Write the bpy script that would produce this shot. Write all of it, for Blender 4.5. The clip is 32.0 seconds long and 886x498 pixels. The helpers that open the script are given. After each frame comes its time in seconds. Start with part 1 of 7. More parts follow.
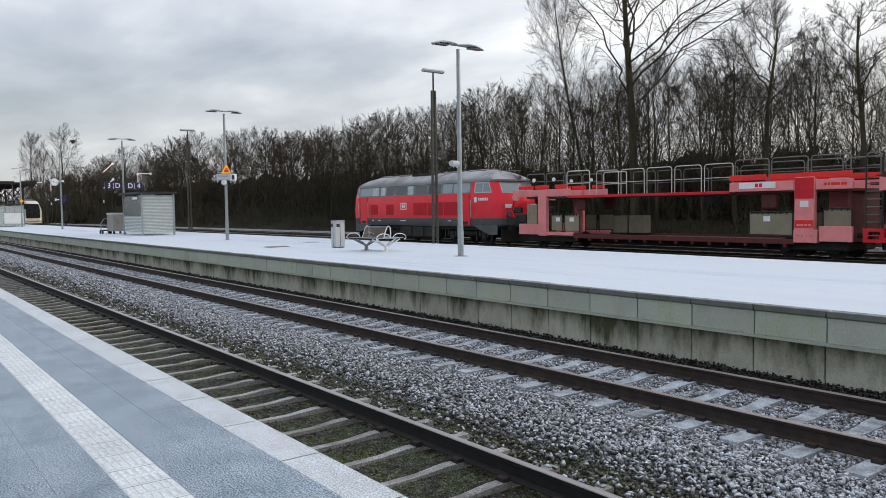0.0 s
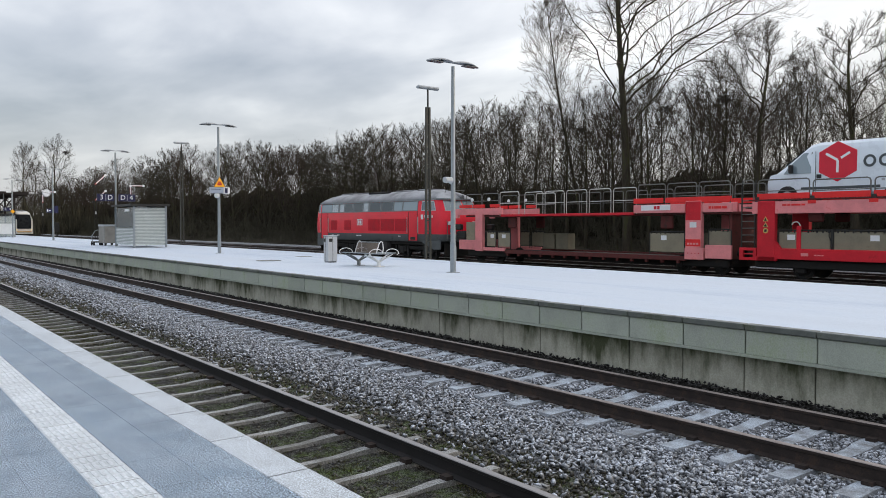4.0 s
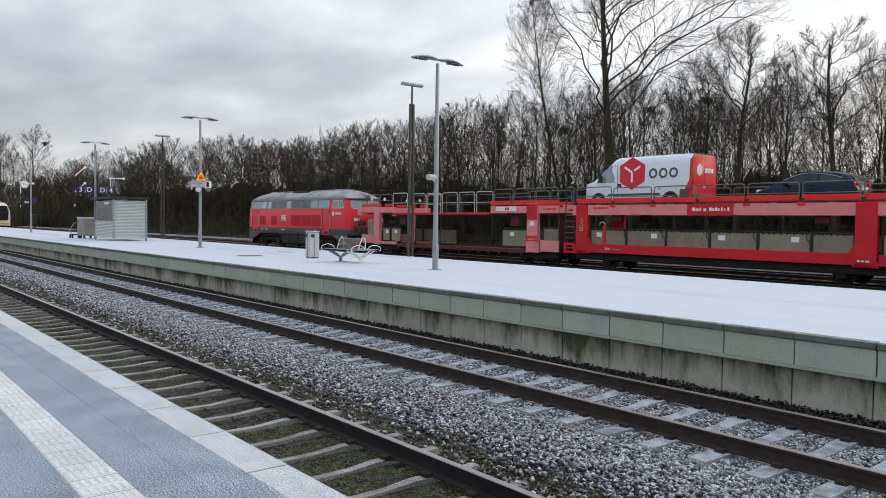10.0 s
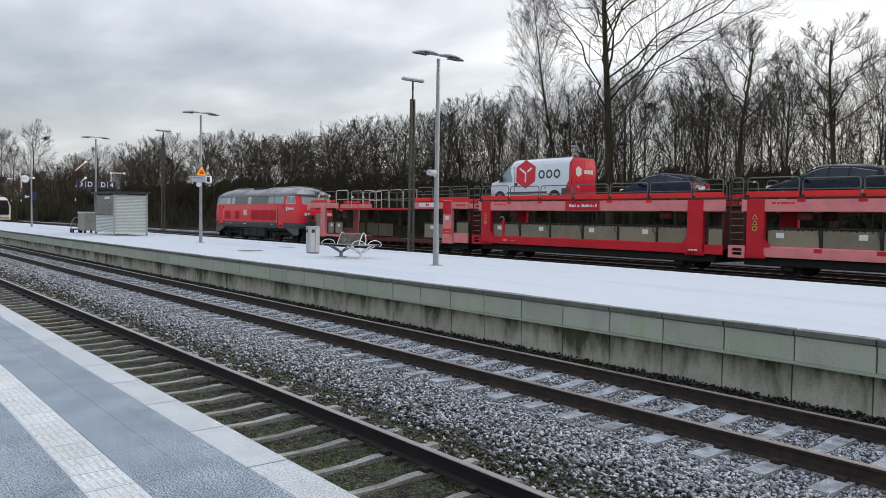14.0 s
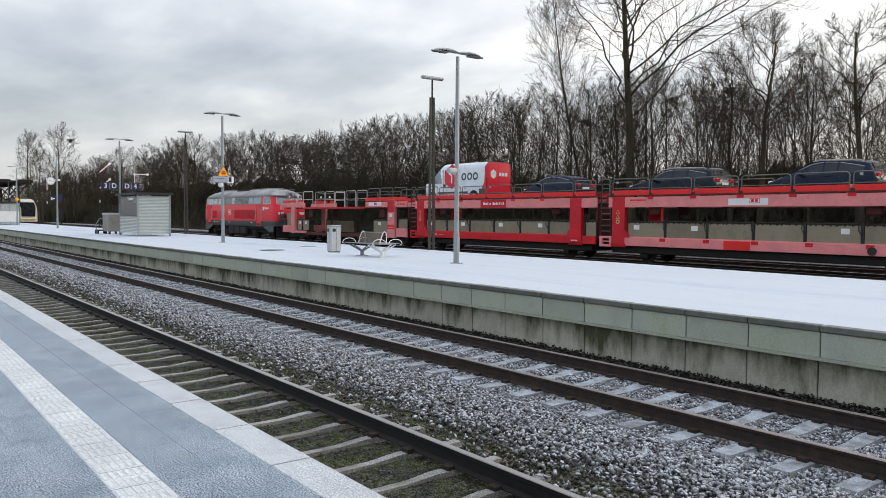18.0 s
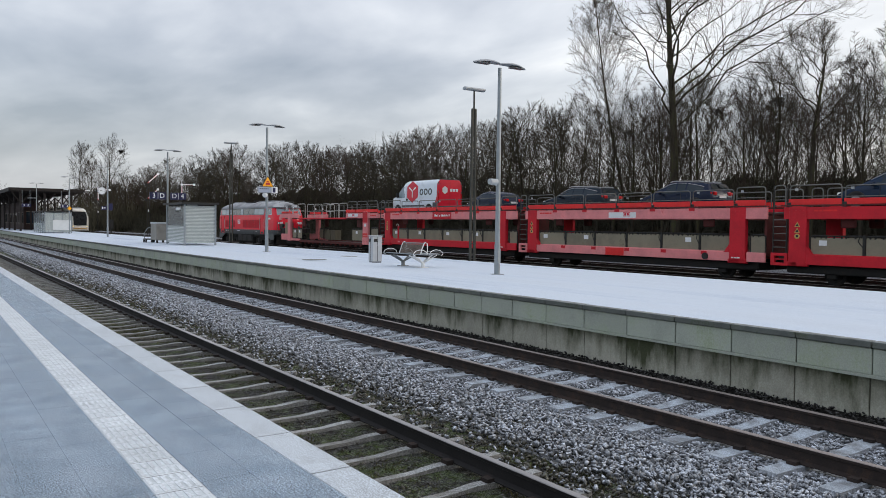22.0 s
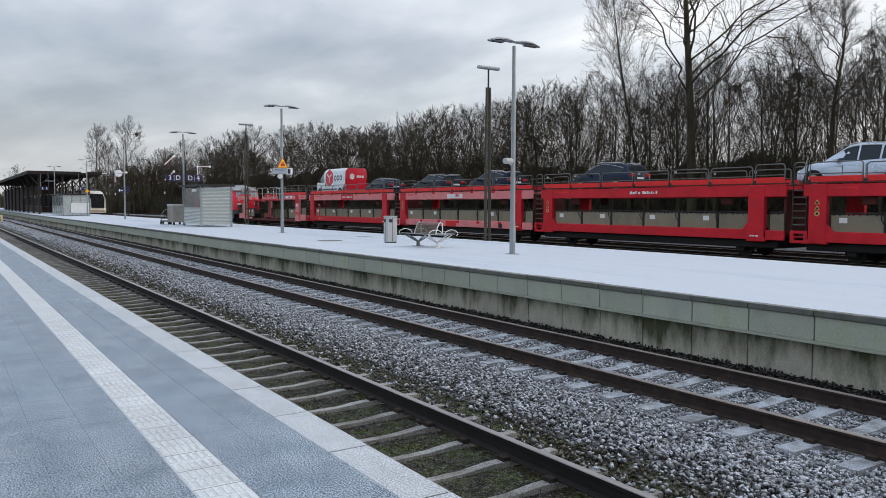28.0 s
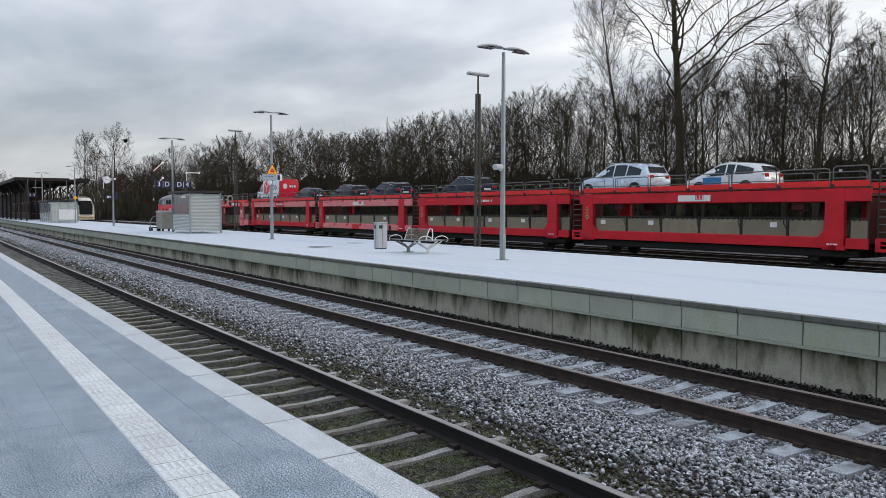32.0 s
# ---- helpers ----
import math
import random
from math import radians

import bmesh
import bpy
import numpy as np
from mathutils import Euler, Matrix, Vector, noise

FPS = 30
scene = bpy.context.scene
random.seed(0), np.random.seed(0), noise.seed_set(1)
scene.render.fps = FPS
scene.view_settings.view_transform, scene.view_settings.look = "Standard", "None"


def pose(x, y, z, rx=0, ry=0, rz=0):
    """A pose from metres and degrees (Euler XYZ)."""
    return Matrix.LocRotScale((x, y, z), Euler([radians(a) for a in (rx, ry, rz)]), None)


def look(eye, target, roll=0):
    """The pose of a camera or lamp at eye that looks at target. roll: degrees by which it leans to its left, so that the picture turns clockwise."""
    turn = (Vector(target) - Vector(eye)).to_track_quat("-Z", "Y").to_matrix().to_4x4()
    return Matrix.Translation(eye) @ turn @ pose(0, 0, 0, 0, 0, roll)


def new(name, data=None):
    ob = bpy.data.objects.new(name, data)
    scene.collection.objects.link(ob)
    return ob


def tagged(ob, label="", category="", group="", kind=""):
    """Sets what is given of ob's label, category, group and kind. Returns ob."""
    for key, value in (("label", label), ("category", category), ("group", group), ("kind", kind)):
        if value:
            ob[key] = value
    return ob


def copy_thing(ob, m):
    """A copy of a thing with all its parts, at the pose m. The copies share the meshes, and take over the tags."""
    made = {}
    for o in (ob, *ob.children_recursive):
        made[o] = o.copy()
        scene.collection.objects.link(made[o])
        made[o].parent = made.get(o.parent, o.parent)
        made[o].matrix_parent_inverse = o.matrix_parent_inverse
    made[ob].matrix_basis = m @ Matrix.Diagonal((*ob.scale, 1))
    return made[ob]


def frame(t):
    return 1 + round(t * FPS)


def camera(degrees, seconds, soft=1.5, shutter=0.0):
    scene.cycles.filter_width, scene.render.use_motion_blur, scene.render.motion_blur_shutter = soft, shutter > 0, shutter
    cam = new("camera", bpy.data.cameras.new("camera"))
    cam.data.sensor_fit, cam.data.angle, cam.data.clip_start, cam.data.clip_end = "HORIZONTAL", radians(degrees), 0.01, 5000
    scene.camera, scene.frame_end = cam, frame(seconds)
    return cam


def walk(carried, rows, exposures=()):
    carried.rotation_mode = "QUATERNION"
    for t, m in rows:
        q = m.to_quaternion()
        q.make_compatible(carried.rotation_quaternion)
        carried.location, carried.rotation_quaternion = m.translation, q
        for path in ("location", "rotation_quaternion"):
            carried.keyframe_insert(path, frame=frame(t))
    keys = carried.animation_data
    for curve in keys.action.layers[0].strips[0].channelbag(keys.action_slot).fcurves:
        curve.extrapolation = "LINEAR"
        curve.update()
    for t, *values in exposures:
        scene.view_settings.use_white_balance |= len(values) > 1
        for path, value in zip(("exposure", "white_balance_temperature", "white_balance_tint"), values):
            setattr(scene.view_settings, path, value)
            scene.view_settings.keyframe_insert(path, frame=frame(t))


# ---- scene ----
EYE = (0.0, 0.0, 1.40)
# seconds, heading, pitch, roll (degrees): hand-held, standing on one spot
PATH = [
    (0, -37.16, -3.03, 0.82), (0.5, -37.22, -2.79, 1.02), (1, -37.39, -2.73, 1.01), (1.5, -37.63, -3.11, 0.86),
    (2, -37.88, -3.20, 0.61), (2.5, -37.94, -2.72, 0.30), (3, -37.68, -2.08, 0.23), (3.5, -37.69, -1.79, 0.06),
    (5.5, -37.58, -2.10, 0.11), (6, -37.66, -2.18, 0.29), (6.5, -37.87, -2.22, 0.28), (7, -38.01, -2.35, 0.30),
    (7.5, -38.07, -2.46, 0.27), (8, -38.15, -2.51, 0.30), (8.5, -38.20, -2.59, 0.21), (9, -38.35, -2.37, -0.09),
    (9.5, -38.43, -2.02, -0.51), (10, -38.98, -2.02, -0.73), (10.5, -39.32, -2.06, -0.95), (11, -38.18, -2.98, -0.82),
    (11.5, -38.97, -2.65, -0.99), (12, -39.16, -2.29, -0.91), (12.5, -39.10, -2.11, -1.00), (13, -38.98, -2.09, -1.25),
    (13.5, -39.01, -2.23, -1.08), (15.5, -39.08, -2.76, -0.10), (16, -41.28, -3.40, 0.23),
    (16.5, -41.66, -4.75, -0.37), (17, -39.02, -4.29, -0.40), (17.5, -38.74, -3.66, -0.82),
    (18, -37.42, -2.52, -0.35), (18.5, -36.26, -2.34, -0.21), (19, -36.28, -3.00, 0.06),
    (19.5, -35.83, -3.04, -0.09), (20, -35.53, -2.51, -0.14), (20.5, -35.41, -2.13, -0.19), (21, -35.15, -1.96, -0.50),
    (21.5, -34.64, -1.54, -0.70), (22, -34.36, -1.74, -0.65), (22.5, -34.08, -1.83, -0.61), (23, -33.85, -1.97, -0.60),
    (23.5, -33.22, -2.20, -0.56), (24, -32.83, -2.32, -0.45), (24.5, -32.66, -2.50, -0.44), (25, -32.67, -2.75, -0.44),
    (25.5, -32.69, -2.99, -0.47), (27.5, -33.09, -3.30, -0.20), (28, -33.25, -3.24, -0.24), (28.5, -33.41, -3.11, -0.20),
    (29, -33.47, -2.93, -0.27), (29.5, -33.59, -2.78, -0.26), (30, -33.65, -2.68, -0.31), (30.5, -33.71, -2.63, -0.21),
    (31, -33.74, -2.69, -0.17), (31.5, -33.85, -2.75, -0.12), (32, -33.99, -2.79, -0.13),
]
# seconds and metres that the car train has rolled
TRAVEL = [
    (0, 0.0), (1, 1.04), (2, 2.14), (3, 3.29), (4, 4.49), (5, 5.75), (6, 7.07), (7, 8.45),
    (8, 9.88), (9, 11.38), (10, 12.94), (11, 14.56), (12, 16.24), (13, 17.99), (14, 19.81), (15, 21.69),
    (16, 23.64), (17, 25.65), (18, 27.74), (19, 29.89), (20, 32.11), (21, 34.41), (22, 36.77), (23, 39.2),
    (24, 41.7), (25, 44.27), (26, 46.92), (27, 49.63), (28, 52.41), (29, 55.27), (30, 58.19), (31, 61.18),
    (32, 64.25),
]

cam = camera(60.0, 32.0, soft=0.9)
walk(cam, [(t, pose(*EYE, 90 + pitch, roll, yaw)) for t, yaw, pitch, roll in PATH],
     exposures=((0, 0.28, 6720, 10), (13.5, 0.28, 6760, 10), (16, 0.34, 6800, 10), (17, 0.45, 6850, 10), (18, 0.38, 6850, 10), (19, 0.14, 6800, 10), (21, 0.13, 6650, 10), (24, 0.14, 6500, 10), (32, 0.16, 6600, 10)))

# ---------------------------------------------------------------- world and light
SUN_DIR = Vector((0.80, -0.42, 0.26)).normalized()          # low winter sun behind thin cloud
world = bpy.data.worlds.new("world")
scene.world = world
world.use_nodes = True
wt = world.node_tree
wt.nodes.clear()


def wn(kind, operation="", data_type="", blend_type=""):
    n = wt.nodes.new(kind)
    if data_type:
        n.data_type = data_type
    if operation:
        n.operation = operation
    if blend_type:
        n.blend_type = blend_type
    return n


w_out = wn("ShaderNodeOutputWorld")
w_bg = wn("ShaderNodeBackground")
w_sky = wn("ShaderNodeTexSky")
w_sky.sky_type, w_sky.sun_disc = "NISHITA", False
w_sky.sun_elevation = math.asin(SUN_DIR.z)
w_sky.sun_rotation = math.atan2(SUN_DIR.x, SUN_DIR.y)
w_sky.air_density, w_sky.dust_density = 1.0, 2.0
tc = wn("ShaderNodeTexCoord")
sep = wn("ShaderNodeSeparateXYZ")
wt.links.new(tc.outputs["Generated"], sep.inputs[0])


def wmath(op, a, b=None):
    n = wn("ShaderNodeMath", operation=op)
    for i, v in enumerate((a, b)):
        if v is None:
            continue
        if isinstance(v, (int, float)):
            n.inputs[i].default_value = v
        else:
            wt.links.new(v, n.inputs[i])
    return n.outputs[0]


zc = wmath("ADD", wmath("MAXIMUM", sep.outputs[2], 0.0), 0.16)
comb = wn("ShaderNodeCombineXYZ")
wt.links.new(wmath("DIVIDE", sep.outputs[0], zc), comb.inputs[0])
wt.links.new(wmath("DIVIDE", sep.outputs[1], zc), comb.inputs[1])


def cloud(scale, seed, detail, stretch):
    mp = wn("ShaderNodeMapping")
    mp.inputs["Location"].default_value = (seed, seed * 0.7, 0)
    mp.inputs["Rotation"].default_value = (0, 0, radians(35))
    mp.inputs["Scale"].default_value = (scale, scale * stretch, scale)
    wt.links.new(comb.outputs[0], mp.inputs[0])
    n = wn("ShaderNodeTexNoise")
    n.inputs["Scale"].default_value, n.inputs["Detail"].default_value = 1.0, detail
    n.inputs["Roughness"].default_value, n.inputs["Distortion"].default_value = 0.5, 0.25
    wt.links.new(mp.outputs[0], n.inputs["Vector"])
    return n.outputs["Fac"]


big, fine = cloud(0.55, 3.1, 5.0, 0.7), cloud(1.7, 7.7, 6.0, 0.6)
mixed = wmath("ADD", wmath("MULTIPLY", big, 0.6), wmath("MULTIPLY", fine, 0.4))
ramp = wn("ShaderNodeValToRGB")
wt.links.new(mixed, ramp.inputs[0])
cr = ramp.color_ramp
cr.elements[0].position, cr.elements[0].color = 0.36, (0.27, 0.298, 0.362, 1)
cr.elements[1].position, cr.elements[1].color = 0.62, (0.96, 0.955, 0.965, 1)
e = cr.elements.new(0.47)
e.color = (0.47, 0.493, 0.555, 1)
e = cr.elements.new(0.55)
e.color = (0.70, 0.718, 0.765, 1)
# the cloud thins towards the low sun and brightens at the horizon
dot = wn("ShaderNodeVectorMath", operation="DOT_PRODUCT")
wt.links.new(tc.outputs["Generated"], dot.inputs[0])
dot.inputs[1].default_value = SUN_DIR
glow = wmath("POWER", wmath("MAXIMUM", dot.outputs["Value"], 0.0), 2.4)
warm = wn("ShaderNodeMix", data_type="RGBA")
wt.links.new(wmath("MULTIPLY", glow, 0.8), warm.inputs[0])
wt.links.new(ramp.outputs[0], warm.inputs[6])
warm.inputs[7].default_value = (1.06, 0.97, 0.86, 1)
# a little of the clear sky's own light over the cloud
w_add = wn("ShaderNodeMix", data_type="RGBA", blend_type="ADD")
w_add.inputs[0].default_value = 0.06
wt.links.new(warm.outputs[2], w_add.inputs[6])
wt.links.new(w_sky.outputs[0], w_add.inputs[7])
# pale haze low over the horizon
w_low = wn("ShaderNodeMix", data_type="RGBA")
wt.links.new(wmath("MULTIPLY", wmath("POWER", wmath("SUBTRACT", 1.0, wmath("MINIMUM", wmath("MULTIPLY", wmath("ABSOLUTE", sep.outputs[2]), 4.5), 1.0)), 2.0), 0.55), w_low.inputs[0])
wt.links.new(w_add.outputs[2], w_low.inputs[6])
w_low.inputs[7].default_value = (0.87, 0.90, 0.955, 1)
# an overcast sky is brighter overhead than near the horizon
w_up = wn("ShaderNodeMix", data_type="RGBA", blend_type="MULTIPLY")
w_up.inputs[0].default_value = 1.0
wt.links.new(w_low.outputs[2], w_up.inputs[6])
up_c = wn("ShaderNodeCombineXYZ")
up_f = wmath("ADD", wmath("MULTIPLY", wmath("MAXIMUM", wmath("SUBTRACT", sep.outputs[2], 0.1), 0.0), 0.55), 0.95)
for k in range(3):
    wt.links.new(up_f, up_c.inputs[k])
wt.links.new(up_c.outputs[0], w_up.inputs[7])
wt.links.new(w_up.outputs[2], w_bg.inputs[0])
w_bg.inputs[1].default_value = 0.83
wt.links.new(w_bg.outputs[0], w_out.inputs[0])

sun_data = bpy.data.lights.new("sun", "SUN")
sun_data.energy, sun_data.angle, sun_data.color = 0.6, radians(14), (1.0, 0.95, 0.88)
sun = new("sun", sun_data)
sun.matrix_world = look(SUN_DIR * 100, (0, 0, 0))

# ---------------------------------------------------------------- materials
MATS = {}


def mat(name, base, rough=0.6, metal=0.0, var=0.25, scale=3.0, fine=40.0, bump=0.15, second=None, cover=0.5, frost=0.0, frost_scale=6.0,
        rnd=0.0, emit=0.0, coat=0.0, depth=0.01, stretch=(1, 1, 1), frost_col=(0.78, 0.82, 0.88), island=False, world_space=False, spec=0.5, speckle=0.0, grain=110.0, blur=0.05, runs=None):
    """Noise at two sizes on a base colour, an optional second colour in stains, and hoar frost on what faces up."""
    m = bpy.data.materials.new(name)
    m.use_nodes = True
    t = m.node_tree
    bs = t.nodes["Principled BSDF"]
    L = t.links.new
    tcn = t.nodes.new("ShaderNodeTexCoord")
    mp = t.nodes.new("ShaderNodeMapping")
    mp.inputs["Scale"].default_value = stretch
    place = t.nodes.new("ShaderNodeNewGeometry").outputs["Position"] if world_space else tcn.outputs["Object"]
    L(place, mp.inputs[0])
    n1, n2 = t.nodes.new("ShaderNodeTexNoise"), t.nodes.new("ShaderNodeTexNoise")
    for n, s, dt in ((n1, scale, 5.0), (n2, fine, 3.0)):
        n.inputs["Scale"].default_value, n.inputs["Detail"].default_value = s, dt
        n.inputs["Roughness"].default_value = 0.62
        L(mp.outputs[0], n.inputs["Vector"])
    col = tuple(base) + (1,)

    def mix(fac, a, b, kind="MIX"):
        n = t.nodes.new("ShaderNodeMix")
        n.data_type, n.blend_type = "RGBA", kind
        for i, v in ((0, fac), (6, a), (7, b)):
            if hasattr(v, "links"):
                L(v, n.inputs[i])
            else:
                n.inputs[i].default_value = v
        return n.outputs[2]

    def span(v, lo, hi, a=0.0, b=1.0):
        n = t.nodes.new("ShaderNodeMapRange")
        for i, x in enumerate((lo, hi, a, b)):
            n.inputs[i + 1].default_value = x
        L(v, n.inputs[0])
        return n.outputs[0]

    def calc(op, a, b):
        n = t.nodes.new("ShaderNodeMath")
        n.operation = op
        for i, v in enumerate((a, b)):
            if hasattr(v, "links"):
                L(v, n.inputs[i])
            else:
                n.inputs[i].default_value = v
        return n.outputs[0]

    c = mix(span(n1.outputs["Fac"], 0.3, 0.7), tuple(x * (1 - var) for x in base) + (1,), tuple(min(1, x * (1 + var)) for x in base) + (1,))
    c = mix(span(n2.outputs["Fac"], 0.25, 0.75), mix(1.0, c, (1 - var * 0.7,) * 3 + (1,), "MULTIPLY"), c)
    if second:
        much = calc("ADD", calc("MULTIPLY", n1.outputs["Fac"], 0.7), calc("MULTIPLY", n2.outputs["Fac"], 0.3))
        if runs:
            sp_ = t.nodes.new("ShaderNodeSeparateXYZ")
            L(place, sp_.inputs[0])
            much = calc("ADD", much, span(sp_.outputs[2], runs[0], runs[1], -0.10, 0.08))
        c = mix(span(much, 0.77 - 0.44 * cover - blur, 0.77 - 0.44 * cover + blur), c, tuple(second) + (1,))
    if rnd:
        if island:
            src = t.nodes.new("ShaderNodeNewGeometry").outputs["Random Per Island"]
        else:
            src = t.nodes.new("ShaderNodeObjectInfo").outputs["Random"]
        g = span(src, 0, 1, 1 - rnd, 1 + rnd)
        cn = t.nodes.new("ShaderNodeCombineXYZ")
        for i in range(3):
            L(g, cn.inputs[i])
        c = mix(1.0, c, cn.outputs[0], "MULTIPLY")
    if frost:
        geo = t.nodes.new("ShaderNodeNewGeometry")
        sp = t.nodes.new("ShaderNodeSeparateXYZ")
        L(geo.outputs["Normal"], sp.inputs[0])
        n3 = t.nodes.new("ShaderNodeTexNoise")
        n3.inputs["Scale"].default_value, n3.inputs["Detail"].default_value = frost_scale, 6.0
        L(place, n3.inputs["Vector"])
        up = span(sp.outputs[2], 0.35, 0.95)
        f = calc("MULTIPLY", calc("MULTIPLY", up, span(n3.outputs["Fac"], 0.33, 0.62)), frost)
        f = calc("MULTIPLY", f, span(n2.outputs["Fac"], 0.2, 0.6, 0.55, 1.0))
        c = mix(f, c, tuple(frost_col) + (1,))
    if speckle:
        n4 = t.nodes.new("ShaderNodeTexNoise")
        n4.inputs["Scale"].default_value, n4.inputs["Detail"].default_value, n4.inputs["Roughness"].default_value = grain, 2.0, 0.8
        L(place, n4.inputs["Vector"])
        g4 = span(n4.outputs["Fac"], 0.42, 0.60, 1 - speckle, 1 + speckle)
        c4 = t.nodes.new("ShaderNodeCombineXYZ")
        for i in range(3):
            L(g4, c4.inputs[i])
        c = mix(1.0, c, c4.outputs[0], "MULTIPLY")
    L(c, bs.inputs["Base Color"])
    bs.inputs["Metallic"].default_value = metal
    bs.inputs["Specular IOR Level"].default_value = spec
    L(span(n1.outputs["Fac"], 0.3, 0.7, max(0.03, rough - 0.1), min(1, rough + 0.1)), bs.inputs["Roughness"])
    if coat:
        bs.inputs["Coat Weight"].default_value = coat
        bs.inputs["Coat Roughness"].default_value = 0.08
    if bump:
        bn = t.nodes.new("ShaderNodeBump")
        bn.inputs["Strength"].default_value, bn.inputs["Distance"].default_value = bump, depth
        L(calc("ADD", n2.outputs["Fac"], calc("MULTIPLY", n1.outputs["Fac"], 0.6)), bn.inputs["Height"])
        L(bn.outputs[0], bs.inputs["Normal"])
    if emit:
        bs.inputs["Emission Color"].default_value = col
        bs.inputs["Emission Strength"].default_value = emit
    MATS[name] = m
    return m


def glass(name, tint, rough=0.05, alpha=0.35, spec=0.5):
    m = bpy.data.materials.new(name)
    m.use_nodes = True
    bs = m.node_tree.nodes["Principled BSDF"]
    bs.inputs["Base Color"].default_value = tuple(tint) + (1,)
    bs.inputs["Roughness"].default_value = rough
    bs.inputs["Alpha"].default_value = alpha
    bs.inputs["IOR"].default_value = 1.5
    bs.inputs["Specular IOR Level"].default_value = spec
    MATS[name] = m
    return m


M = MATS
mat("field", (0.05, 0.05, 0.03), 0.95, var=0.4, scale=0.1, fine=3, bump=0.4, second=(0.07, 0.07, 0.045), cover=0.5)
mat("ballast_bed", (0.060, 0.060, 0.062), 0.95, var=0.6, scale=16, fine=60, bump=1.0, depth=0.04, frost=0.8, frost_scale=22, world_space=True, spec=0.2)
mat("ballast_mossy", (0.030, 0.026, 0.019), 0.95, var=0.6, scale=3, fine=45, bump=1.0, depth=0.04, second=(0.050, 0.072, 0.016), cover=0.56, frost=0.1, frost_scale=14, world_space=True, spec=0.1, speckle=0.8, grain=60)
mat("ballast_dark", (0.020, 0.019, 0.018), 0.95, var=0.5, scale=9, fine=45, bump=1.0, depth=0.03, spec=0.1)
mat("stone", (0.195, 0.205, 0.22), 0.9, var=0.35, scale=14, fine=70, bump=0.5, depth=0.004, frost=0.92, frost_scale=9, rnd=0.5, island=True, spec=0.3, frost_col=(0.66, 0.73, 0.83), world_space=True, speckle=0.3, grain=60)
mat("stone_brown", (0.10, 0.093, 0.076), 0.9, var=0.4, scale=12, fine=60, bump=0.4, depth=0.004, frost=0.35, frost_scale=9, rnd=0.5, island=True, spec=0.2, frost_col=(0.45, 0.49, 0.52), second=(0.055, 0.062, 0.022), cover=0.4, world_space=True)
mat("stone_dark", (0.032, 0.030, 0.027), 0.9, var=0.35, scale=12, fine=60, bump=0.4, depth=0.004, frost=0.1, rnd=0.4, island=True, spec=0.2)
mat("sleeper", (0.24, 0.26, 0.285), 0.9, var=0.25, scale=5, fine=60, bump=0.5, depth=0.004, frost=0.6, frost_scale=5, rnd=0.12, frost_col=(0.50, 0.60, 0.71), world_space=True, speckle=0.3, grain=70)
mat("sleeper_old", (0.22, 0.22, 0.21), 0.9, var=0.3, scale=4, fine=60, bump=0.5, depth=0.005, frost=0.55, frost_scale=3, rnd=0.16, second=(0.10, 0.095, 0.075), cover=0.25, frost_col=(0.50, 0.54, 0.57), world_space=True, speckle=0.3, grain=60)
mat("rail_rust", (0.037, 0.028, 0.025), 0.8, metal=0.0, var=0.4, scale=6, fine=60, bump=0.3, depth=0.003, second=(0.055, 0.036, 0.028), cover=0.45, world_space=True, spec=0.3)
mat("rail_dark", (0.020, 0.019, 0.020), 0.7, metal=0.0, var=0.4, scale=6, fine=60, bump=0.3, depth=0.003, second=(0.036, 0.028, 0.025), cover=0.35, world_space=True, spec=0.3)
mat("rail_steel", (0.33, 0.32, 0.32), 0.4, metal=0.4, var=0.3, scale=4, fine=50, bump=0.1, depth=0.002, stretch=(1, 0.1, 1), world_space=True)
mat("rail_head", (0.29, 0.25, 0.235), 0.42, metal=0.4, var=0.3, scale=4, fine=50, bump=0.1, depth=0.002, stretch=(1, 0.1, 1), world_space=True)
mat("paving", (0.206, 0.280, 0.358), 0.68, var=0.14, scale=0.9, fine=90, bump=0.45, depth=0.003, rnd=0.06, frost=0.34, frost_scale=3.2, frost_col=(0.50, 0.58, 0.68), world_space=True, spec=0.5, speckle=1.0, grain=108)
mat("paving_edge", (0.46, 0.51, 0.56), 0.65, var=0.1, scale=2, fine=70, bump=0.6, depth=0.003, rnd=0.05, frost=0.34, frost_scale=6, frost_col=(0.70, 0.78, 0.86), world_space=True, spec=0.6, speckle=0.4, grain=100)
mat("tactile", (0.60, 0.65, 0.695), 0.65, var=0.1, scale=3, fine=70, bump=0.4, depth=0.003, rnd=0.05, frost=0.3, frost_scale=3, frost_col=(0.80, 0.85, 0.90), world_space=True, spec=0.6, speckle=0.14, grain=85)
mat("tactile_groove", (0.62, 0.68, 0.72), 0.8, var=0.3, scale=4, fine=60, bump=0.3, world_space=True)
mat("joint", (0.50, 0.54, 0.58), 0.95, var=0.3, scale=6, fine=80, bump=0.3, world_space=True)
mat("joint_dark", (0.10, 0.11, 0.12), 0.95, var=0.3, scale=6, fine=80, bump=0.3, world_space=True)
mat("snow", (0.60, 0.675, 0.77), 0.85, var=0.07, scale=0.6, fine=30, bump=0.5, depth=0.012, second=(0.45, 0.53, 0.64), cover=0.44, stretch=(1, 0.08, 1), world_space=True, spec=0.3, blur=0.07, speckle=0.06, grain=50)
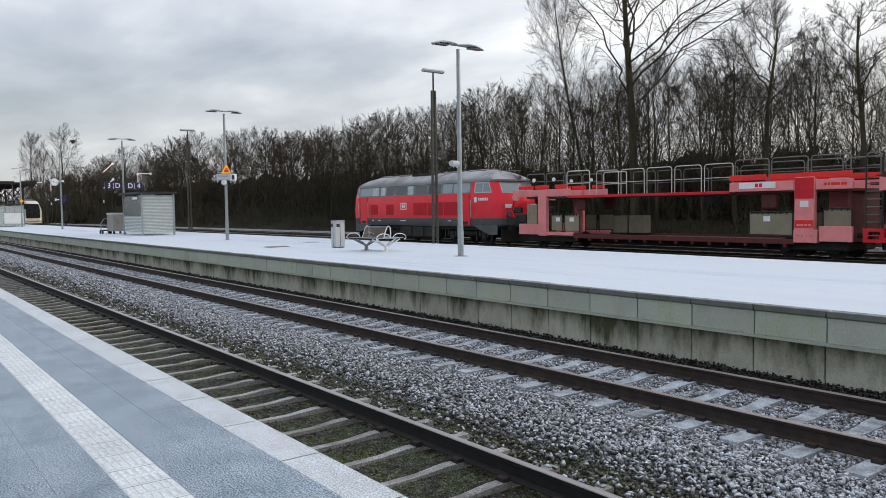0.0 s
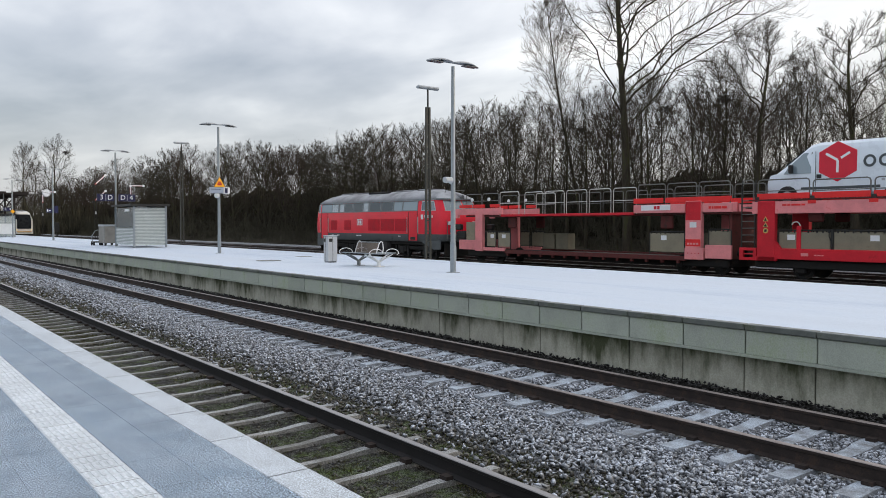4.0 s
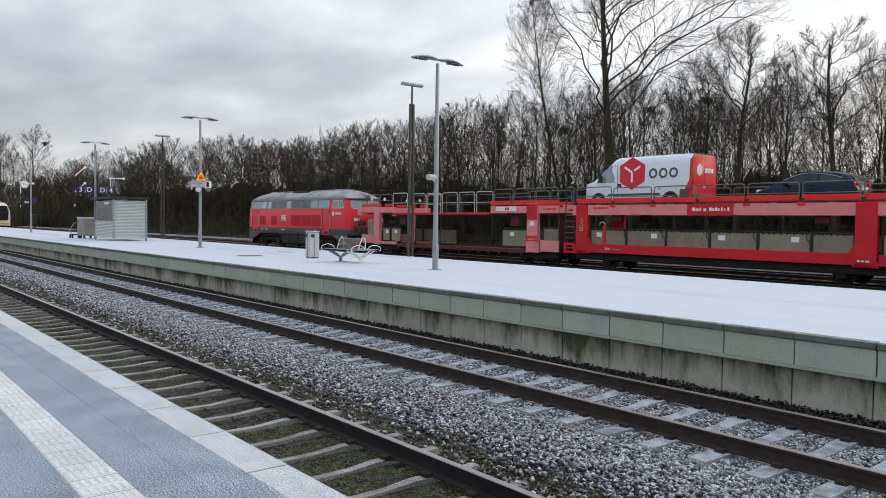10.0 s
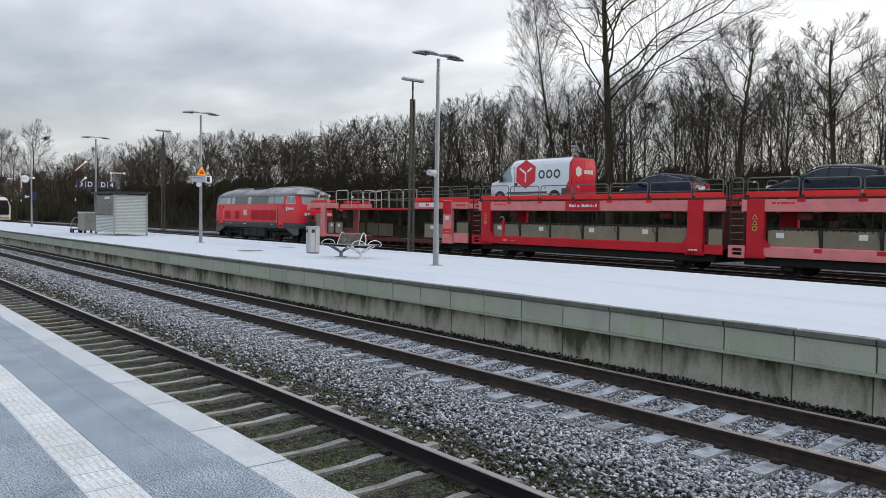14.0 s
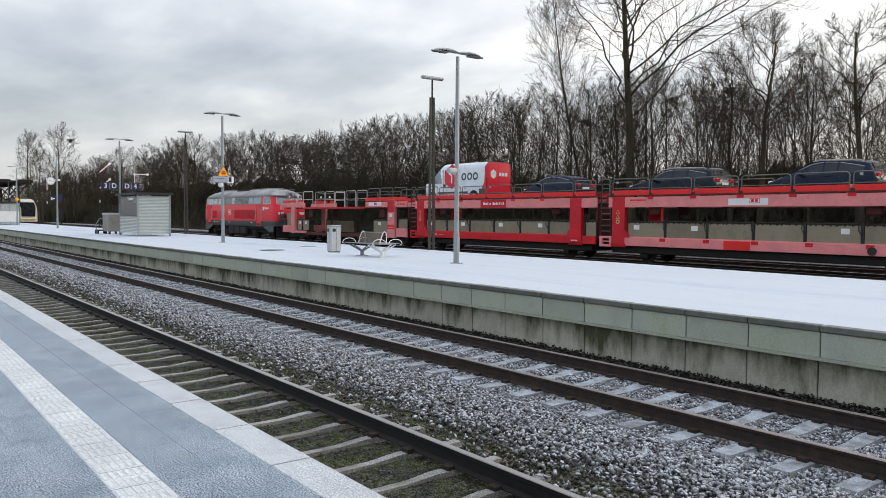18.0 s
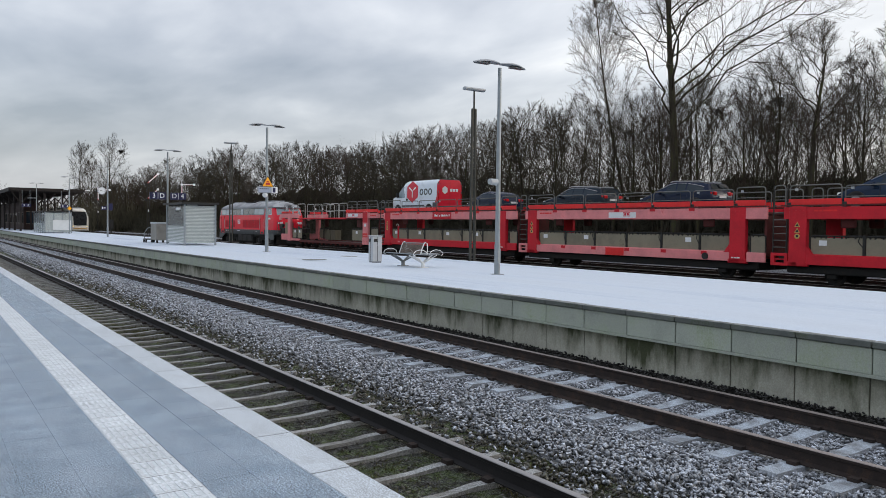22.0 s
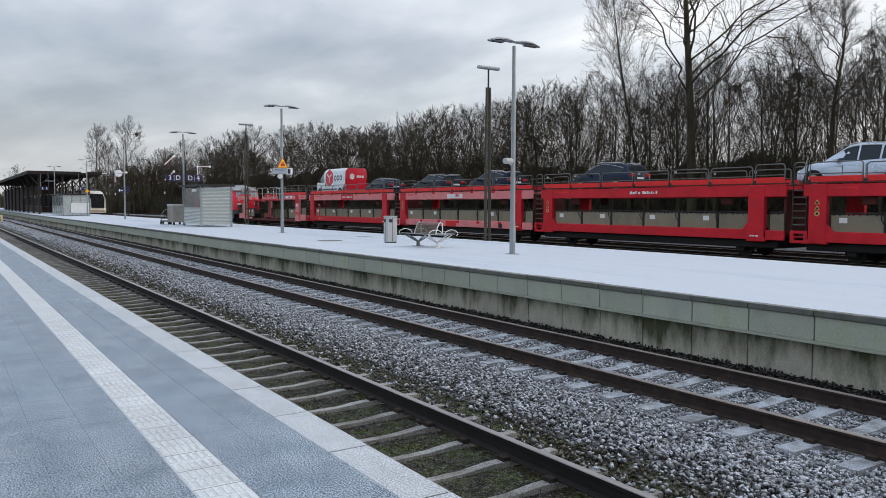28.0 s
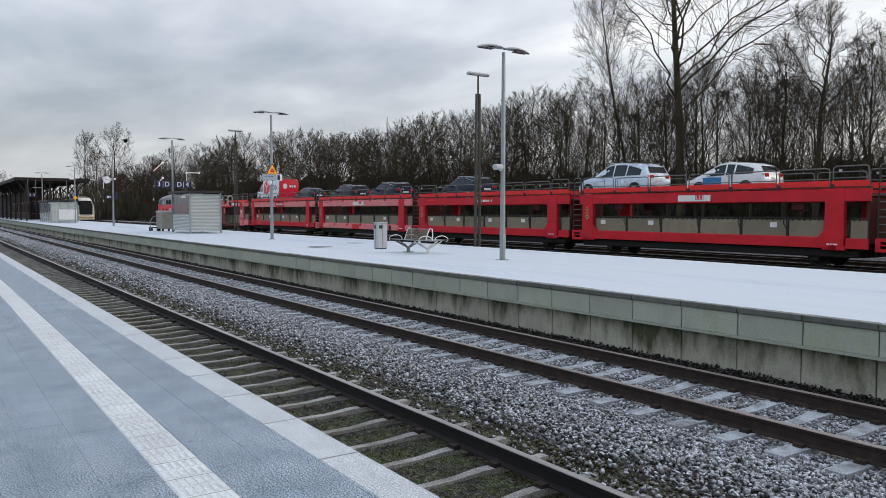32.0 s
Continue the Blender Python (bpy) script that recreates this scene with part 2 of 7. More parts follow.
mat("cap_concrete", (0.13, 0.145, 0.135), 0.9, var=0.35, scale=2.5, fine=60, bump=0.5, depth=0.004, rnd=0.12, second=(0.07, 0.085, 0.055), cover=0.45, frost=0.25, frost_scale=5, world_space=True)
mat("panel_concrete", (0.39, 0.43, 0.375), 0.9, var=0.18, scale=1.4, fine=25, bump=0.35, depth=0.004, rnd=0.08, second=(0.28, 0.33, 0.23), cover=0.46, stretch=(1, 1, 0.7), world_space=True, blur=0.1, speckle=0.08, grain=60)
mat("wall_concrete", (0.46, 0.455, 0.38), 0.92, var=0.22, scale=1.0, fine=7, bump=0.4, depth=0.005, rnd=0.10, second=(0.060, 0.068, 0.036), cover=0.57, stretch=(1, 1, 0.3), world_space=True, blur=0.10, runs=(-1.0, -0.46), speckle=0.1, grain=40)
mat("galvanised", (0.30, 0.335, 0.355), 0.5, metal=0.5, var=0.15, scale=5, fine=40, bump=0.05)
mat("pedestal_grey", (0.20, 0.22, 0.23), 0.5, metal=0.3, var=0.15, scale=5, fine=40, bump=0.05)
mat("bin_steel", (0.46, 0.48, 0.50), 0.42, metal=0.25, var=0.08, scale=5, fine=40, bump=0.03)
mat("painted_grey", (0.40, 0.43, 0.45), 0.5, var=0.1, scale=4, fine=40, bump=0.05)
mat("lamp_shell", (0.36, 0.38, 0.40), 0.45, metal=0.3, var=0.08, scale=4, bump=0.03)
mat("lamp_lens", (0.12, 0.13, 0.14), 0.25, var=0.1, bump=0.0)
mat("dark_steel", (0.035, 0.036, 0.035), 0.6, metal=0.4, var=0.4, scale=4, fine=40, bump=0.2, second=(0.06, 0.055, 0.04), cover=0.4)
mat("mast_steel", (0.060, 0.060, 0.050), 0.7, metal=0.2, var=0.4, scale=4, fine=40, bump=0.2, second=(0.085, 0.075, 0.05), cover=0.4)
mat("white_plastic", (0.72, 0.74, 0.74), 0.5, var=0.06, bump=0.02)
mat("sign_blue", (0.008, 0.010, 0.062), 0.4, var=0.08, bump=0.0)
mat("sign_white", (0.8, 0.82, 0.84), 0.4, var=0.04, bump=0.0)
mat("sign_pale", (0.36, 0.41, 0.50), 0.4, var=0.1, bump=0.0)
mat("sign_yellow", (0.95, 0.42, 0.01), 0.4, var=0.06, bump=0.0)
mat("sign_amber", (0.62, 0.42, 0.13), 0.5, var=0.1, bump=0.0)
mat("sign_black", (0.012, 0.012, 0.012), 0.45, var=0.1, bump=0.0)
mat("screen_black", (0.006, 0.008, 0.010), 0.3, var=0.1, bump=0.0, spec=0.12)
mat("sign_back", (0.30, 0.33, 0.37), 0.5, var=0.1, bump=0.0)
mat("semaphore_red", (0.55, 0.04, 0.03), 0.5, var=0.1, bump=0.0)
mat("lamp_warm", (1.0, 0.55, 0.2), 0.4, var=0.0, bump=0.0, emit=1.5)
# the pale tint holds the bright reflection on the shelter's front
glass("shelter_sheen_glass", (0.52, 0.57, 0.55), 0.25, 0.6)
glass("shelter_dark_glass", (0.20, 0.22, 0.22), 0.2, 0.4)
glass("car_glass", (0.016, 0.028, 0.040), 0.04, 1.0, 0.32)
# pale base colour stands in for sky reflected in these panes
glass("loco_glass", (0.24, 0.31, 0.35), 0.05, 1.0, 0.8)
mat("door_blue", (0.02, 0.22, 0.55), 0.4, var=0.15, bump=0.0)
mat("loco_red", (0.86, 0.020, 0.045), 0.38, var=0.1, scale=1.2, fine=20, bump=0.03, coat=0.15, second=(0.52, 0.016, 0.028), cover=0.25, spec=0.3)
mat("loco_grey", (0.17, 0.185, 0.19), 0.5, var=0.2, scale=1.5, fine=25, bump=0.06, second=(0.09, 0.09, 0.088), cover=0.3)
mat("loco_roof", (0.15, 0.155, 0.165), 0.55, var=0.3, scale=0.8, fine=25, bump=0.1, second=(0.075, 0.072, 0.072), cover=0.4, frost=0.45, frost_scale=0.9)
mat("loco_skirt", (0.10, 0.115, 0.12), 0.55, var=0.25, scale=1.5, fine=25, bump=0.06, second=(0.05, 0.05, 0.048), cover=0.35)
mat("loco_vent", (0.58, 0.016, 0.032), 0.6, var=0.2, scale=2, fine=25, bump=0.05, spec=0.25)
mat("bogie_grey", (0.030, 0.029, 0.028), 0.8, var=0.5, scale=4, fine=30, bump=0.3, second=(0.05, 0.038, 0.03), cover=0.4)
glass("loco_cab_glass", (0.16, 0.21, 0.24), 0.05, 1.0, 0.9)
glass("loco_pane_dark", (0.035, 0.05, 0.06), 0.05, 1.0, 0.7)
# pale frame colour; on the side panes it stands in for bright reflections
mat("loco_pane_white", (0.46, 0.52, 0.56), 0.3, var=0.12, scale=2, bump=0.0)
mat("underframe", (0.014, 0.0135, 0.013), 0.8, var=0.5, scale=4, fine=30, bump=0.4, second=(0.035, 0.026, 0.02), cover=0.4)
mat("wagon_red", (0.66, 0.020, 0.036), 0.5, var=0.18, scale=1.5, fine=25, bump=0.06, second=(0.48, 0.018, 0.028), cover=0.3, spec=0.25)
mat("wagon_bright", (0.84, 0.035, 0.036), 0.45, var=0.12, scale=1.5, fine=25, bump=0.04, spec=0.25)
mat("wagon_pink", (0.84, 0.29, 0.30), 0.7, var=0.14, scale=1.8, fine=25, bump=0.06, second=(0.68, 0.13, 0.14), cover=0.28, spec=0.25)
mat("wagon_dark", (0.13, 0.022, 0.02), 0.75, var=0.4, scale=2.5, fine=30, bump=0.2, second=(0.05, 0.025, 0.02), cover=0.45)
mat("wagon_floor", (0.06, 0.045, 0.04), 0.85, var=0.4, scale=2, fine=30, bump=0.2, frost=0.15)
mat("panel_beige", (0.26, 0.235, 0.17), 0.75, var=0.2, scale=1.6, fine=25, bump=0.1, second=(0.18, 0.16, 0.11), cover=0.38, rnd=0.14)
mat("tube_grey", (0.16, 0.165, 0.16), 0.5, metal=0.6, var=0.2, scale=6, bump=0.05)
mat("tube_light", (0.58, 0.58, 0.55), 0.5, metal=0.3, var=0.2, scale=6, bump=0.05)
mat("van_white", (0.72, 0.80, 0.88), 0.3, var=0.03, scale=1, bump=0.0, coat=0.5)
mat("van_red", (0.70, 0.014, 0.04), 0.4, var=0.04, bump=0.0, coat=0.15, spec=0.3)
mat("van_grey", (0.06, 0.075, 0.085), 0.5, var=0.1, bump=0.0)
mat("car_navy", (0.006, 0.014, 0.040), 0.22, var=0.06, scale=1, bump=0.0, spec=0.2, coat=0.04)
mat("car_teal", (0.006, 0.015, 0.028), 0.22, var=0.06, scale=1, bump=0.0, spec=0.2, coat=0.04)
mat("car_grey", (0.010, 0.026, 0.060), 0.22, var=0.06, scale=1, bump=0.0, spec=0.2, coat=0.04)
mat("car_silver", (0.56, 0.67, 0.82), 0.24, metal=0.35, var=0.05, scale=1, bump=0.0, coat=0.6)
mat("car_white", (0.74, 0.80, 0.86), 0.28, var=0.03, scale=1, bump=0.0, coat=0.8)
mat("tyre", (0.012, 0.012, 0.012), 0.85, var=0.3, bump=0.1)
mat("alloy", (0.45, 0.46, 0.47), 0.35, metal=0.8, var=0.1, bump=0.0)
mat("tail_red", (0.55, 0.01, 0.015), 0.2, var=0.1, bump=0.0, coat=0.6)
mat("trim_black", (0.015, 0.015, 0.016), 0.6, var=0.2, bump=0.0)
mat("bark", (0.062, 0.054, 0.040), 0.95, var=0.4, scale=3, fine=25, bump=0.6, depth=0.02, second=(0.060, 0.066, 0.028), cover=0.48, stretch=(1, 1, 0.25), spec=0.1)
mat("twig", (0.060, 0.053, 0.041), 0.95, var=0.35, scale=0.6, fine=8, bump=0.0, spec=0.1)
mat("twig_brown", (0.064, 0.049, 0.041), 0.95, var=0.35, scale=0.6, fine=8, bump=0.0, spec=0.1)
mat("twig_grey", (0.060, 0.050, 0.038), 0.95, var=0.3, scale=0.6, fine=8, bump=0.0, spec=0.1)
mat("twig_pale", (0.125, 0.110, 0.095), 0.95, var=0.3, scale=0.6, fine=8, bump=0.0, spec=0.1)
mat("thicket", (0.078, 0.074, 0.054), 0.95, var=0.45, scale=0.25, fine=5, bump=0.0, spec=0.1)
mat("nest", (0.040, 0.034, 0.027), 0.95, var=0.4, bump=0.5)
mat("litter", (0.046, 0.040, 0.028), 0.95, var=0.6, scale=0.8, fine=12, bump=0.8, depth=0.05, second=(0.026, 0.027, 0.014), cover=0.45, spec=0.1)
mat("grass_blade", (0.075, 0.074, 0.028), 0.9, var=0.4, scale=2, bump=0.0, rnd=0.45, island=True, spec=0.1)
mat("timber_dark", (0.020, 0.014, 0.012), 0.8, var=0.35, scale=3, bump=0.2)
mat("brick_dark", (0.040, 0.021, 0.017), 0.9, var=0.35, scale=1.5, fine=14, bump=0.3)
mat("roof_felt", (0.03, 0.03, 0.032), 0.9, var=0.3, scale=1, bump=0.2, frost=0.3, frost_scale=1)
mat("railcar_cream", (0.80, 0.78, 0.72), 0.35, var=0.05, bump=0.0, coat=0.4)
mat("railcar_yellow", (0.75, 0.40, 0.05), 0.35, var=0.05, bump=0.0, coat=0.4)
mat("wood_grey", (0.26, 0.25, 0.225), 0.75, var=0.2, scale=3, fine=30, bump=0.1)
mat("marker_yellow", (0.72, 0.64, 0.38), 0.5, var=0.1, bump=0.0)
# pane lines, their pale colour carrying part of the face's reflection
mat("frost_band", (0.74, 0.79, 0.77), 0.5, var=0.1, scale=2, bump=0.0)
mat("board_wood", (0.20, 0.16, 0.13), 0.7, var=0.25, scale=3, fine=30, bump=0.15, stretch=(1, 0.2, 1))


# ---------------------------------------------------------------- mesh helpers
def box(bm, x0, x1, y0, y1, z0, z1, bevel=0.0):
    geo = bmesh.ops.create_cube(bm, size=1.0)
    for v in geo["verts"]:
        v.co = Vector(((x0 + x1) / 2 + v.co.x * (x1 - x0), (y0 + y1) / 2 + v.co.y * (y1 - y0), (z0 + z1) / 2 + v.co.z * (z1 - z0)))
    if bevel:
        es = list({e for v in geo["verts"] for e in v.link_edges})
        bmesh.ops.bevel(bm, geom=es, offset=bevel, segments=1, affect="EDGES", profile=0.5)


def tube(bm, pts, r, seg=6, r2=None, caps=True):
    """A round bar along points."""
    pts = [Vector(p) for p in pts]
    n = len(pts)
    rings = []
    side = None
    for i, p in enumerate(pts):
        d = (pts[min(i + 1, n - 1)] - pts[max(i - 1, 0)]).normalized()
        if side is None:
            side = d.orthogonal().normalized()
        else:
            side = (side - d * side.dot(d)).normalized()
        up = d.cross(side)
        rr = r if r2 is None else r + (r2 - r) * i / max(1, n - 1)
        rings.append([bm.verts.new(p + (side * math.cos(a) + up * math.sin(a)) * rr) for a in (2 * math.pi * k / seg for k in range(seg))])
    for a, b in zip(rings, rings[1:]):
        for k in range(seg):
            bm.faces.new((a[k], a[(k + 1) % seg], b[(k + 1) % seg], b[k]))
    if caps:
        bm.faces.new(rings[0][::-1])
        bm.faces.new(rings[-1])


def prism(bm, profile, axis, a, b):
    """Extrudes a closed profile along x, y or z from a to b. The profile gives the two other coordinates in their order."""
    def at(p, v):
        return {"x": (v, p[0], p[1]), "y": (p[0], v, p[1]), "z": (p[0], p[1], v)}[axis]
    A, B = [bm.verts.new(at(p, a)) for p in profile], [bm.verts.new(at(p, b)) for p in profile]
    n = len(profile)
    fs = [bm.faces.new((A[i], A[(i + 1) % n], B[(i + 1) % n], B[i])) for i in range(n)]
    fs += [bm.faces.new(A[::-1]), bm.faces.new(B)]
    bmesh.ops.recalc_face_normals(bm, faces=fs)


def loft(bm, rings, cap=True):
    vs = [[bm.verts.new(p) for p in ring] for ring in rings]
    n = len(vs[0])
    fs = []
    for a, b in zip(vs, vs[1:]):
        for k in range(n):
            fs.append(bm.faces.new((a[k], a[(k + 1) % n], b[(k + 1) % n], b[k])))
    if cap:
        fs += [bm.faces.new(vs[0][::-1]), bm.faces.new(vs[-1])]
    bmesh.ops.recalc_face_normals(bm, faces=fs)
    return fs


def mesh_of(name, bm, material, smooth=False):
    me = bpy.data.meshes.new(name)
    bm.to_mesh(me)
    bm.free()
    for m in material if isinstance(material, (list, tuple)) else [material]:
        me.materials.append(m)
    if smooth:
        for p in me.polygons:
            p.use_smooth = True
        me.set_sharp_from_angle(angle=radians(35))
    return me


def part(name, bm, material, parent=None, label="", at=None, smooth=False, kind=""):
    ob = new(name, mesh_of(name, bm, material, smooth))
    if parent:
        ob.parent = parent
    if at is not None:
        ob.matrix_basis = at
    return tagged(ob, label, kind=kind)


def piece(name, me, parent, m):
    ob = new(name, me)
    ob.parent = parent
    ob.matrix_basis = m
    return ob


def boxes(name, specs, material, parent, label="", bevel=0.0, at=None, kind=""):
    bm = bmesh.new()
    for s in specs:
        box(bm, *s, bevel=bevel)
    return part(name, bm, material, parent, label, at, kind=kind)


def thing(name, label, category, m=None, group="", kind=""):
    ob = new(name)
    ob.empty_display_size = 0.2
    if m is not None:
        ob.matrix_basis = m
    return tagged(ob, label, category, group, kind)


def raw_mesh(name, verts, faces, material, smooth=False):
    me = bpy.data.meshes.new(name)
    verts, faces = np.asarray(verts, np.float32), np.asarray(faces, np.int32)
    k = faces.shape[1]
    me.vertices.add(len(verts))
    me.vertices.foreach_set("co", verts.ravel())
    me.loops.add(faces.size)
    me.loops.foreach_set("vertex_index", faces.ravel())
    me.polygons.add(len(faces))
    me.polygons.foreach_set("loop_start", np.arange(0, faces.size, k, dtype=np.int32))
    me.polygons.foreach_set("loop_total", np.full(len(faces), k, np.int32))
    if smooth:
        me.polygons.foreach_set("use_smooth", np.ones(len(faces), bool))
    me.materials.append(material)
    me.update(calc_edges=True)
    me.validate()
    return me


def words(name, text, size, material, parent, m, depth=0.006, label=""):
    """Lettering as a mesh in the built-in font, centred, in its x-y plane."""
    cu = bpy.data.curves.new(name, "FONT")
    cu.body, cu.size, cu.extrude, cu.align_x, cu.align_y = text, size, depth, "CENTER", "CENTER"
    cu.resolution_u = 3
    tmp = bpy.data.objects.new(name, cu)
    me = bpy.data.meshes.new_from_object(tmp)
    bpy.data.objects.remove(tmp)
    me.materials.append(material)
    ob = new(name, me)
    ob.parent = parent
    ob.matrix_basis = m
    return tagged(ob, label)


# ---------------------------------------------------------------- ground, tracks and platforms
RAIL_Z = -0.78          # top of the rails; the platforms' tops lie at zero
EDGE_NEAR, EDGE_FAR_A, EDGE_FAR_B = 2.06, 9.93, 18.35
Y0, Y1 = -40.0, 420.0

bm = bmesh.new()
box(bm, -2500, 2500, -2500, 2500, -1.6, -1.25)
tagged(part("ground", bm, M["field"]), "flat brown winter field that reaches to the horizon", "ground", kind="structure")


def bed(name, x0, x1, z, material, label, step=1.2, amp=0.018, y0=Y0, y1=200.0):
    """A rough ballast surface with skirts."""
    nx, ny = max(4, int((x1 - x0) / 0.35)), int((y1 - y0) / step)
    xs, ys = np.linspace(x0, x1, nx), np.linspace(y0, y1, ny)
    rng = np.random.default_rng(int(abs(x0) * 10) + 3)
    gx, gy = np.meshgrid(xs, ys, indexing="ij")
    v = np.stack([gx, gy, z + rng.uniform(-amp, amp, gx.shape)], -1)
    v[0, :, 2] -= 0.3
    v[-1, :, 2] -= 0.3
    idx = np.arange(nx * ny).reshape(nx, ny)
    f = np.stack([idx[:-1, :-1], idx[1:, :-1], idx[1:, 1:], idx[:-1, 1:]], -1).reshape(-1, 4)
    ob = new(name, raw_mesh(name, v.reshape(-1, 3), f, material, True))
    return tagged(ob, label, "ballast", kind="structure")


bed_1 = bed("ballast_bed_1", 1.9, 5.75, RAIL_Z - 0.232, M["ballast_mossy"], "dark weedy track bed with moss between the sleepers")
bed_2 = bed("ballast_bed_2", 5.6, 10.05, RAIL_Z - 0.222, M["ballast_bed"], "grey crushed stone ballast with hoar frost")
bed("ballast_bed_3", 18.2, 42.0, RAIL_Z - 0.21, M["ballast_dark"], "dark ballast beyond the island platform", step=2.5, y1=420.0)


def rail_profile(x):
    p = [(-0.062, -0.172), (0.062, -0.172), (0.062, -0.162), (0.012, -0.14), (0.009, -0.05), (0.034, -0.036), (0.036, -0.008), (0.03, 0.0)]
    return [(x + a, b) for a, b in p] + [(x - 0.03, 0.0), (x - 0.036, -0.008), (x - 0.034, -0.036), (x - 0.009, -0.05), (x - 0.012, -0.14), (x - 0.062, -0.162)]


def sleeper_mesh(material, k=1.0):
    bm = bmesh.new()
    rings = []
    for x, top, wt_, wb in ((-1.30, -0.045, 0.07, 0.13), (-1.28, -0.012, 0.105, 0.145), (-0.5, -0.012, 0.105, 0.145), (-0.2, -0.04, 0.09, 0.12), (0.2, -0.04, 0.09, 0.12),
                            (0.5, -0.012, 0.105, 0.145), (1.28, -0.012, 0.105, 0.145), (1.30, -0.045, 0.07, 0.13)):
        rings.append([(x, -wb * k, -0.2), (x, -wt_ * k, top), (x, wt_ * k, top), (x, wb * k, -0.2)])
    loft(bm, rings)
    return mesh_of("sleeper", bm, material)


def clip_mesh():
    bm = bmesh.new()
    for s in (-1, 1):
        box(bm, -0.75 + s * 0.1 - 0.04, -0.75 + s * 0.1 + 0.04, -0.05, 0.05, -0.012, 0.035)
        box(bm, 0.75 + s * 0.1 - 0.04, 0.75 + s * 0.1 + 0.04, -0.05, 0.05, -0.012, 0.035)
    return mesh_of("rail_clip", bm, M["rail_rust"])


CLIPS = clip_mesh()


def track(centre, label, sleeper_mat, phase, pitch, near=(-6.0, 60.0), y1=400.0, sink=0.0, parts=True, turn=0.0, slim=1.0, rail=("rail_rust", "rail_head")):
    t = thing("railway_track", label, "railway track", pose(centre, 0, RAIL_Z, 0, 0, turn), kind="structure")
    for s in (-1, 1):
        bm = bmesh.new()
        prism(bm, rail_profile(s * 0.7525), "y", Y0, y1)
        bm.faces.ensure_lookup_table()
        for f in bm.faces:
            if f.calc_center_median().z > -0.02:
                f.material_index = 1
        part("rail", bm, [M[rail[0]], M[rail[1]]], t, "rusty steel rail with a worn head")
    me = sleeper_mesh(sleeper_mat, slim)
    k0, k1 = math.floor((near[0] - phase) / pitch), math.ceil((near[1] - phase) / pitch)
    rng = random.Random(int(centre * 10))
    for k in range(k0, k1 if parts else k0):
        m = pose(rng.uniform(-0.02, 0.02), phase + k * pitch, -0.162 + sink, 0, 0, rng.uniform(-0.7, 0.7))
        piece("sleeper", me, t, m)
        piece("rail_clip", CLIPS, t, pose(0, phase + k * pitch, -0.172))
    bm = bmesh.new()
    for k in range(k1 if parts else k0, int((min(y1, 240) - phase) / pitch)):
        y = phase + k * pitch
        box(bm, -1.3, 1.3, y - 0.12, y + 0.12, -0.3, -0.186 + sink)
    part("far_sleepers", bm, sleeper_mat, t, kind="stuff")
    return t


track(3.667, "old track with weedy sleepers along the platform edge", M["sleeper_old"], 8.8, 0.652, slim=0.52, rail=("rail_dark", "rail_steel"))
track(8.08, "track with frosted concrete sleepers on grey ballast", M["sleeper"], 6.14, 0.612)
track(20.25, "track behind the island platform", M["sleeper_old"], 0.0, 0.65, parts=False)
TX0, SLANT = 30.73, -0.018          # the car train's track runs slightly towards the platform
TURN = math.degrees(math.atan(-SLANT))
track(TX0, "track on which the car train rolls", M["sleeper_old"], 0.0, 0.65, parts=False, y1=190.0, turn=TURN)
track(35.3, "outer siding track with frost on the rails", M["sleeper_old"], 0.0, 0.65, parts=False, y1=280.0, turn=TURN)

# low shoulders of snow-dusted ballast along the sidings
for k, x in enumerate((37.8,)):
    bm = bmesh.new()
    prism(bm, [(-0.5, -1.0), (-0.2, -0.72), (0.2, -0.70), (0.6, -1.0)], "y", Y0, 300)
    tagged(part("ballast_shoulder", bm, M["ballast_bed"], at=pose(x, 0, 0, 0, 0, TURN)), "low frosted ballast shoulder beside the sidings", "ballast", kind="structure")

# the platform under the camera: core and bedding; its slabs lie on it
platform_near = tagged(boxes("platform_near", [(-14, EDGE_NEAR - 0.02, Y0, 300, -1.1, -0.0025)], M["joint"], None), "near platform paved with frosted grey slabs", "platform", kind="structure")
# the island platform
platform_island = tagged(boxes("platform_island", [(EDGE_FAR_A + 0.16, EDGE_FAR_B - 0.1, Y0, 300, -1.2, -0.02)], M["wall_concrete"], None), "island platform with concrete edge walls and a thin snow cover", "platform", kind="structure")
boxes("far_edge_slab", [(EDGE_FAR_B - 0.35, EDGE_FAR_B, Y0, 300, -0.14, -0.004)], M["cap_concrete"], platform_island, "dark concrete edge slab")

# thin snow on the island platform, a little thicker in drifts along it
nx, ny = 60, 420
xs, ys = np.linspace(EDGE_FAR_A + 0.10, EDGE_FAR_B - 0.06, nx), np.concatenate([np.linspace(-20, 60, 300), np.linspace(61, 299, 120)])
gx, gy = np.meshgrid(xs, ys, indexing="ij")
gz = 0.008 + 0.006 * np.sin(gx * 2.3 + 0.05 * gy) * np.sin(gx * 5.1 + 1.3) + 0.004 * np.sin(gy * 0.6 + gx)
gz[0, :] = gz[-1, :] = -0.004
idx = np.arange(nx * ny).reshape(nx, ny)
fs = np.stack([idx[:-1, :-1], idx[1:, :-1], idx[1:, 1:], idx[:-1, 1:]], -1).reshape(-1, 4)
tagged(new("snow_cover", raw_mesh("snow_cover", np.stack([gx, gy, gz], -1).reshape(-1, 3), fs, M["snow"], True)), "thin wind-smoothed snow cover on the island platform", "snow", kind="structure")
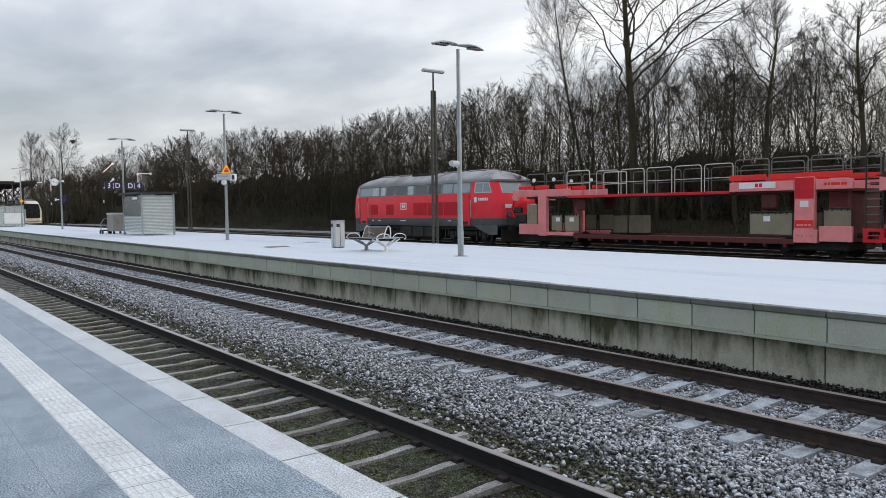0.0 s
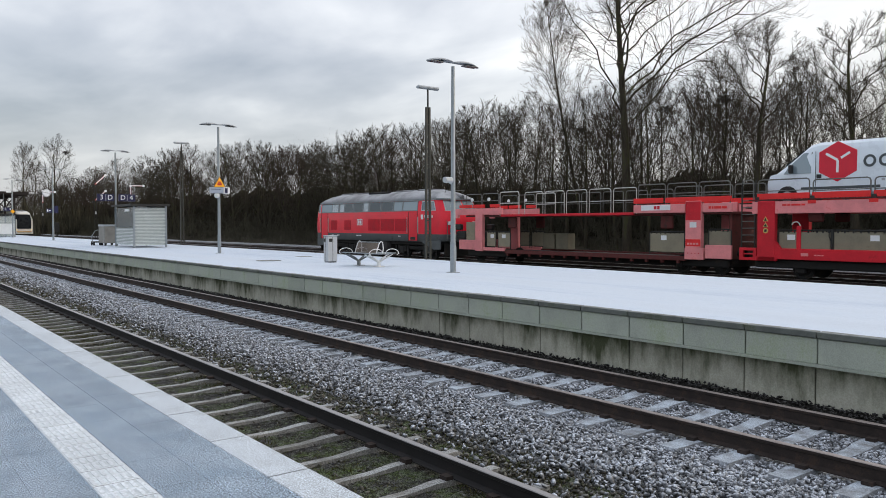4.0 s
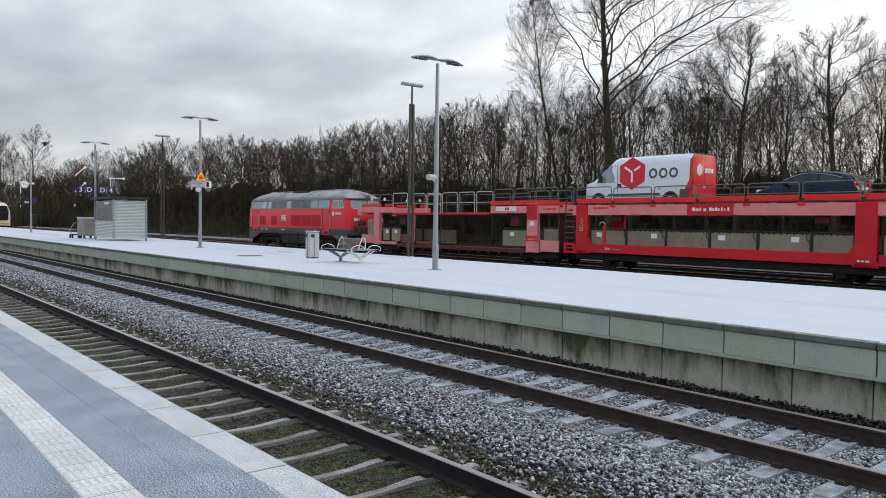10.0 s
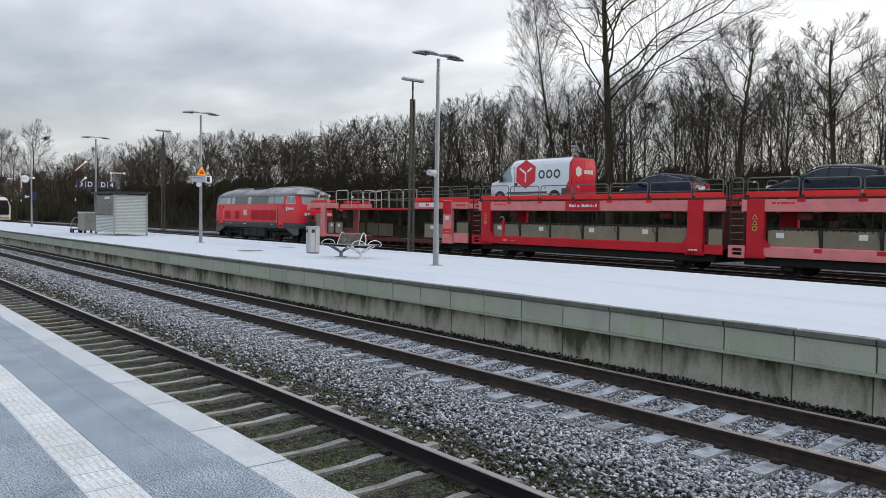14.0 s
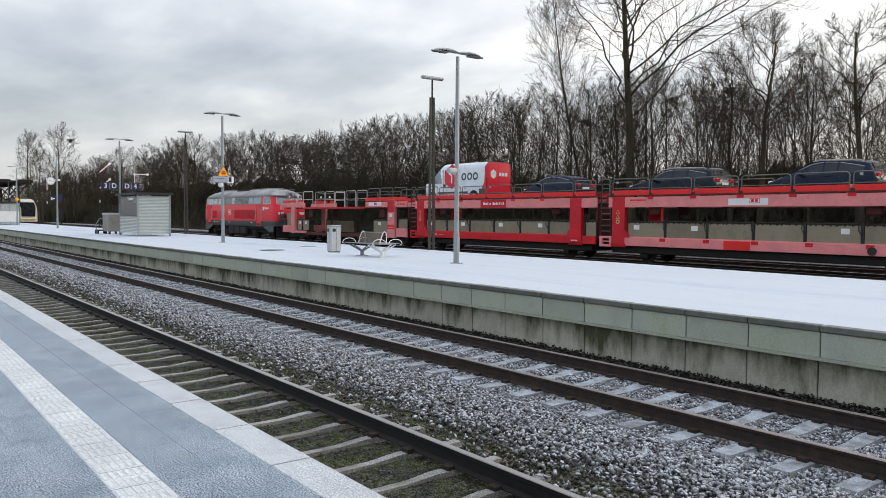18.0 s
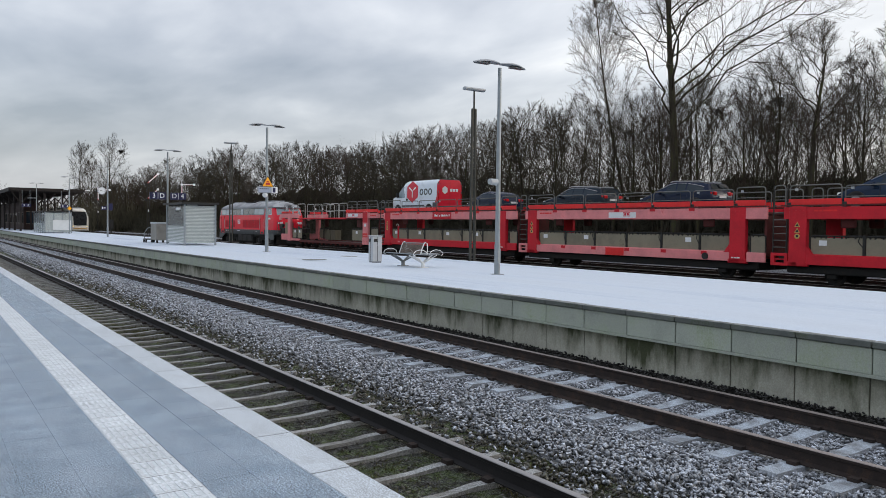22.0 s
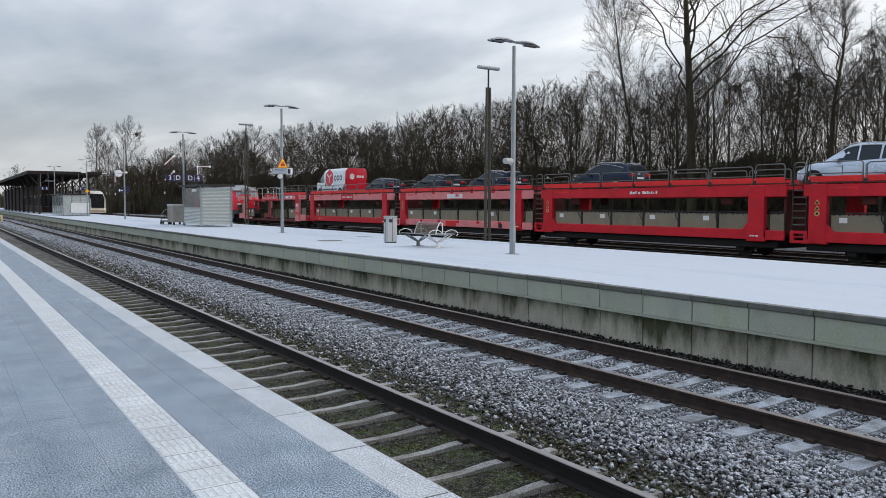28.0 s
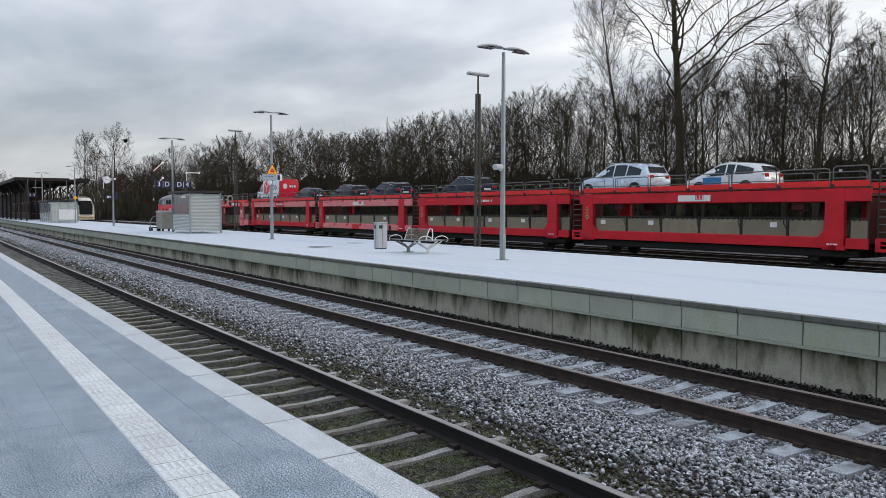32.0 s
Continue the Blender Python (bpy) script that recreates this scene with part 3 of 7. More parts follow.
for x0, x1, y in ((12.3, 13.3, 27.6), (15.2, 15.9, 30.0)):
    bm = bmesh.new()
    bmesh.ops.create_circle(bm, cap_ends=True, segments=20, radius=0.5)
    for v in bm.verts:
        v.co = Vector(((x0 + x1) / 2 + v.co.x * (x1 - x0), y + v.co.y * 0.9, 0.019 + 0.0 * v.co.z))
    tagged(part("bare_patch", bm, M["cap_concrete"]), "bare dark patch in the snow", "ground", kind="structure")

# wooded bank beyond the sidings
nx, ny = 16, 90
xs, ys = np.linspace(39.5, 75, nx), np.linspace(Y0, 420, ny)
gx, gy = np.meshgrid(xs, ys, indexing="ij")
rng = np.random.default_rng(5)
gz = -1.15 + 1.5 * (1 - np.exp(-(gx - 39.5) / 3.0)) + rng.uniform(-0.25, 0.25, gx.shape)
idx = np.arange(nx * ny).reshape(nx, ny)
fs = np.stack([idx[:-1, :-1], idx[1:, :-1], idx[1:, 1:], idx[:-1, 1:]], -1).reshape(-1, 4)
tagged(new("wood_bank", raw_mesh("wood_bank", np.stack([gx, gy, gz], -1).reshape(-1, 3), fs, M["litter"], True)), "low bank of dark leaf litter under the woods", "ground", kind="structure")


# ---------------------------------------------------------------- bare winter trees
def grow(seed, height, crown=(0.27, 0.40, 0.60), fork=0.28, limbs=12, kids=(7, 6, 5), trunk_r=0.14, top=0.84, low=0.1, lean=0.0, shift=(0.0, 0.0), arch=0.0, ratio=(0.30, 0.46), twig_r=0.009,
         wobble=0.035, zig=0.035, reach_k=0.52):
    """Tapered segments of a leafless tree, (a, b, ra, rb, level): a trunk, limbs that fan out to a rounded crown, and branches, sprays and twigs along them."""
    rnd = random.Random(seed)
    segs = []
    rx, rz = crown[0] * height, crown[1] * height
    centre = Vector((shift[0] + lean * crown[2] * height, shift[1], crown[2] * height))

    def inside(p):
        d = p - centre
        return (d.x * d.x + d.y * d.y) / (rx * rx) + d.z * d.z / (rz * rz)

    def chain(pts, r0, r1, level):
        n = len(pts) - 1
        for i in range(n):
            a, b = r0 + (r1 - r0) * i / n, r0 + (r1 - r0) * (i + 1) / n
            segs.append((pts[i], pts[i + 1], a, b, level))

    def side_of(axis, op):
        s = axis.orthogonal().normalized()
        az = rnd.uniform(0, 2 * math.pi)
        s = s * math.cos(az) + axis.cross(s) * math.sin(az)
        return (axis * math.cos(op) + s * math.sin(op)).normalized()

    def spray(pts, r0, r1, length, level):
        """Branches along a limb or branch."""
        n = len(pts) - 1
        count = kids[level - 1]
        for j in range(count):
            lo = 0.2 if level == 1 else 0.12
            u = min(0.999, lo + (1 - lo) * (j + rnd.random()) / count)
            i = int(u * n)
            at = pts[i].lerp(pts[i + 1], u * n - i)
            axis = (pts[i + 1] - pts[i]).normalized()
            out = (at - centre).normalized()
            d = (side_of(axis, rnd.uniform(0.55, 1.1)) + out * 0.30 + Vector((0, 0, 0.14))).normalized()
            ln = length * rnd.uniform(0.65, 1.3) * (reach_k, 0.5, 0.55)[level - 1] * (1.25 - 0.65 * u)
            for _ in range(3):
                if inside(at + d * ln) > 1.15:
                    ln *= 0.8
            r = max(twig_r * (1.1, 0.85, 0.7)[level - 1], (r0 + (r1 - r0) * u) * rnd.uniform(0.42, 0.62))
            if level == 3:
                segs.append((at, at + d * max(ln, 0.22), r, 0.0, 4))
                continue
            m = 4 if level == 1 else 2
            q, w = [at], at
            for k in range(m):
                d = (d + Vector((rnd.gauss(0, 0.2), rnd.gauss(0, 0.2), rnd.gauss(0, 0.16) + 0.05))).normalized()
                w = w + d * ln / m
                q.append(w)
            chain(q, r, max(r * 0.45, twig_r * 0.6), level + 1)
            spray(q, r, r * 0.45, ln, level + 1)

    # trunk
    n = 8
    p, d = Vector((0, 0, -0.3)), Vector((lean, 0, 1)).normalized()
    stem = [p]
    for i in range(n):
        d = (d + Vector((rnd.gauss(0, wobble), rnd.gauss(0, wobble), 0.1))).normalized()
        p = p + d * height * top / n
        stem.append(p)
    chain(stem, trunk_r, trunk_r * 0.22, 0)
    # limbs
    for j in range(limbs):
        f = (j + rnd.random() * 0.8) / limbs
        u = min(0.99, fork + (1 - fork) * f)
        i = int(u * n)
        at = stem[i].lerp(stem[i + 1], u * n - i)
        az = j * 2.4 + rnd.uniform(-0.5, 0.5)
        el = low + (1.35 - low) * f + rnd.uniform(-0.22, 0.22)
        k = rnd.uniform(0.86, 1.03)
        goal = centre + Vector((rx * math.cos(el) * math.cos(az), rx * math.cos(el) * math.sin(az), rz * math.sin(el))) * k
        if goal.z < at.z + 0.3:
            goal.z = at.z + rnd.uniform(0.3, 1.2)
        v = goal - at
        mid = at + Vector((v.x * (0.5 + arch * 0.4), v.y * (0.5 + arch * 0.4), v.z * (0.5 - arch * 0.35)))
        m = 8
        q = []
        for s in range(m + 1):
            t = s / m
            w = at * (1 - t) ** 2 + mid * 2 * t * (1 - t) + goal * t * t
            if s:
                w = w + Vector((rnd.gauss(0, zig), rnd.gauss(0, zig), rnd.gauss(0, zig))) * v.length * 0.5
            q.append(w)
        r = max(twig_r * 2, trunk_r * (1 - 0.78 * u) * rnd.uniform(*ratio))
        chain(q, r, max(r * 0.25, twig_r), 1)
        spray(q, r, r * 0.25, v.length, 1)
    return segs


def tubes(segs, sides, cone=False):
    """Vertices and triangles of open tubes, or of cones, round the segments, by arrays."""
    a = np.array([s[0] for s in segs], np.float32)
    b = np.array([s[1] for s in segs], np.float32)
    ra, rb = np.array([s[2] for s in segs], np.float32), np.array([s[3] for s in segs], np.float32)
    d = b - a
    d /= np.linalg.norm(d, axis=1, keepdims=True) + 1e-9
    ref = np.where(np.abs(d[:, 2:3]) > 0.9, np.array([[1.0, 0, 0]]), np.array([[0, 0, 1.0]]))
    s = np.cross(d, ref)
    s /= np.linalg.norm(s, axis=1, keepdims=True) + 1e-9
    u = np.cross(d, s)
    V = []
    for base, r in ((a, ra),) if cone else ((a, ra), (b, rb)):
        for k in range(sides):
            g = 2 * math.pi * k / sides
            V.append(base + (s * math.cos(g) + u * math.sin(g)) * r[:, None])
    if cone:
        V.append(b)
    V = np.stack(V, 1)
    m = V.shape[1]
    off = (np.arange(len(segs)) * m)[:, None]
    F = []
    for k in range(sides):
        k1 = (k + 1) % sides
        if cone:
            F.append(off + np.array([[k, k1, sides]]))
        else:
            F += [off + np.array([[k, k1, sides + k1]]), off + np.array([[k, sides + k1, sides + k]])]
    return V.reshape(-1, 3), np.stack(F, 1).reshape(-1, 3)


def joined_tubes(segs, groups):
    vs, fs, o = [], [], 0
    for levels, sides, cone in groups:
        sel = [s for s in segs if s[4] in levels]
        if not sel:
            continue
        v, f = tubes(sel, sides, cone)
        vs.append(v)
        fs.append(f + o)
        o += len(v)
    return np.concatenate(vs), np.concatenate(fs)


def nest_mesh(seed):
    rnd = random.Random(seed)
    segs = []
    for i in range(90):
        p = Vector((rnd.gauss(0, 0.17), rnd.gauss(0, 0.17), rnd.gauss(0, 0.12)))
        d = Vector((rnd.gauss(0, 1), rnd.gauss(0, 1), rnd.gauss(0, 0.4))).normalized() * rnd.uniform(0.08, 0.22)
        segs.append((p - d, p + d, 0.024, 0.016, 0))
    v, f = tubes(segs, 3)
    return raw_mesh("nest", v, f, M["nest"])


NESTS = [nest_mesh(900 + i) for i in range(2)]


def tree_kind(seed, label, twig="twig", nests=0, bark="bark", **kw):
    t = thing("bare_tree", label, "tree")
    segs = grow(seed, **kw)
    v, f = joined_tubes(segs, [((0,), 8, False)])
    tr = new("trunk", raw_mesh("trunk", v, f, M[bark], True))
    heavy = len(joined_tubes(segs, [((1,), 5, False)])[1])
    v, f = joined_tubes(segs, [((1,), 5, False), ((2,), 3, False), ((3,), 3, False), ((4,), 3, True)])
    me = raw_mesh("crown", v, f, M[twig])
    me.materials.append(M[bark])
    me.polygons.foreach_set("material_index", (np.arange(len(f)) < heavy).astype(np.int32))
    cr_ = new("crown", me)
    tr.parent = cr_.parent = t
    rnd = random.Random(seed + 5)
    high = [s for s in segs if s[4] == 1 and s[1].z > kw["height"] * 0.66]
    for i in range(nests):
        s = rnd.choice(high)
        n = piece("nest", NESTS[i % 2], t, Matrix.Translation(s[1]))
        tagged(n, "dark twig nest")
    return t


# slim trees that crowd together, for the near stretch of the wood
SLIM = [
    tree_kind(11, "leafless slender woodland tree with fine twigs", height=11.6, crown=(0.17, 0.38, 0.64), fork=0.24, limbs=14, trunk_r=0.14, lean=0.03),
    tree_kind(12, "leafless woodland tree with forked stems and a nest", height=12.0, crown=(0.22, 0.40, 0.61), fork=0.16, limbs=14, trunk_r=0.16, nests=1),
    tree_kind(13, "leafless woodland tree with brownish twigs", twig="twig_brown", height=11.4, crown=(0.20, 0.42, 0.59), fork=0.15, limbs=14, trunk_r=0.14, lean=-0.05),
    tree_kind(14, "leafless leaning woodland tree with a nest", height=11.8, crown=(0.19, 0.40, 0.61), fork=0.2, limbs=13, lean=0.09, trunk_r=0.15, nests=1, wobble=0.06),
]
# round-crowned trees that stand apart, further down the line
ROUND = [
    tree_kind(15, "leafless woodland tree with a dense domed crown", height=11.6, crown=(0.28, 0.41, 0.60), fork=0.12, limbs=19, kids=(7, 6, 5), low=0.05, trunk_r=0.16, twig_r=0.011),
    tree_kind(16, "leafless woodland tree with a dense purplish crown and nests", twig="twig_brown", height=11.8, crown=(0.27, 0.40, 0.60), fork=0.18, limbs=19, kids=(7, 6, 5), low=0.0, trunk_r=0.17, twig_r=0.011, nests=2),
    tree_kind(17, "leafless forked woodland tree with an open fan of limbs", height=11.4, crown=(0.30, 0.42, 0.58), fork=0.10, limbs=17, kids=(7, 6, 5), low=0.15, trunk_r=0.15, twig_r=0.011, arch=-0.1, wobble=0.07),
]
BACK = [
    tree_kind(21, "leafless tree deep in the wood", twig="twig_brown", height=12.0, crown=(0.22, 0.42, 0.58), fork=0.14, limbs=12, kids=(6, 5, 4), trunk_r=0.11, twig_r=0.013),
    tree_kind(22, "leafless tree deep in the wood", height=12.5, crown=(0.24, 0.42, 0.58), fork=0.16, limbs=12, kids=(6, 5, 4), trunk_r=0.12, twig_r=0.013),
]
FAR = [
    tree_kind(25, "far leafless tree of the wood down the line", twig="twig_brown", height=12.0, crown=(0.28, 0.42, 0.58), fork=0.12, limbs=14, kids=(6, 5, 3), trunk_r=0.16, twig_r=0.018),
    tree_kind(26, "far leafless tree of the wood down the line", height=12.5, crown=(0.26, 0.42, 0.58), fork=0.12, limbs=14, kids=(6, 5, 3), trunk_r=0.16, twig_r=0.018),
]
rnd = random.Random(4)
used = set()


def bank(x):
    return -1.15 + 1.5 * (1 - math.exp(-(max(x, 39.5) - 39.5) / 3.0))


def plant(src, x, y, h=1.0, turn=None):
    m = pose(x, y, bank(x) - 0.1, 0, 0, rnd.uniform(0, 360) if turn is None else turn)
    if src not in used:
        used.add(src)
        ob = src
        ob.matrix_basis = m
    else:
        ob = copy_thing(src, m)
    ob.scale = (h, h, h)
    return ob


# front row: slim and crowded at first, then round crowns with gaps between them
y = 3.0
while y < 46:
    tagged(plant(SLIM[rnd.randrange(4)], rnd.uniform(41.3, 44.0), y + rnd.uniform(-0.6, 0.6), rnd.uniform(0.82, 1.04) * (0.92 if y < 24 else 1.06)), group="trees along the sidings")
    y += rnd.uniform(1.9, 2.8)
while y < 150:
    tagged(plant(ROUND[rnd.randrange(3)], rnd.uniform(42.0, 45.5), y, rnd.uniform(0.88, 1.04) * (1.02 if y < 62 else 1.0 if y < 95 else 1.2)), group="trees along the sidings")
    y += rnd.uniform(2.6, 4.4) if y < 75 else rnd.uniform(5.0, 7.5)
while y < 290:
    tagged(plant(FAR[rnd.randrange(2)], rnd.uniform(41.5, 46.5), y, rnd.uniform(0.86, 1.04) * (1.18 if y < 200 else 1.08)), group="trees along the sidings")
    y += rnd.uniform(7.0, 10.0)
# looser rows behind
y = 5.0
while y < 290:
    kinds = BACK if y < 90 else FAR
    for x0, x1 in ((45.5, 50), (51, 58)):
        tagged(plant(kinds[rnd.randrange(2)], rnd.uniform(x0, x1), y + rnd.uniform(-1.5, 2.5), rnd.uniform(0.78, 1.0) * (0.88 if y < 24 else 1.02 if y < 90 else 1.06)), group="trees in the wood behind")
    y += 2.3 if y < 46 else 3.6 if y < 90 else 7.0

# the great tree and its neighbours
plant(tree_kind(31, "very tall old tree with long rising limbs and a mossy trunk", twig="twig_grey", height=23.0, crown=(0.37, 0.36, 0.66), fork=0.40, limbs=24, kids=(11, 7, 5), low=0.0, trunk_r=0.34, top=0.97,
                shift=(1.6, -2.0), arch=-0.25, ratio=(0.30, 0.42), twig_r=0.010, wobble=0.03, zig=0.034, nests=2, reach_k=0.36), 40.5, 32.6, 1.0, 0)
plant(tree_kind(33, "tall leafless tree with a broad open crown", twig="twig_grey", height=13.7, crown=(0.23, 0.26, 0.73), fork=0.58, limbs=14, kids=(9, 7, 4), low=-0.2, trunk_r=0.22, top=0.93, arch=0.1, lean=-0.01,
                ratio=(0.36, 0.55), twig_r=0.009, zig=0.05, wobble=0.04, reach_k=0.46), 40.8, 23.8, 1.0, 140)
plant(tree_kind(34, "tall leaning leafless tree with fine pale twigs", twig="twig_pale", height=19.0, crown=(0.15, 0.38, 0.62), fork=0.36, limbs=24, kids=(10, 7, 4), low=-0.2, trunk_r=0.13, top=0.97, lean=0.22, arch=-0.1,
                ratio=(0.22, 0.34), twig_r=0.009), 43.0, 38.4, 1.0, 132)
plant(tree_kind(36, "tall leafless tree with a wide crown", twig="twig_grey", height=12.8, crown=(0.24, 0.27, 0.72), fork=0.54, limbs=13, kids=(9, 7, 4), low=-0.2, trunk_r=0.20, top=0.93, arch=0.1, ratio=(0.36, 0.55), lean=0.02,
                twig_r=0.009, zig=0.05, wobble=0.04, reach_k=0.46), 41.2, 18.2, 1.0, 60)
# a clump far down the line
for i, (x, y, h) in enumerate(((34.6, 216, 1.95), (42.0, 217, 2.05), (38.4, 226, 1.7))):
    tagged(plant(SLIM[i], x, y, h, 70 * i), group="tall trees far down the line")
for i, (x, y, h) in enumerate(((16.0, 330, 1.1), (10.0, 350, 0.9), (24.0, 320, 1.4))):
    tagged(plant(BACK[i % 2], x, y, h, 50 * i), group="far trees beyond the station")

# thicket of saplings and brambles at the foot of the wood
rnd = random.Random(8)
stems, twigs = [], []
for i in range(9000):
    y = rnd.uniform(4, 260) if i % 5 < 2 else rnd.uniform(4, 90)
    deep = i % 5 > 1
    x = 46.0 + rnd.uniform(0, 6) if deep else 40.4 + abs(rnd.gauss(0, 3.0))
    p = Vector((x, y, bank(x) - 0.1 + (rnd.uniform(0, 2.4 if y < 85 else 3.6) if deep else 0.0)))
    far = 1.0 if y < 60 else 1.3 if y < 85 else 1.7
    h = rnd.uniform(2.4, 5.4) * far if deep else 0.8 + 3.6 * rnd.random() ** 1.6
    d = Vector((rnd.gauss(0, 0.34), rnd.gauss(0, 0.36), 1)).normalized()
    r = rnd.uniform(0.012, 0.026) * (1.0 if y < 90 else 1.5)
    for k in range(3):
        q = p + d * h / 3
        stems.append((p, q, r * (1 - 0.25 * k), r * (0.75 - 0.22 * k), 0))
        for _ in range(4):
            g = p.lerp(q, rnd.random())
            e = (d * 0.5 + Vector((rnd.gauss(0, 0.7), rnd.gauss(0, 0.7), rnd.uniform(-0.3, 0.7)))).normalized() * h * rnd.uniform(0.12, 0.34)
            twigs.append((g, g + e, r * 0.6, 0.0, 1))
        d = (d + Vector((rnd.gauss(0, 0.28), rnd.gauss(0, 0.28), -0.05))).normalized()
        p = q
v, f = tubes(stems, 3)
v2, f2 = tubes(twigs, 3, True)
tagged(new("thicket", raw_mesh("thicket", np.concatenate([v, v2]), np.concatenate([f, f2 + len(v)]), M["thicket"])), "dense dark thicket of saplings and brambles", "bushes", kind="stuff")

# a rough dark undergrowth sheet behind it, added to fill the wood's shaded depth
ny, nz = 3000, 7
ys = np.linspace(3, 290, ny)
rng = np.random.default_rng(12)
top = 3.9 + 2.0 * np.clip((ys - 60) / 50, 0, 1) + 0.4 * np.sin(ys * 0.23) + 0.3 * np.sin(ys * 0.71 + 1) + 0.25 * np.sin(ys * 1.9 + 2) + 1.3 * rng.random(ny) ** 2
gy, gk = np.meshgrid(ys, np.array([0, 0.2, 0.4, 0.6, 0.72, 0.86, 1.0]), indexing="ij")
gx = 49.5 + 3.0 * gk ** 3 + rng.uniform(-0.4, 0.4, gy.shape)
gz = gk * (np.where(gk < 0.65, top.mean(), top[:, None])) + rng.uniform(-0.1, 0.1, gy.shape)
idx = np.arange(ny * nz).reshape(ny, nz)
fs = np.stack([idx[:-1, :-1], idx[:-1, 1:], idx[1:, 1:], idx[1:, :-1]], -1).reshape(-1, 4)
tagged(new("bramble_mass", raw_mesh("bramble_mass", np.stack([gx, gy, gz], -1).reshape(-1, 3), fs, M["litter"])), "rough dark sheet of undergrowth that fills the shaded wood", "bushes", kind="stuff")

# a dark belt of trees far beyond the station
stems = []
for i in range(2600):
    x, y = rnd.uniform(-60, 46), rnd.uniform(300, 330)
    h = rnd.uniform(3.5, 7.5)
    d = Vector((rnd.gauss(0, 0.3), rnd.gauss(0, 0.2), 1)).normalized()
    p = Vector((x, y, -1.3))
    stems.append((p, p + d * h, 0.30, 0.05, 0))
for i in range(2000):
    y = rnd.uniform(190, 250)
    x = rnd.uniform(0.09 * y, 50)
    h = rnd.uniform(3.5, 9.5) * rnd.uniform(0.7, 1.1)
    d = Vector((rnd.gauss(0, 0.22), rnd.gauss(0, 0.2), 1)).normalized()
    p = Vector((x, y, -1.3))
    stems.append((p, p + d * h, rnd.uniform(0.1, 0.26), 0.02, 0))
v, f = tubes(stems, 3)
tagged(new("far_hedge", raw_mesh("far_hedge", v, f, M["thicket"])), "dark distant belt of bare bushes beyond the station", "bushes", kind="stuff")

# ---------------------------------------------------------------- platform furniture
def platform_lamp(x, y, h=6.1):
    t = thing("platform_lamp", "galvanised platform lamp post with two wing-shaped lights", "lamp post", pose(x, y, 0), "lamps on the island platform")
    bm = bmesh.new()
    tube(bm, [(0, 0, 0), (0, 0, 0.9)], 0.085, 12)
    tube(bm, [(0, 0, 0.9), (0, 0, h - 0.05)], 0.075, 12, 0.052)
    part("post", bm, M["galvanised"], t, smooth=True)
    bm = bmesh.new()
    tube(bm, [(0, 0, 0), (0, 0, 0.018)], 0.2, 14)
    part("foot_plate", bm, M["galvanised"], t)
    for s in (-1, 1):
        bm = bmesh.new()
        rings = []
        for k in range(9):
            u = k / 8
            xx = s * (0.03 + 0.90 * u)
            zz = h + 0.05 + 0.04 * math.sin(math.pi * u * 0.7) - 0.075 * u * u
            w_, th = (0.05 + 0.12 * math.sin(math.pi * min(1.0, 0.12 + u * 0.9))), 0.022 + 0.045 * math.sin(math.pi * (0.1 + 0.85 * u))
            rings.append([(xx, w_ * math.cos(a), zz + th * (math.sin(a) if math.sin(a) > 0 else 0.25 * math.sin(a))) for a in (2 * math.pi * j / 10 for j in range(10))])
        loft(bm, rings)
        wing = part("wing_light", bm, M["lamp_shell"], t, "grey wing-shaped light", smooth=True)
        boxes("lens", [(min(s * 0.38, s * 0.86), max(s * 0.38, s * 0.86), -0.11, 0.11, h + 0.0, h + 0.03)], M["lamp_lens"], wing, bevel=0.01)
    return t


lamp_a = platform_lamp(13.84, 17.44, 6.0)
lamp_c = platform_lamp(14.28, 36.38, 6.2)
lamp_d = platform_lamp(14.2, 54.4, 6.3)
lamp_e = platform_lamp(14.45, 76.0, 6.35)
lamp_f = platform_lamp(14.4, 97.3, 6.45)
lamp_g = platform_lamp(13.6, 120.0, 6.6)

# camera housing on the first post
bm = bmesh.new()
tube(bm, [(-0.34, -0.04, 2.68), (-0.06, 0.0, 2.68)], 0.085, 12)
tube(bm, [(-0.12, 0, 2.60), (0, 0, 2.56)], 0.03, 8)
part("camera_housing", bm, M["painted_grey"], lamp_a, "pale surveillance housing", smooth=True)
boxes("cabinet_door", [(-0.05, 0.05, -0.09, -0.08, 0.35, 0.75)], M["galvanised"], lamp_a)


def triangle_sign(parent, y, z, s):
    for k, (m, e) in enumerate(((M["sign_black"], 0.0), (M["sign_yellow"], 0.06))):
        bm = bmesh.new()
        c = s * 0.29
        pts = [(-s / 2, 0), (s / 2, 0), (0, s * 0.87)]
        pts = [((px) * (1 - e * 2), c + (pz - c) * (1 - e * 2)) for px, pz in pts]
        prism(bm, [(px, z + pz) for px, pz in pts], "y", y - 0.012 - 0.006 * k, y + 0.008 - 0.002 * k)
        part("warning_triangle" if not k else "triangle_face", bm, m, parent, "yellow warning triangle" if k else "")
    boxes("symbol_bar", [(-0.11, 0.11, y - 0.024, y - 0.017, z + 0.1, z + 0.2), (-0.07, 0.07, y - 0.024, y - 0.017, z + 0.22, z + 0.28)], M["semaphore_red"], parent)


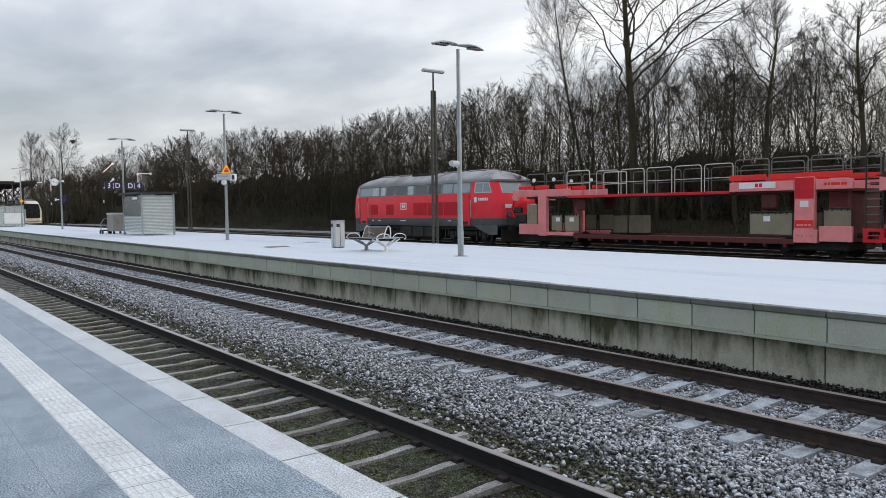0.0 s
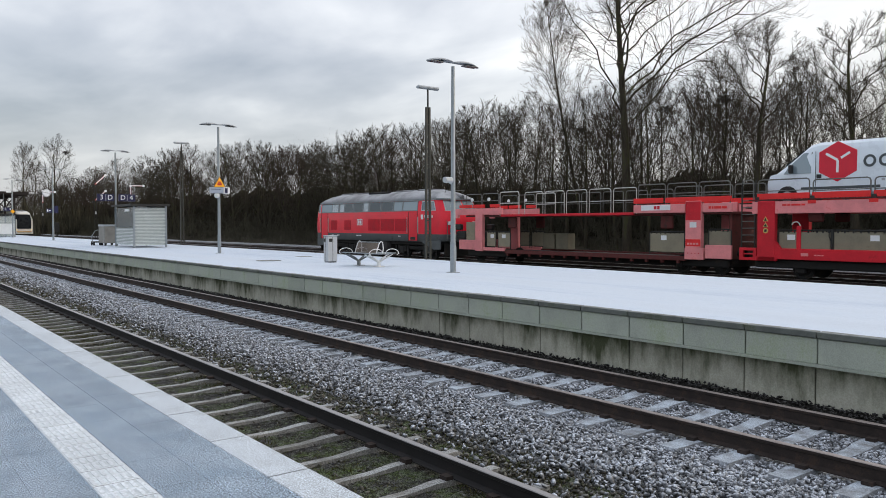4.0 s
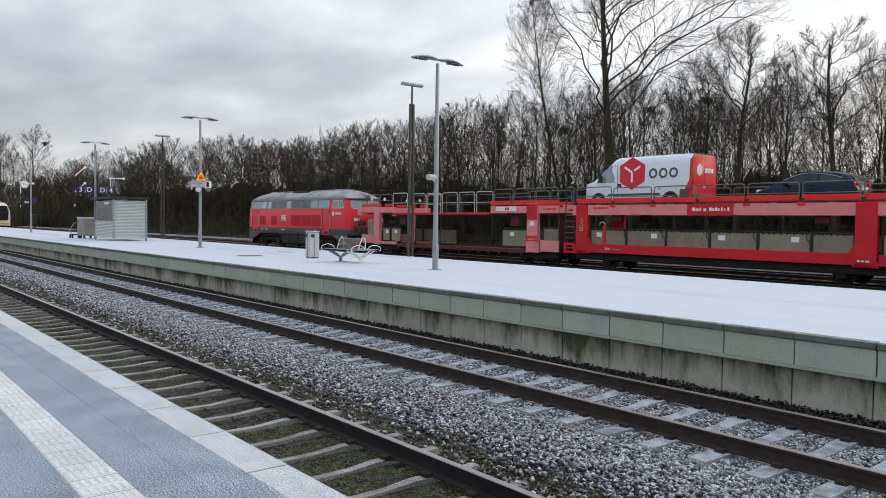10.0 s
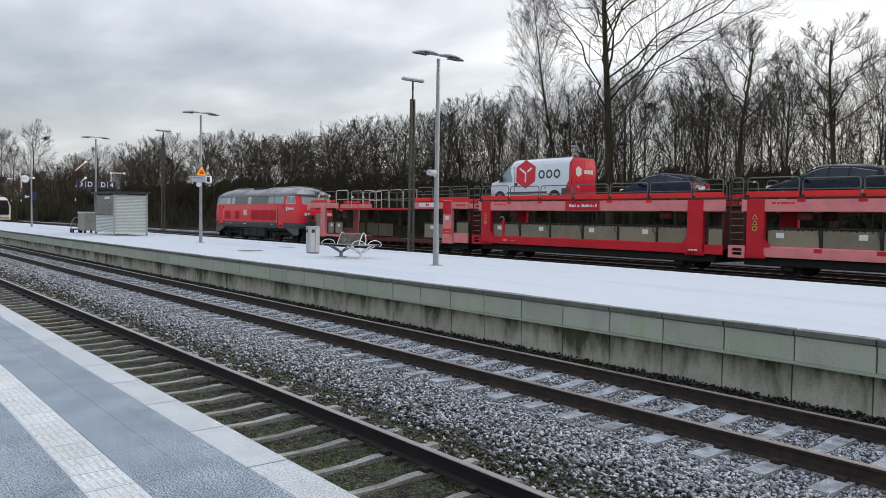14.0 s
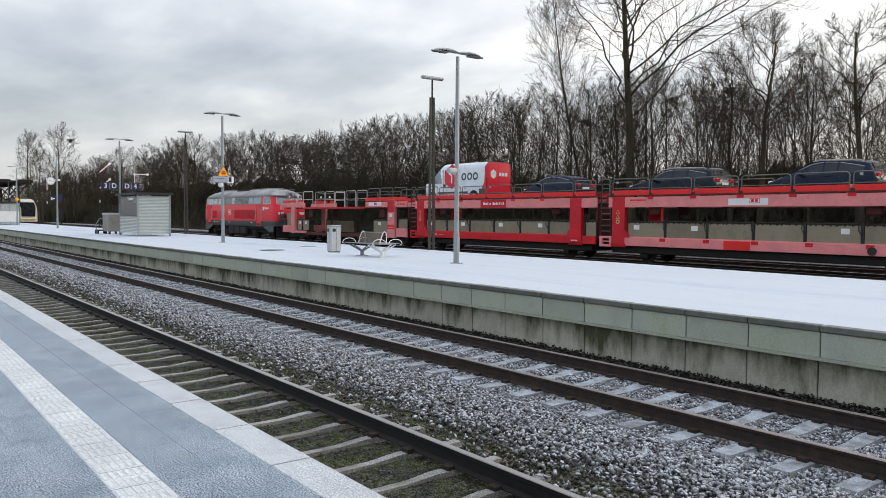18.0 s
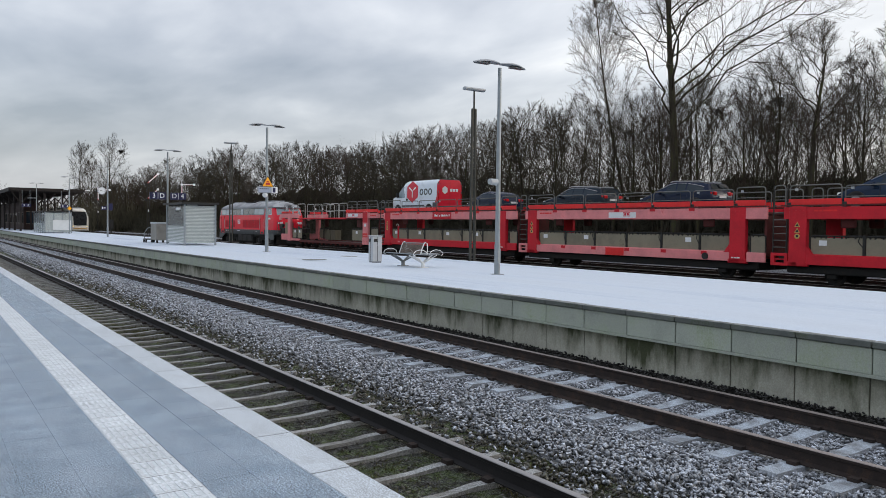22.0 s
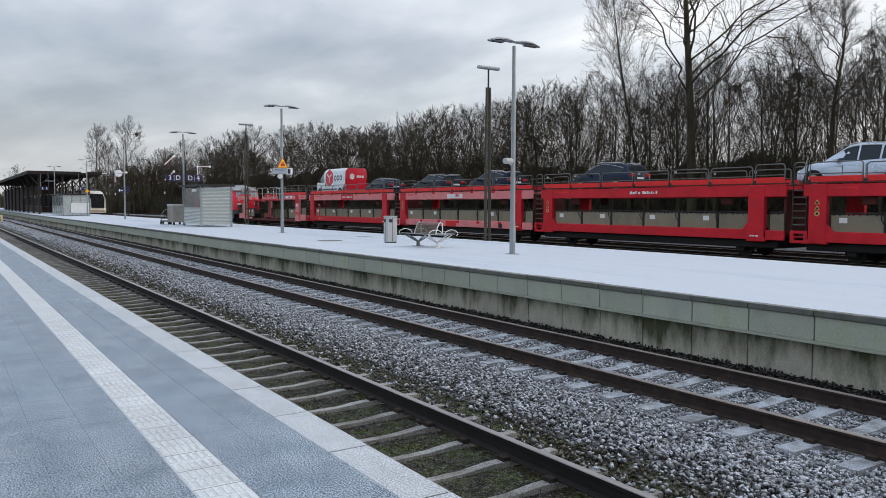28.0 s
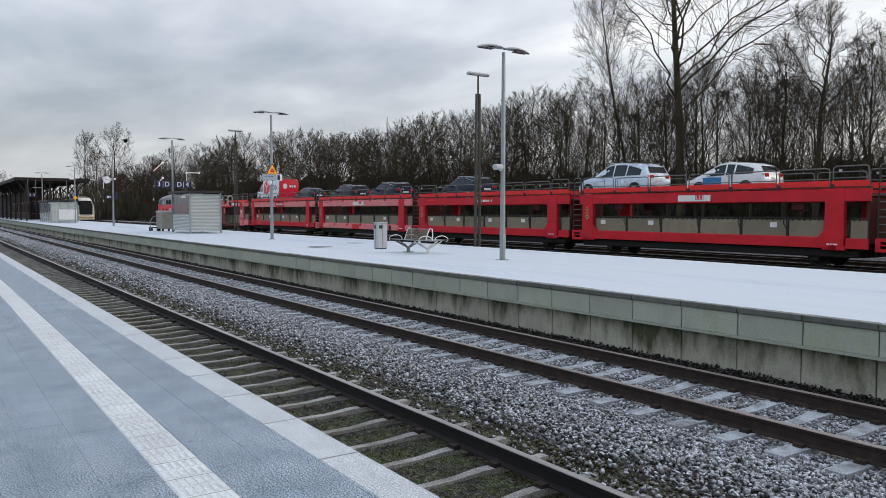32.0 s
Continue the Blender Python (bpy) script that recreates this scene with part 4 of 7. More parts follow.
triangle_sign(lamp_c, -0.09, 3.22, 0.62)
boxes("sign_box", [(-0.52, 0.18, -0.16, -0.06, 2.92, 3.22)], M["sign_back"], lamp_c, "grey-blue train indicator box", bevel=0.015)
boxes("sign_box", [(0.2, 0.5, -0.16, 0.1, 2.92, 3.22)], M["white_plastic"], lamp_c, "pale speaker box", bevel=0.015)
boxes("sign_face", [(-0.49, 0.15, -0.168, -0.162, 2.95, 3.19)], M["sign_pale"], lamp_c, "pale indicator face")
boxes("sign_face", [(0.24, 0.38, -0.168, -0.162, 2.95, 3.19)], M["sign_blue"], lamp_c)
boxes("writing_bar", [(-0.44 + 0.1 * i, -0.38 + 0.1 * i, -0.174, -0.169, 3.10, 3.14) for i in range(5)], M["sign_blue"], lamp_c)
bm = bmesh.new()
bmesh.ops.create_uvsphere(bm, u_segments=12, v_segments=8, radius=0.13, matrix=Matrix.Translation((-0.12, -0.05, 2.82)))
part("dome_camera", bm, M["white_plastic"], lamp_c, "white dome camera", smooth=True)


def section_sign(parent, y, z, left, right, s=0.46):
    """Blue boards either side of a post with track number and section letter."""
    for k, (txt, x0) in enumerate(((left, -1.22), (right, 0.14))):
        b = boxes("section_board", [(x0, x0 + 1.08, y - 0.06, y + 0.06, z - 0.24, z + 0.24)], M["sign_blue"], parent, "blue platform section board", bevel=0.01)
        for j, ch in enumerate(txt):
            words("letter", ch, s, M["sign_white"], b, pose(x0 + 0.27 + 0.54 * j, y - 0.066, z, 90, 0, 0))
        boxes("divider", [(x0 + 0.53, x0 + 0.55, y - 0.072, y - 0.06, z - 0.2, z + 0.2)], M["sign_white"], b)


section_sign(lamp_d, -0.1, 3.22, "3D", "D4")

# station clock and blue sign on the fourth post
bm = bmesh.new()
tube(bm, [(-0.52, -0.12, 4.25), (-0.52, 0.12, 4.25)], 0.34, 28)
clock = part("clock", bm, M["painted_grey"], lamp_e, "round white station clock", smooth=True)
bm = bmesh.new()
tube(bm, [(-0.52, -0.135, 4.25), (-0.52, -0.121, 4.25)], 0.31, 28)
part("clock_face", bm, M["sign_white"], clock)
bm = bmesh.new()
for a, r, w_ in ((radians(285), 0.16, 0.026), (radians(100), 0.25, 0.018)):
    tube(bm, [(-0.52, -0.142, 4.25), (-0.52 + r * math.sin(a), -0.142, 4.25 + r * math.cos(a))], w_, 4)
for k in range(12):
    a = math.pi / 6 * k
    tube(bm, [(-0.52 + 0.24 * math.sin(a), -0.138, 4.25 + 0.24 * math.cos(a)), (-0.52 + 0.29 * math.sin(a), -0.138, 4.25 + 0.29 * math.cos(a))], 0.014, 4)
part("clock_mark", bm, M["sign_black"], clock)
boxes("clock_arm", [(-0.3, 0.0, -0.03, 0.03, 4.22, 4.28)], M["galvanised"], lamp_e)
boxes("platform_board", [(-0.55, -0.08, -0.08, 0.08, 2.5, 2.86), (0.08, 0.42, -0.08, 0.08, 2.46, 3.1)], M["sign_blue"], lamp_e, "blue platform board", bevel=0.01)
boxes("writing_bar", [(-0.5, -0.4, -0.09, -0.082, 2.58, 2.78), (-0.34, -0.2, -0.09, -0.082, 2.64, 2.72)], M["sign_white"], lamp_e)
bm = bmesh.new()
prism(bm, [(-0.24, 2.9), (0, 2.66), (0.24, 2.9), (0, 3.14)], "y", -0.12, -0.08)
part("yellow_board", bm, M["sign_yellow"], lamp_f, "yellow warning board")
boxes("route_board", [(-0.6, -0.1, -0.06, 0.06, 5.0, 5.18)], M["white_plastic"], lamp_f)


def lattice_mast(x, y, h):
    t = thing("lattice_lamp_mast", "old dark lattice steel lamp mast with a flat light", "lamp post", pose(x, y, 0), "lattice masts along the platform edge")
    for s in (-1, 1):
        bm = bmesh.new()
        prism(bm, [(-0.034, -0.05), (0.034, -0.05), (0.034, 0.05), (-0.034, 0.05)], "z", -0.2, h - 0.7)
        for v in bm.verts:
            f = 0.105 - 0.045 * max(0, v.co.z) / h
            v.co.x = v.co.x + s * f
        part("mast_leg", bm, M["mast_steel"], t)
    for i in range(int((h - 0.9) / 0.42)):
        z = 0.3 + 0.42 * i
        f = 0.105 - 0.045 * z / h
        bm = bmesh.new()
        box(bm, -f - 0.03, f + 0.03, -0.055, -0.04, z - 0.02, z + 0.02)
        part("rung", bm, M["mast_steel"], t)
    bm = bmesh.new()
    tube(bm, [(0, 0, h - 1.1), (0, 0, h)], 0.035, 8)
    part("top_pole", bm, M["dark_steel"], t)
    for i in range(6):
        bm = bmesh.new()
        tube(bm, [(0.04, 0, h - 1.0 - 0.16 * i), (0.16, 0, h - 1.0 - 0.16 * i)], 0.012, 5)
        part("climbing_peg", bm, M["dark_steel"], t)
    bm = bmesh.new()
    rings = [[(xx, w_ * math.cos(a), h + 0.06 + th * math.sin(a)) for a in (2 * math.pi * j / 10 for j in range(10))] for xx, w_, th in ((-0.52, 0.06, 0.03), (-0.48, 0.12, 0.07), (0.48, 0.12, 0.07), (0.52, 0.06, 0.03))]
    loft(bm, rings)
    part("light_head", bm, M["painted_grey"], t, "flat grey light head", smooth=True)
    return t


lattice_mast(18.12, 24.43, 6.72)
lattice_mast(18.12, 52.85, 6.95)


def shelter(x0, x1, y0, y1, h, label, bays_y, bays_x, panel=None):
    cx, cy = (x0 + x1) / 2, (y0 + y1) / 2
    t = thing("waiting_shelter", label, "shelter", pose(cx, cy, 0))
    a, b = (x1 - x0) / 2, (y1 - y0) / 2
    boxes("roof", [(-a - 0.2, a + 0.15, -b - 0.2, b + 0.2, h - 0.1, h)], M["roof_felt"], t, "flat dark roof", bevel=0.02)
    boxes("fascia", [(-a - 0.22, a + 0.17, -b - 0.22, -b - 0.2, h - 0.12, h + 0.015), (-a - 0.22, -a - 0.2, -b - 0.2, b + 0.2, h - 0.12, h + 0.015)], M["dark_steel"], t)
    for i in range(bays_y + 1):
        for sx in (-1, 1):
            boxes("post", [(sx * a - 0.05, sx * a + 0.05, -b + 2 * b * i / bays_y - 0.05, -b + 2 * b * i / bays_y + 0.05, 0, h - 0.1)], M["galvanised"], t)
    for i in range(1, bays_x):
        boxes("post", [(-a + 2 * a * i / bays_x - 0.04, -a + 2 * a * i / bays_x + 0.04, -b - 0.04, -b + 0.04, 0, h - 0.1)], M["galvanised"], t)
    for i in range(bays_y):
        p0, p1 = -b + 2 * b * i / bays_y + 0.06, -b + 2 * b * (i + 1) / bays_y - 0.06
        for sx in (-1, 1):
            p = boxes("glass_pane", [(sx * a - 0.006, sx * a + 0.006, p0, p1, 0.15, 1.22)], M["shelter_sheen_glass"], t, "frosted glass wall pane with its reflection in the tint")
            for z in range(11):
                boxes("frost_line", [(sx * a - 0.011, sx * a - 0.007, p0, p1, 0.2 + 0.09 * z, 0.212 + 0.09 * z)], M["frost_band"], p)
            boxes("mesh_pane", [(sx * a - 0.006, sx * a + 0.006, p0, p1, 1.24, h - 0.2)], M["shelter_dark_glass"], t, "clear upper wall pane")
    for i in range(bays_x):
        p0, p1 = -a + 2 * a * i / bays_x + 0.05, -a + 2 * a * (i + 1) / bays_x - 0.05
        p = boxes("glass_pane", [(p0, p1, -b - 0.006, -b + 0.006, 0.15, h - 0.2)], M["shelter_sheen_glass"], t, "frosted glass wall pane with its reflection in the tint")
        for z in range(26):
            boxes("frost_line", [(p0, p1, -b - 0.013, -b - 0.007, 0.2 + 0.088 * z, 0.214 + 0.088 * z)], M["frost_band"], p)
        boxes("glass_pane", [(p0, p1, b - 0.006, b + 0.006, 0.15, h - 0.2)], M["shelter_dark_glass"], t)
    boxes("bench_seat", [(a - 0.55, a - 0.1, -b + 0.4, b - 0.4, 0.42, 0.48)], M["galvanised"], t, bevel=0.02)
    boxes("lamp_strip", [(-a + 0.3, -a + 0.9, -b + 0.4, -b + 0.6, h - 0.18, h - 0.12)], M["white_plastic"], t)
    if panel:
        boxes("timetable_panel", [(panel[0], panel[1], -b - 0.1, -b - 0.04, 0.35, 1.55)], M["white_plastic"], t, "white timetable board", bevel=0.02)
    boxes("notice", [(-a - 0.02, -a - 0.012, -b + 0.9, -b + 1.9, 2.22, 2.36)], M["sign_white"], t, "pale notice on the glass")
    return t


shelter(13.52, 15.42, 47.9, 51.9, 2.65, "glass waiting shelter with steel posts and a flat roof", 1, 1)
shelter(12.2, 15.0, 100.0, 110.0, 2.62, "long far waiting shelter of glass with a white board", 5, 3, (-0.6, 1.35))

# beige container and trolley behind the first shelter
t = thing("grit_container", "beige grit container beside the shelter", "container", pose(13.75, 54.6, 0))
boxes("bin_body", [(-0.45, 0.45, -0.75, 0.75, 0.18, 1.3)], M["wood_grey"], t, bevel=0.03)
boxes("lid", [(-0.48, 0.48, -0.78, 0.78, 1.3, 1.42)], M["painted_grey"], t, bevel=0.03)
boxes("foot", [(sx * 0.35 - 0.06, sx * 0.35 + 0.06, sy * 0.6 - 0.06, sy * 0.6 + 0.06, 0, 0.18) for sx in (-1, 1) for sy in (-1, 1)], M["dark_steel"], t)
t = thing("hand_trolley", "small dark hand trolley with a bent pull bar", "trolley", pose(13.25, 55.6, 0))
bm = bmesh.new()
tube(bm, [(-0.2, 0.3, 0.25), (-0.3, 0.2, 0.6), (-0.1, 0.0, 1.0), (0.1, 0.0, 1.05)], 0.025, 6)
part("pull_bar", bm, M["galvanised"], t, smooth=True)
boxes("platform", [(-0.3, 0.3, -0.4, 0.4, 0.2, 0.28)], M["dark_steel"], t, bevel=0.02)
for sx in (-1, 1):
    for sy in (-1, 1):
        bm = bmesh.new()
        tube(bm, [(sx * 0.26 - 0.04, sy * 0.3, 0.11), (sx * 0.26 + 0.04, sy * 0.3, 0.11)], 0.11, 12)
        part("wheel", bm, M["tyre"], t, smooth=True)

# litter bin
t = thing("litter_bin", "tall brushed steel litter bin with a dark slot", "bin", pose(14.05, 25.0, 0.008))
bm = bmesh.new()
box(bm, -0.20, 0.20, -0.17, 0.17, 0.03, 0.95, bevel=0.02)
part("body", bm, M["bin_steel"], t)
boxes("lid", [(-0.21, 0.21, -0.18, 0.18, 0.955, 1.0)], M["painted_grey"], t, bevel=0.015)
boxes("slot", [(-0.206, -0.198, 0.0, 0.13, 0.76, 0.88), (-0.15, -0.02, -0.176, -0.168, 0.76, 0.88)], M["sign_black"], t, "black slot")
boxes("seam", [(-0.008, 0.008, -0.174, -0.168, 0.05, 0.94), (-0.204, -0.198, -0.008, 0.008, 0.05, 0.94)], M["dark_steel"], t)
boxes("plinth", [(-0.17, 0.17, -0.14, 0.14, -0.01, 0.03)], M["dark_steel"], t)

# double bench: two pedestals, slatted seats on both sides, back rests and hoop arms
t = thing("platform_bench", "steel platform bench with wooden slats and hoop armrests", "bench", pose(13.66, 21.75, 0.008))
for y in (-0.62, 0.62):
    bm = bmesh.new()
    box(bm, -0.16, 0.16, y - 0.14, y + 0.14, 0, 0.025, bevel=0.006)
    tube(bm, [(0, y, 0.02), (0, y, 0.2)], 0.07, 10, 0.055)
    for s in (-1, 1):
        tube(bm, [(0, y, 0.16), (s * 0.2, y - 0.1, 0.28), (s * 0.46, y - 0.12, 0.41)], 0.035, 6, 0.02)
        tube(bm, [(0, y, 0.16), (s * 0.2, y + 0.1, 0.28), (s * 0.46, y + 0.12, 0.41)], 0.035, 6, 0.02)
    part("pedestal", bm, M["pedestal_grey" if y > 0 else "white_plastic"], t, "cast splayed pedestal", smooth=True)
for s in (-1, 1):
    for k in range(7):
        bm = bmesh.new()
        x = s * (0.08 + 0.065 * k)
        box(bm, x - 0.024, x + 0.024, -0.92, 0.92, 0.42 + 0.004 * k, 0.445 + 0.004 * k, bevel=0.005)
        part("seat_slat", bm, M["galvanised"], t)
for k in range(11):
    u = k / 10
    x, z = -0.12 + 0.09 * u + 0.04 * u * u, 0.47 + 0.34 * u
    bm = bmesh.new()
    box(bm, x - 0.012, x + 0.012, -0.66, 0.62, z - 0.0135, z + 0.0135, bevel=0.004)
    part("back_slat", bm, M["board_wood"] if k < 10 else M["galvanised"], t, "brown back slat" if k < 10 else "steel top bar")
for y in (-0.68, 0.64):
    bm = bmesh.new()
    tube(bm, [(-0.13, y, 0.44), (-0.09, y, 0.58), (-0.01, y, 0.78), (0.05, y, 0.84), (0.12, y, 0.80), (0.14, y, 0.62), (0.12, y, 0.44)], 0.018, 8)
    part("back_frame", bm, M["white_plastic"], t, "pale back frame", smooth=True)
for y in (-0.95, 0.95):
    for s in (-1, 1):
        bm = bmesh.new()
        tube(bm, [(s * (0.31 - 0.26 * math.cos(a)), y, 0.45 + 0.15 * math.sin(a)) for a in (math.pi * k / 12 for k in range(13))] + [(s * 0.50, y, 0.41)], 0.012, 8)
        part("arm_hoop", bm, M["white_plastic"], t, "pale hoop armrest", smooth=True)


# ---------------------------------------------------------------- semaphores, railcar and station in the distance
def semaphore(x, y, arms, top):
    t = thing("semaphore_signal", "semaphore signal mast with red and white arms", "railway signal", pose(x, y, RAIL_Z - 0.2))
    for s in (-1, 1):
        bm = bmesh.new()
        box(bm, s * 0.14 - 0.035, s * 0.14 + 0.035, -0.035, 0.035, 0, top)
        part("mast_leg", bm, M["dark_steel"], t)
    boxes("mast_band", [(-0.06, 0.06, -0.05, 0.05, 4.0, 4.4)], M["sign_white"], t, "white mast plate")
    for z, ang in arms:
        bm = bmesh.new()
        d = Vector((math.cos(ang), 0, math.sin(ang)))
        n = Vector((-d.z, 0, d.x)) * 0.085
        o = Vector((0, -0.12, z))
        pts = [o - d * 0.1 + n, o + d * 1.9 + n, o + d * 1.9 - n, o - d * 0.1 - n]
        prism(bm, [(p.x, p.z) for p in pts], "y", -0.14, -0.11)
        a = part("arm", bm, M["semaphore_red"], t, "red signal arm")
        bm = bmesh.new()
        q = [o + d * 0.05 + n * 0.72, o + d * 1.84 + n * 0.72, o + d * 1.84 - n * 0.72, o + d * 0.05 - n * 0.72]
        prism(bm, [(p.x, p.z) for p in q], "y", -0.15, -0.139)
        part("arm_stripe", bm, M["sign_white"], a)
        bm = bmesh.new()
        c = o + d * 1.95
        tube(bm, [(c.x, -0.16, c.z), (c.x, -0.10, c.z)], 0.2, 14)
        part("arm_disc", bm, M["sign_white"], a, "white end disc")
        boxes("signal_lamp", [(-0.5, -0.25, -0.1, 0.1, z - 0.5, z - 0.2)], M["dark_steel"], t)
    return t


semaphore(29.7, 125, ((8.6, radians(44)), (6.2, radians(44))), 9.6)
semaphore(34.8, 125, ((8.5, 0.0), (6.5, radians(90))), 8.8)
semaphore(26.9, 150, ((8.2, 0.0), (6.4, radians(90))), 8.6)
t = thing("trackside_signal", "small dark trackside signal post", "railway signal", pose(22.9, 118, RAIL_Z - 0.2))
boxes("post", [(-0.08, 0.08, -0.08, 0.08, 0, 1.4)], M["dark_steel"], t)
boxes("signal_head", [(-0.3, 0.3, -0.2, 0.2, 1.3, 2.7)], M["sign_black"], t, bevel=0.05)

t = thing("diesel_railcar", "cream diesel railcar with a sloping dark windscreen, standing", "train", pose(20.25, 127.3, RAIL_Z))


def cab_ring(y, z0, z1, w_, top):
    pts = [(-w_ * 0.92, z0), (-w_, z0 + 0.25), (-w_, 2.2), (-w_ * 0.96, 3.0), (-top, z1 - 0.25), (-top * 0.7, z1)]
    return [(x, y, z) for x, z in pts] + [(-x, y, z) for x, z in pts[::-1]]


bm = bmesh.new()
loft(bm, [cab_ring(-0.35, 0.7, 1.7, 1.0, 0.9), cab_ring(0.0, 0.55, 2.3, 1.25, 1.15), cab_ring(0.9, 0.5, 3.9, 1.38, 1.05), cab_ring(1.8, 0.5, 4.2, 1.4, 1.1), cab_ring(42, 0.5, 4.2, 1.4, 1.1)])
body = part("body", bm, M["railcar_cream"], t, "cream body", smooth=True)
bm = bmesh.new()
loft(bm, [[(-0.85, -0.46, 1.62), (0.85, -0.46, 1.62), (0.85, -0.1, 1.62), (-0.85, -0.1, 1.62)], [(-1.1, -0.16, 2.35), (1.1, -0.16, 2.35), (1.1, 0.3, 2.35), (-1.1, 0.3, 2.35)],
          [(-0.92, 0.66, 3.72), (0.92, 0.66, 3.72), (0.92, 1.2, 3.72), (-0.92, 1.2, 3.72)]])
part("windscreen", bm, M["screen_black"], body)
boxes("bumper", [(-0.95, 0.95, -0.48, 0.1, 1.12, 1.22)], M["railcar_yellow"], body, bevel=0.1)
boxes("skirt", [(-1.2, 1.2, -0.4, 41, 0.15, 0.85)], M["underframe"], body, bevel=0.05)
for i in range(12):
    boxes("side_window", [(-1.42, -1.39, 2 + 3.2 * i, 4.6 + 3.2 * i, 2.2, 3.1)], M["car_glass"], body)
for i in range(4):
    boxes("roof_unit", [(-0.8, 0.8, 4 + 9 * i, 8 + 9 * i, 4.15, 4.45)], M["loco_grey"], body, bevel=0.05)
for s in (-1, 1):
    boxes("headlamp", [(s * 0.85 - 0.14, s * 0.85 + 0.14, -0.4, -0.1, 1.2, 1.34)], M["white_plastic"], body)
for s in (-1, 1):
    bm = bmesh.new()
    bmesh.ops.create_uvsphere(bm, u_segments=8, v_segments=6, radius=0.08, matrix=Matrix.Translation((s * 0.95, -0.32, 1.45)))
    part("tail_lamp", bm, M["lamp_warm"], body, "small glowing lamp")

# platform roof and station house
t = thing("platform_roof", "long flat timber platform roof on dark posts", "platform roof", pose(15.2, 121, 0))
boxes("roof", [(-4.8, 4.7, 0, 95, 5.75, 6.0)], M["roof_felt"], t, "dark flat roof")
boxes("fascia", [(-4.85, 4.75, -0.06, 0.0, 5.6, 6.02), (-4.9, -4.82, 0, 95, 5.55, 6.0)], M["timber_dark"], t)
boxes("overhang_light", [(4.75, 5.5, 0.3, 0.5, 5.85, 5.95)], M["white_plastic"], t)
for i in range(9):
    for x in (-3.4, -0.4, 3.0):
        f = boxes("post", [(x - 0.13, x + 0.13, 0.6 + 8 * i - 0.13, 0.6 + 8 * i + 0.13, 0, 5.6)], M["timber_dark"], t)
        bm = bmesh.new()
        s = 1 if x > 0 else -1
        tube(bm, [(x, 0.6 + 8 * i, 3.9), (x - s * 1.6, 0.6 + 8 * i, 5.55)], 0.09, 5)
        tube(bm, [(x, 0.6 + 8 * i, 3.9), (x + s * 1.2, 0.6 + 8 * i, 5.55)], 0.09, 5)
        part("brace", bm, M["timber_dark"], f)
    boxes("rafter", [(-4.6, 4.6, 0.6 + 8 * i - 0.08, 0.6 + 8 * i + 0.08, 5.4, 5.72)], M["timber_dark"], t)
for i, (x, z) in enumerate(((-2.2, 4.7), (1.0, 4.9))):
    boxes("light_tube", [(x, x + 1.2, 5, 5.15, z, z + 0.12)], M["sign_white"], t)
for x, txt in ((-2.8, "3E"), (2.1, "E4")):
    b = boxes("section_board", [(x - 0.55, x + 0.55, -0.35, -0.25, 3.35, 3.8)], M["sign_blue"], t, "blue platform section board")
    for j, ch in enumerate(txt):
        words("letter", ch, 0.46, M["sign_white"], b, pose(x - 0.27 + 0.54 * j, -0.356, 3.57, 90, 0, 0))
    boxes("hanger", [(x - 0.5, x - 0.46, -0.32, -0.28, 3.8, 5.7), (x + 0.46, x + 0.5, -0.32, -0.28, 3.8, 5.7)], M["galvanised"], b)
t = thing("station_house", "dark brick platform building under the roof", "building", pose(13.6, 134, 0))
boxes("wall", [(0.4, 2.2, 6, 95, 0, 4.6)], M["brick_dark"], t, "dark red brick wall")
for i in range(1, 8):
    w_ = boxes("window", [(0.34, 0.4, 2 + 4.6 * i, 3.6 + 4.6 * i, 1.1, 2.7)], M["car_glass"], t)
    boxes("window_frame", [(0.32, 0.34, 1.92 + 4.6 * i, 3.68 + 4.6 * i, 2.7, 2.8), (0.32, 0.34, 1.92 + 4.6 * i, 3.68 + 4.6 * i, 1.0, 1.1)], M["board_wood"], w_)
w_ = boxes("window", [(0.8, 1.8, 5.96, 6.0, 1.0, 2.9)], M["car_glass"], t)
boxes("window_frame", [(0.74, 1.86, 5.94, 5.96, 2.9, 3.0), (0.74, 1.86, 5.94, 5.96, 0.92, 1.0)], M["board_wood"], w_)

# low yellow board beside the track
t = thing("track_marker_board", "low pale yellow marker board between the tracks", "sign", pose(6.2, 110, RAIL_Z - 0.22))
boxes("post", [(-0.04, 0.04, -0.04, 0.04, -0.05, 0.4)], M["galvanised"], t)
boxes("board", [(-0.42, 0.42, -0.05, -0.02, 0.18, 1.0)], M["marker_yellow"], t, bevel=0.008)
boxes("figure_bar", [(-0.34, -0.26, -0.058, -0.05, 0.62, 0.92)], M["sign_black"], t)
boxes("figure_bar", [(-0.12, 0.12, -0.058, -0.05, 0.62, 0.92)], M["sign_black"], t)
boxes("figure_bar", [(-0.08, 0.14, -0.058, -0.05, 0.22, 0.52)], M["sign_black"], t)

# ---------------------------------------------------------------- the car train
TRAIN = []          # (thing, place along the track at the start, height)
BASE = RAIL_Z - 0.349          # the running gear stands 0.3 units above the wagons' origin
S, SY = 1.16, 1.203          # metres to a unit of the wagons' drawings, upwards and along


def rolling(ob, y, z=BASE, size=(1.0, SY, S)):
    """Puts a vehicle y metres down the line and remembers it for the journey."""
    ob.matrix_basis = pose(TX0 + SLANT * y, y, z, 0, 0, TURN)
    ob.scale = size
    TRAIN.append((ob, y, z))
    return ob


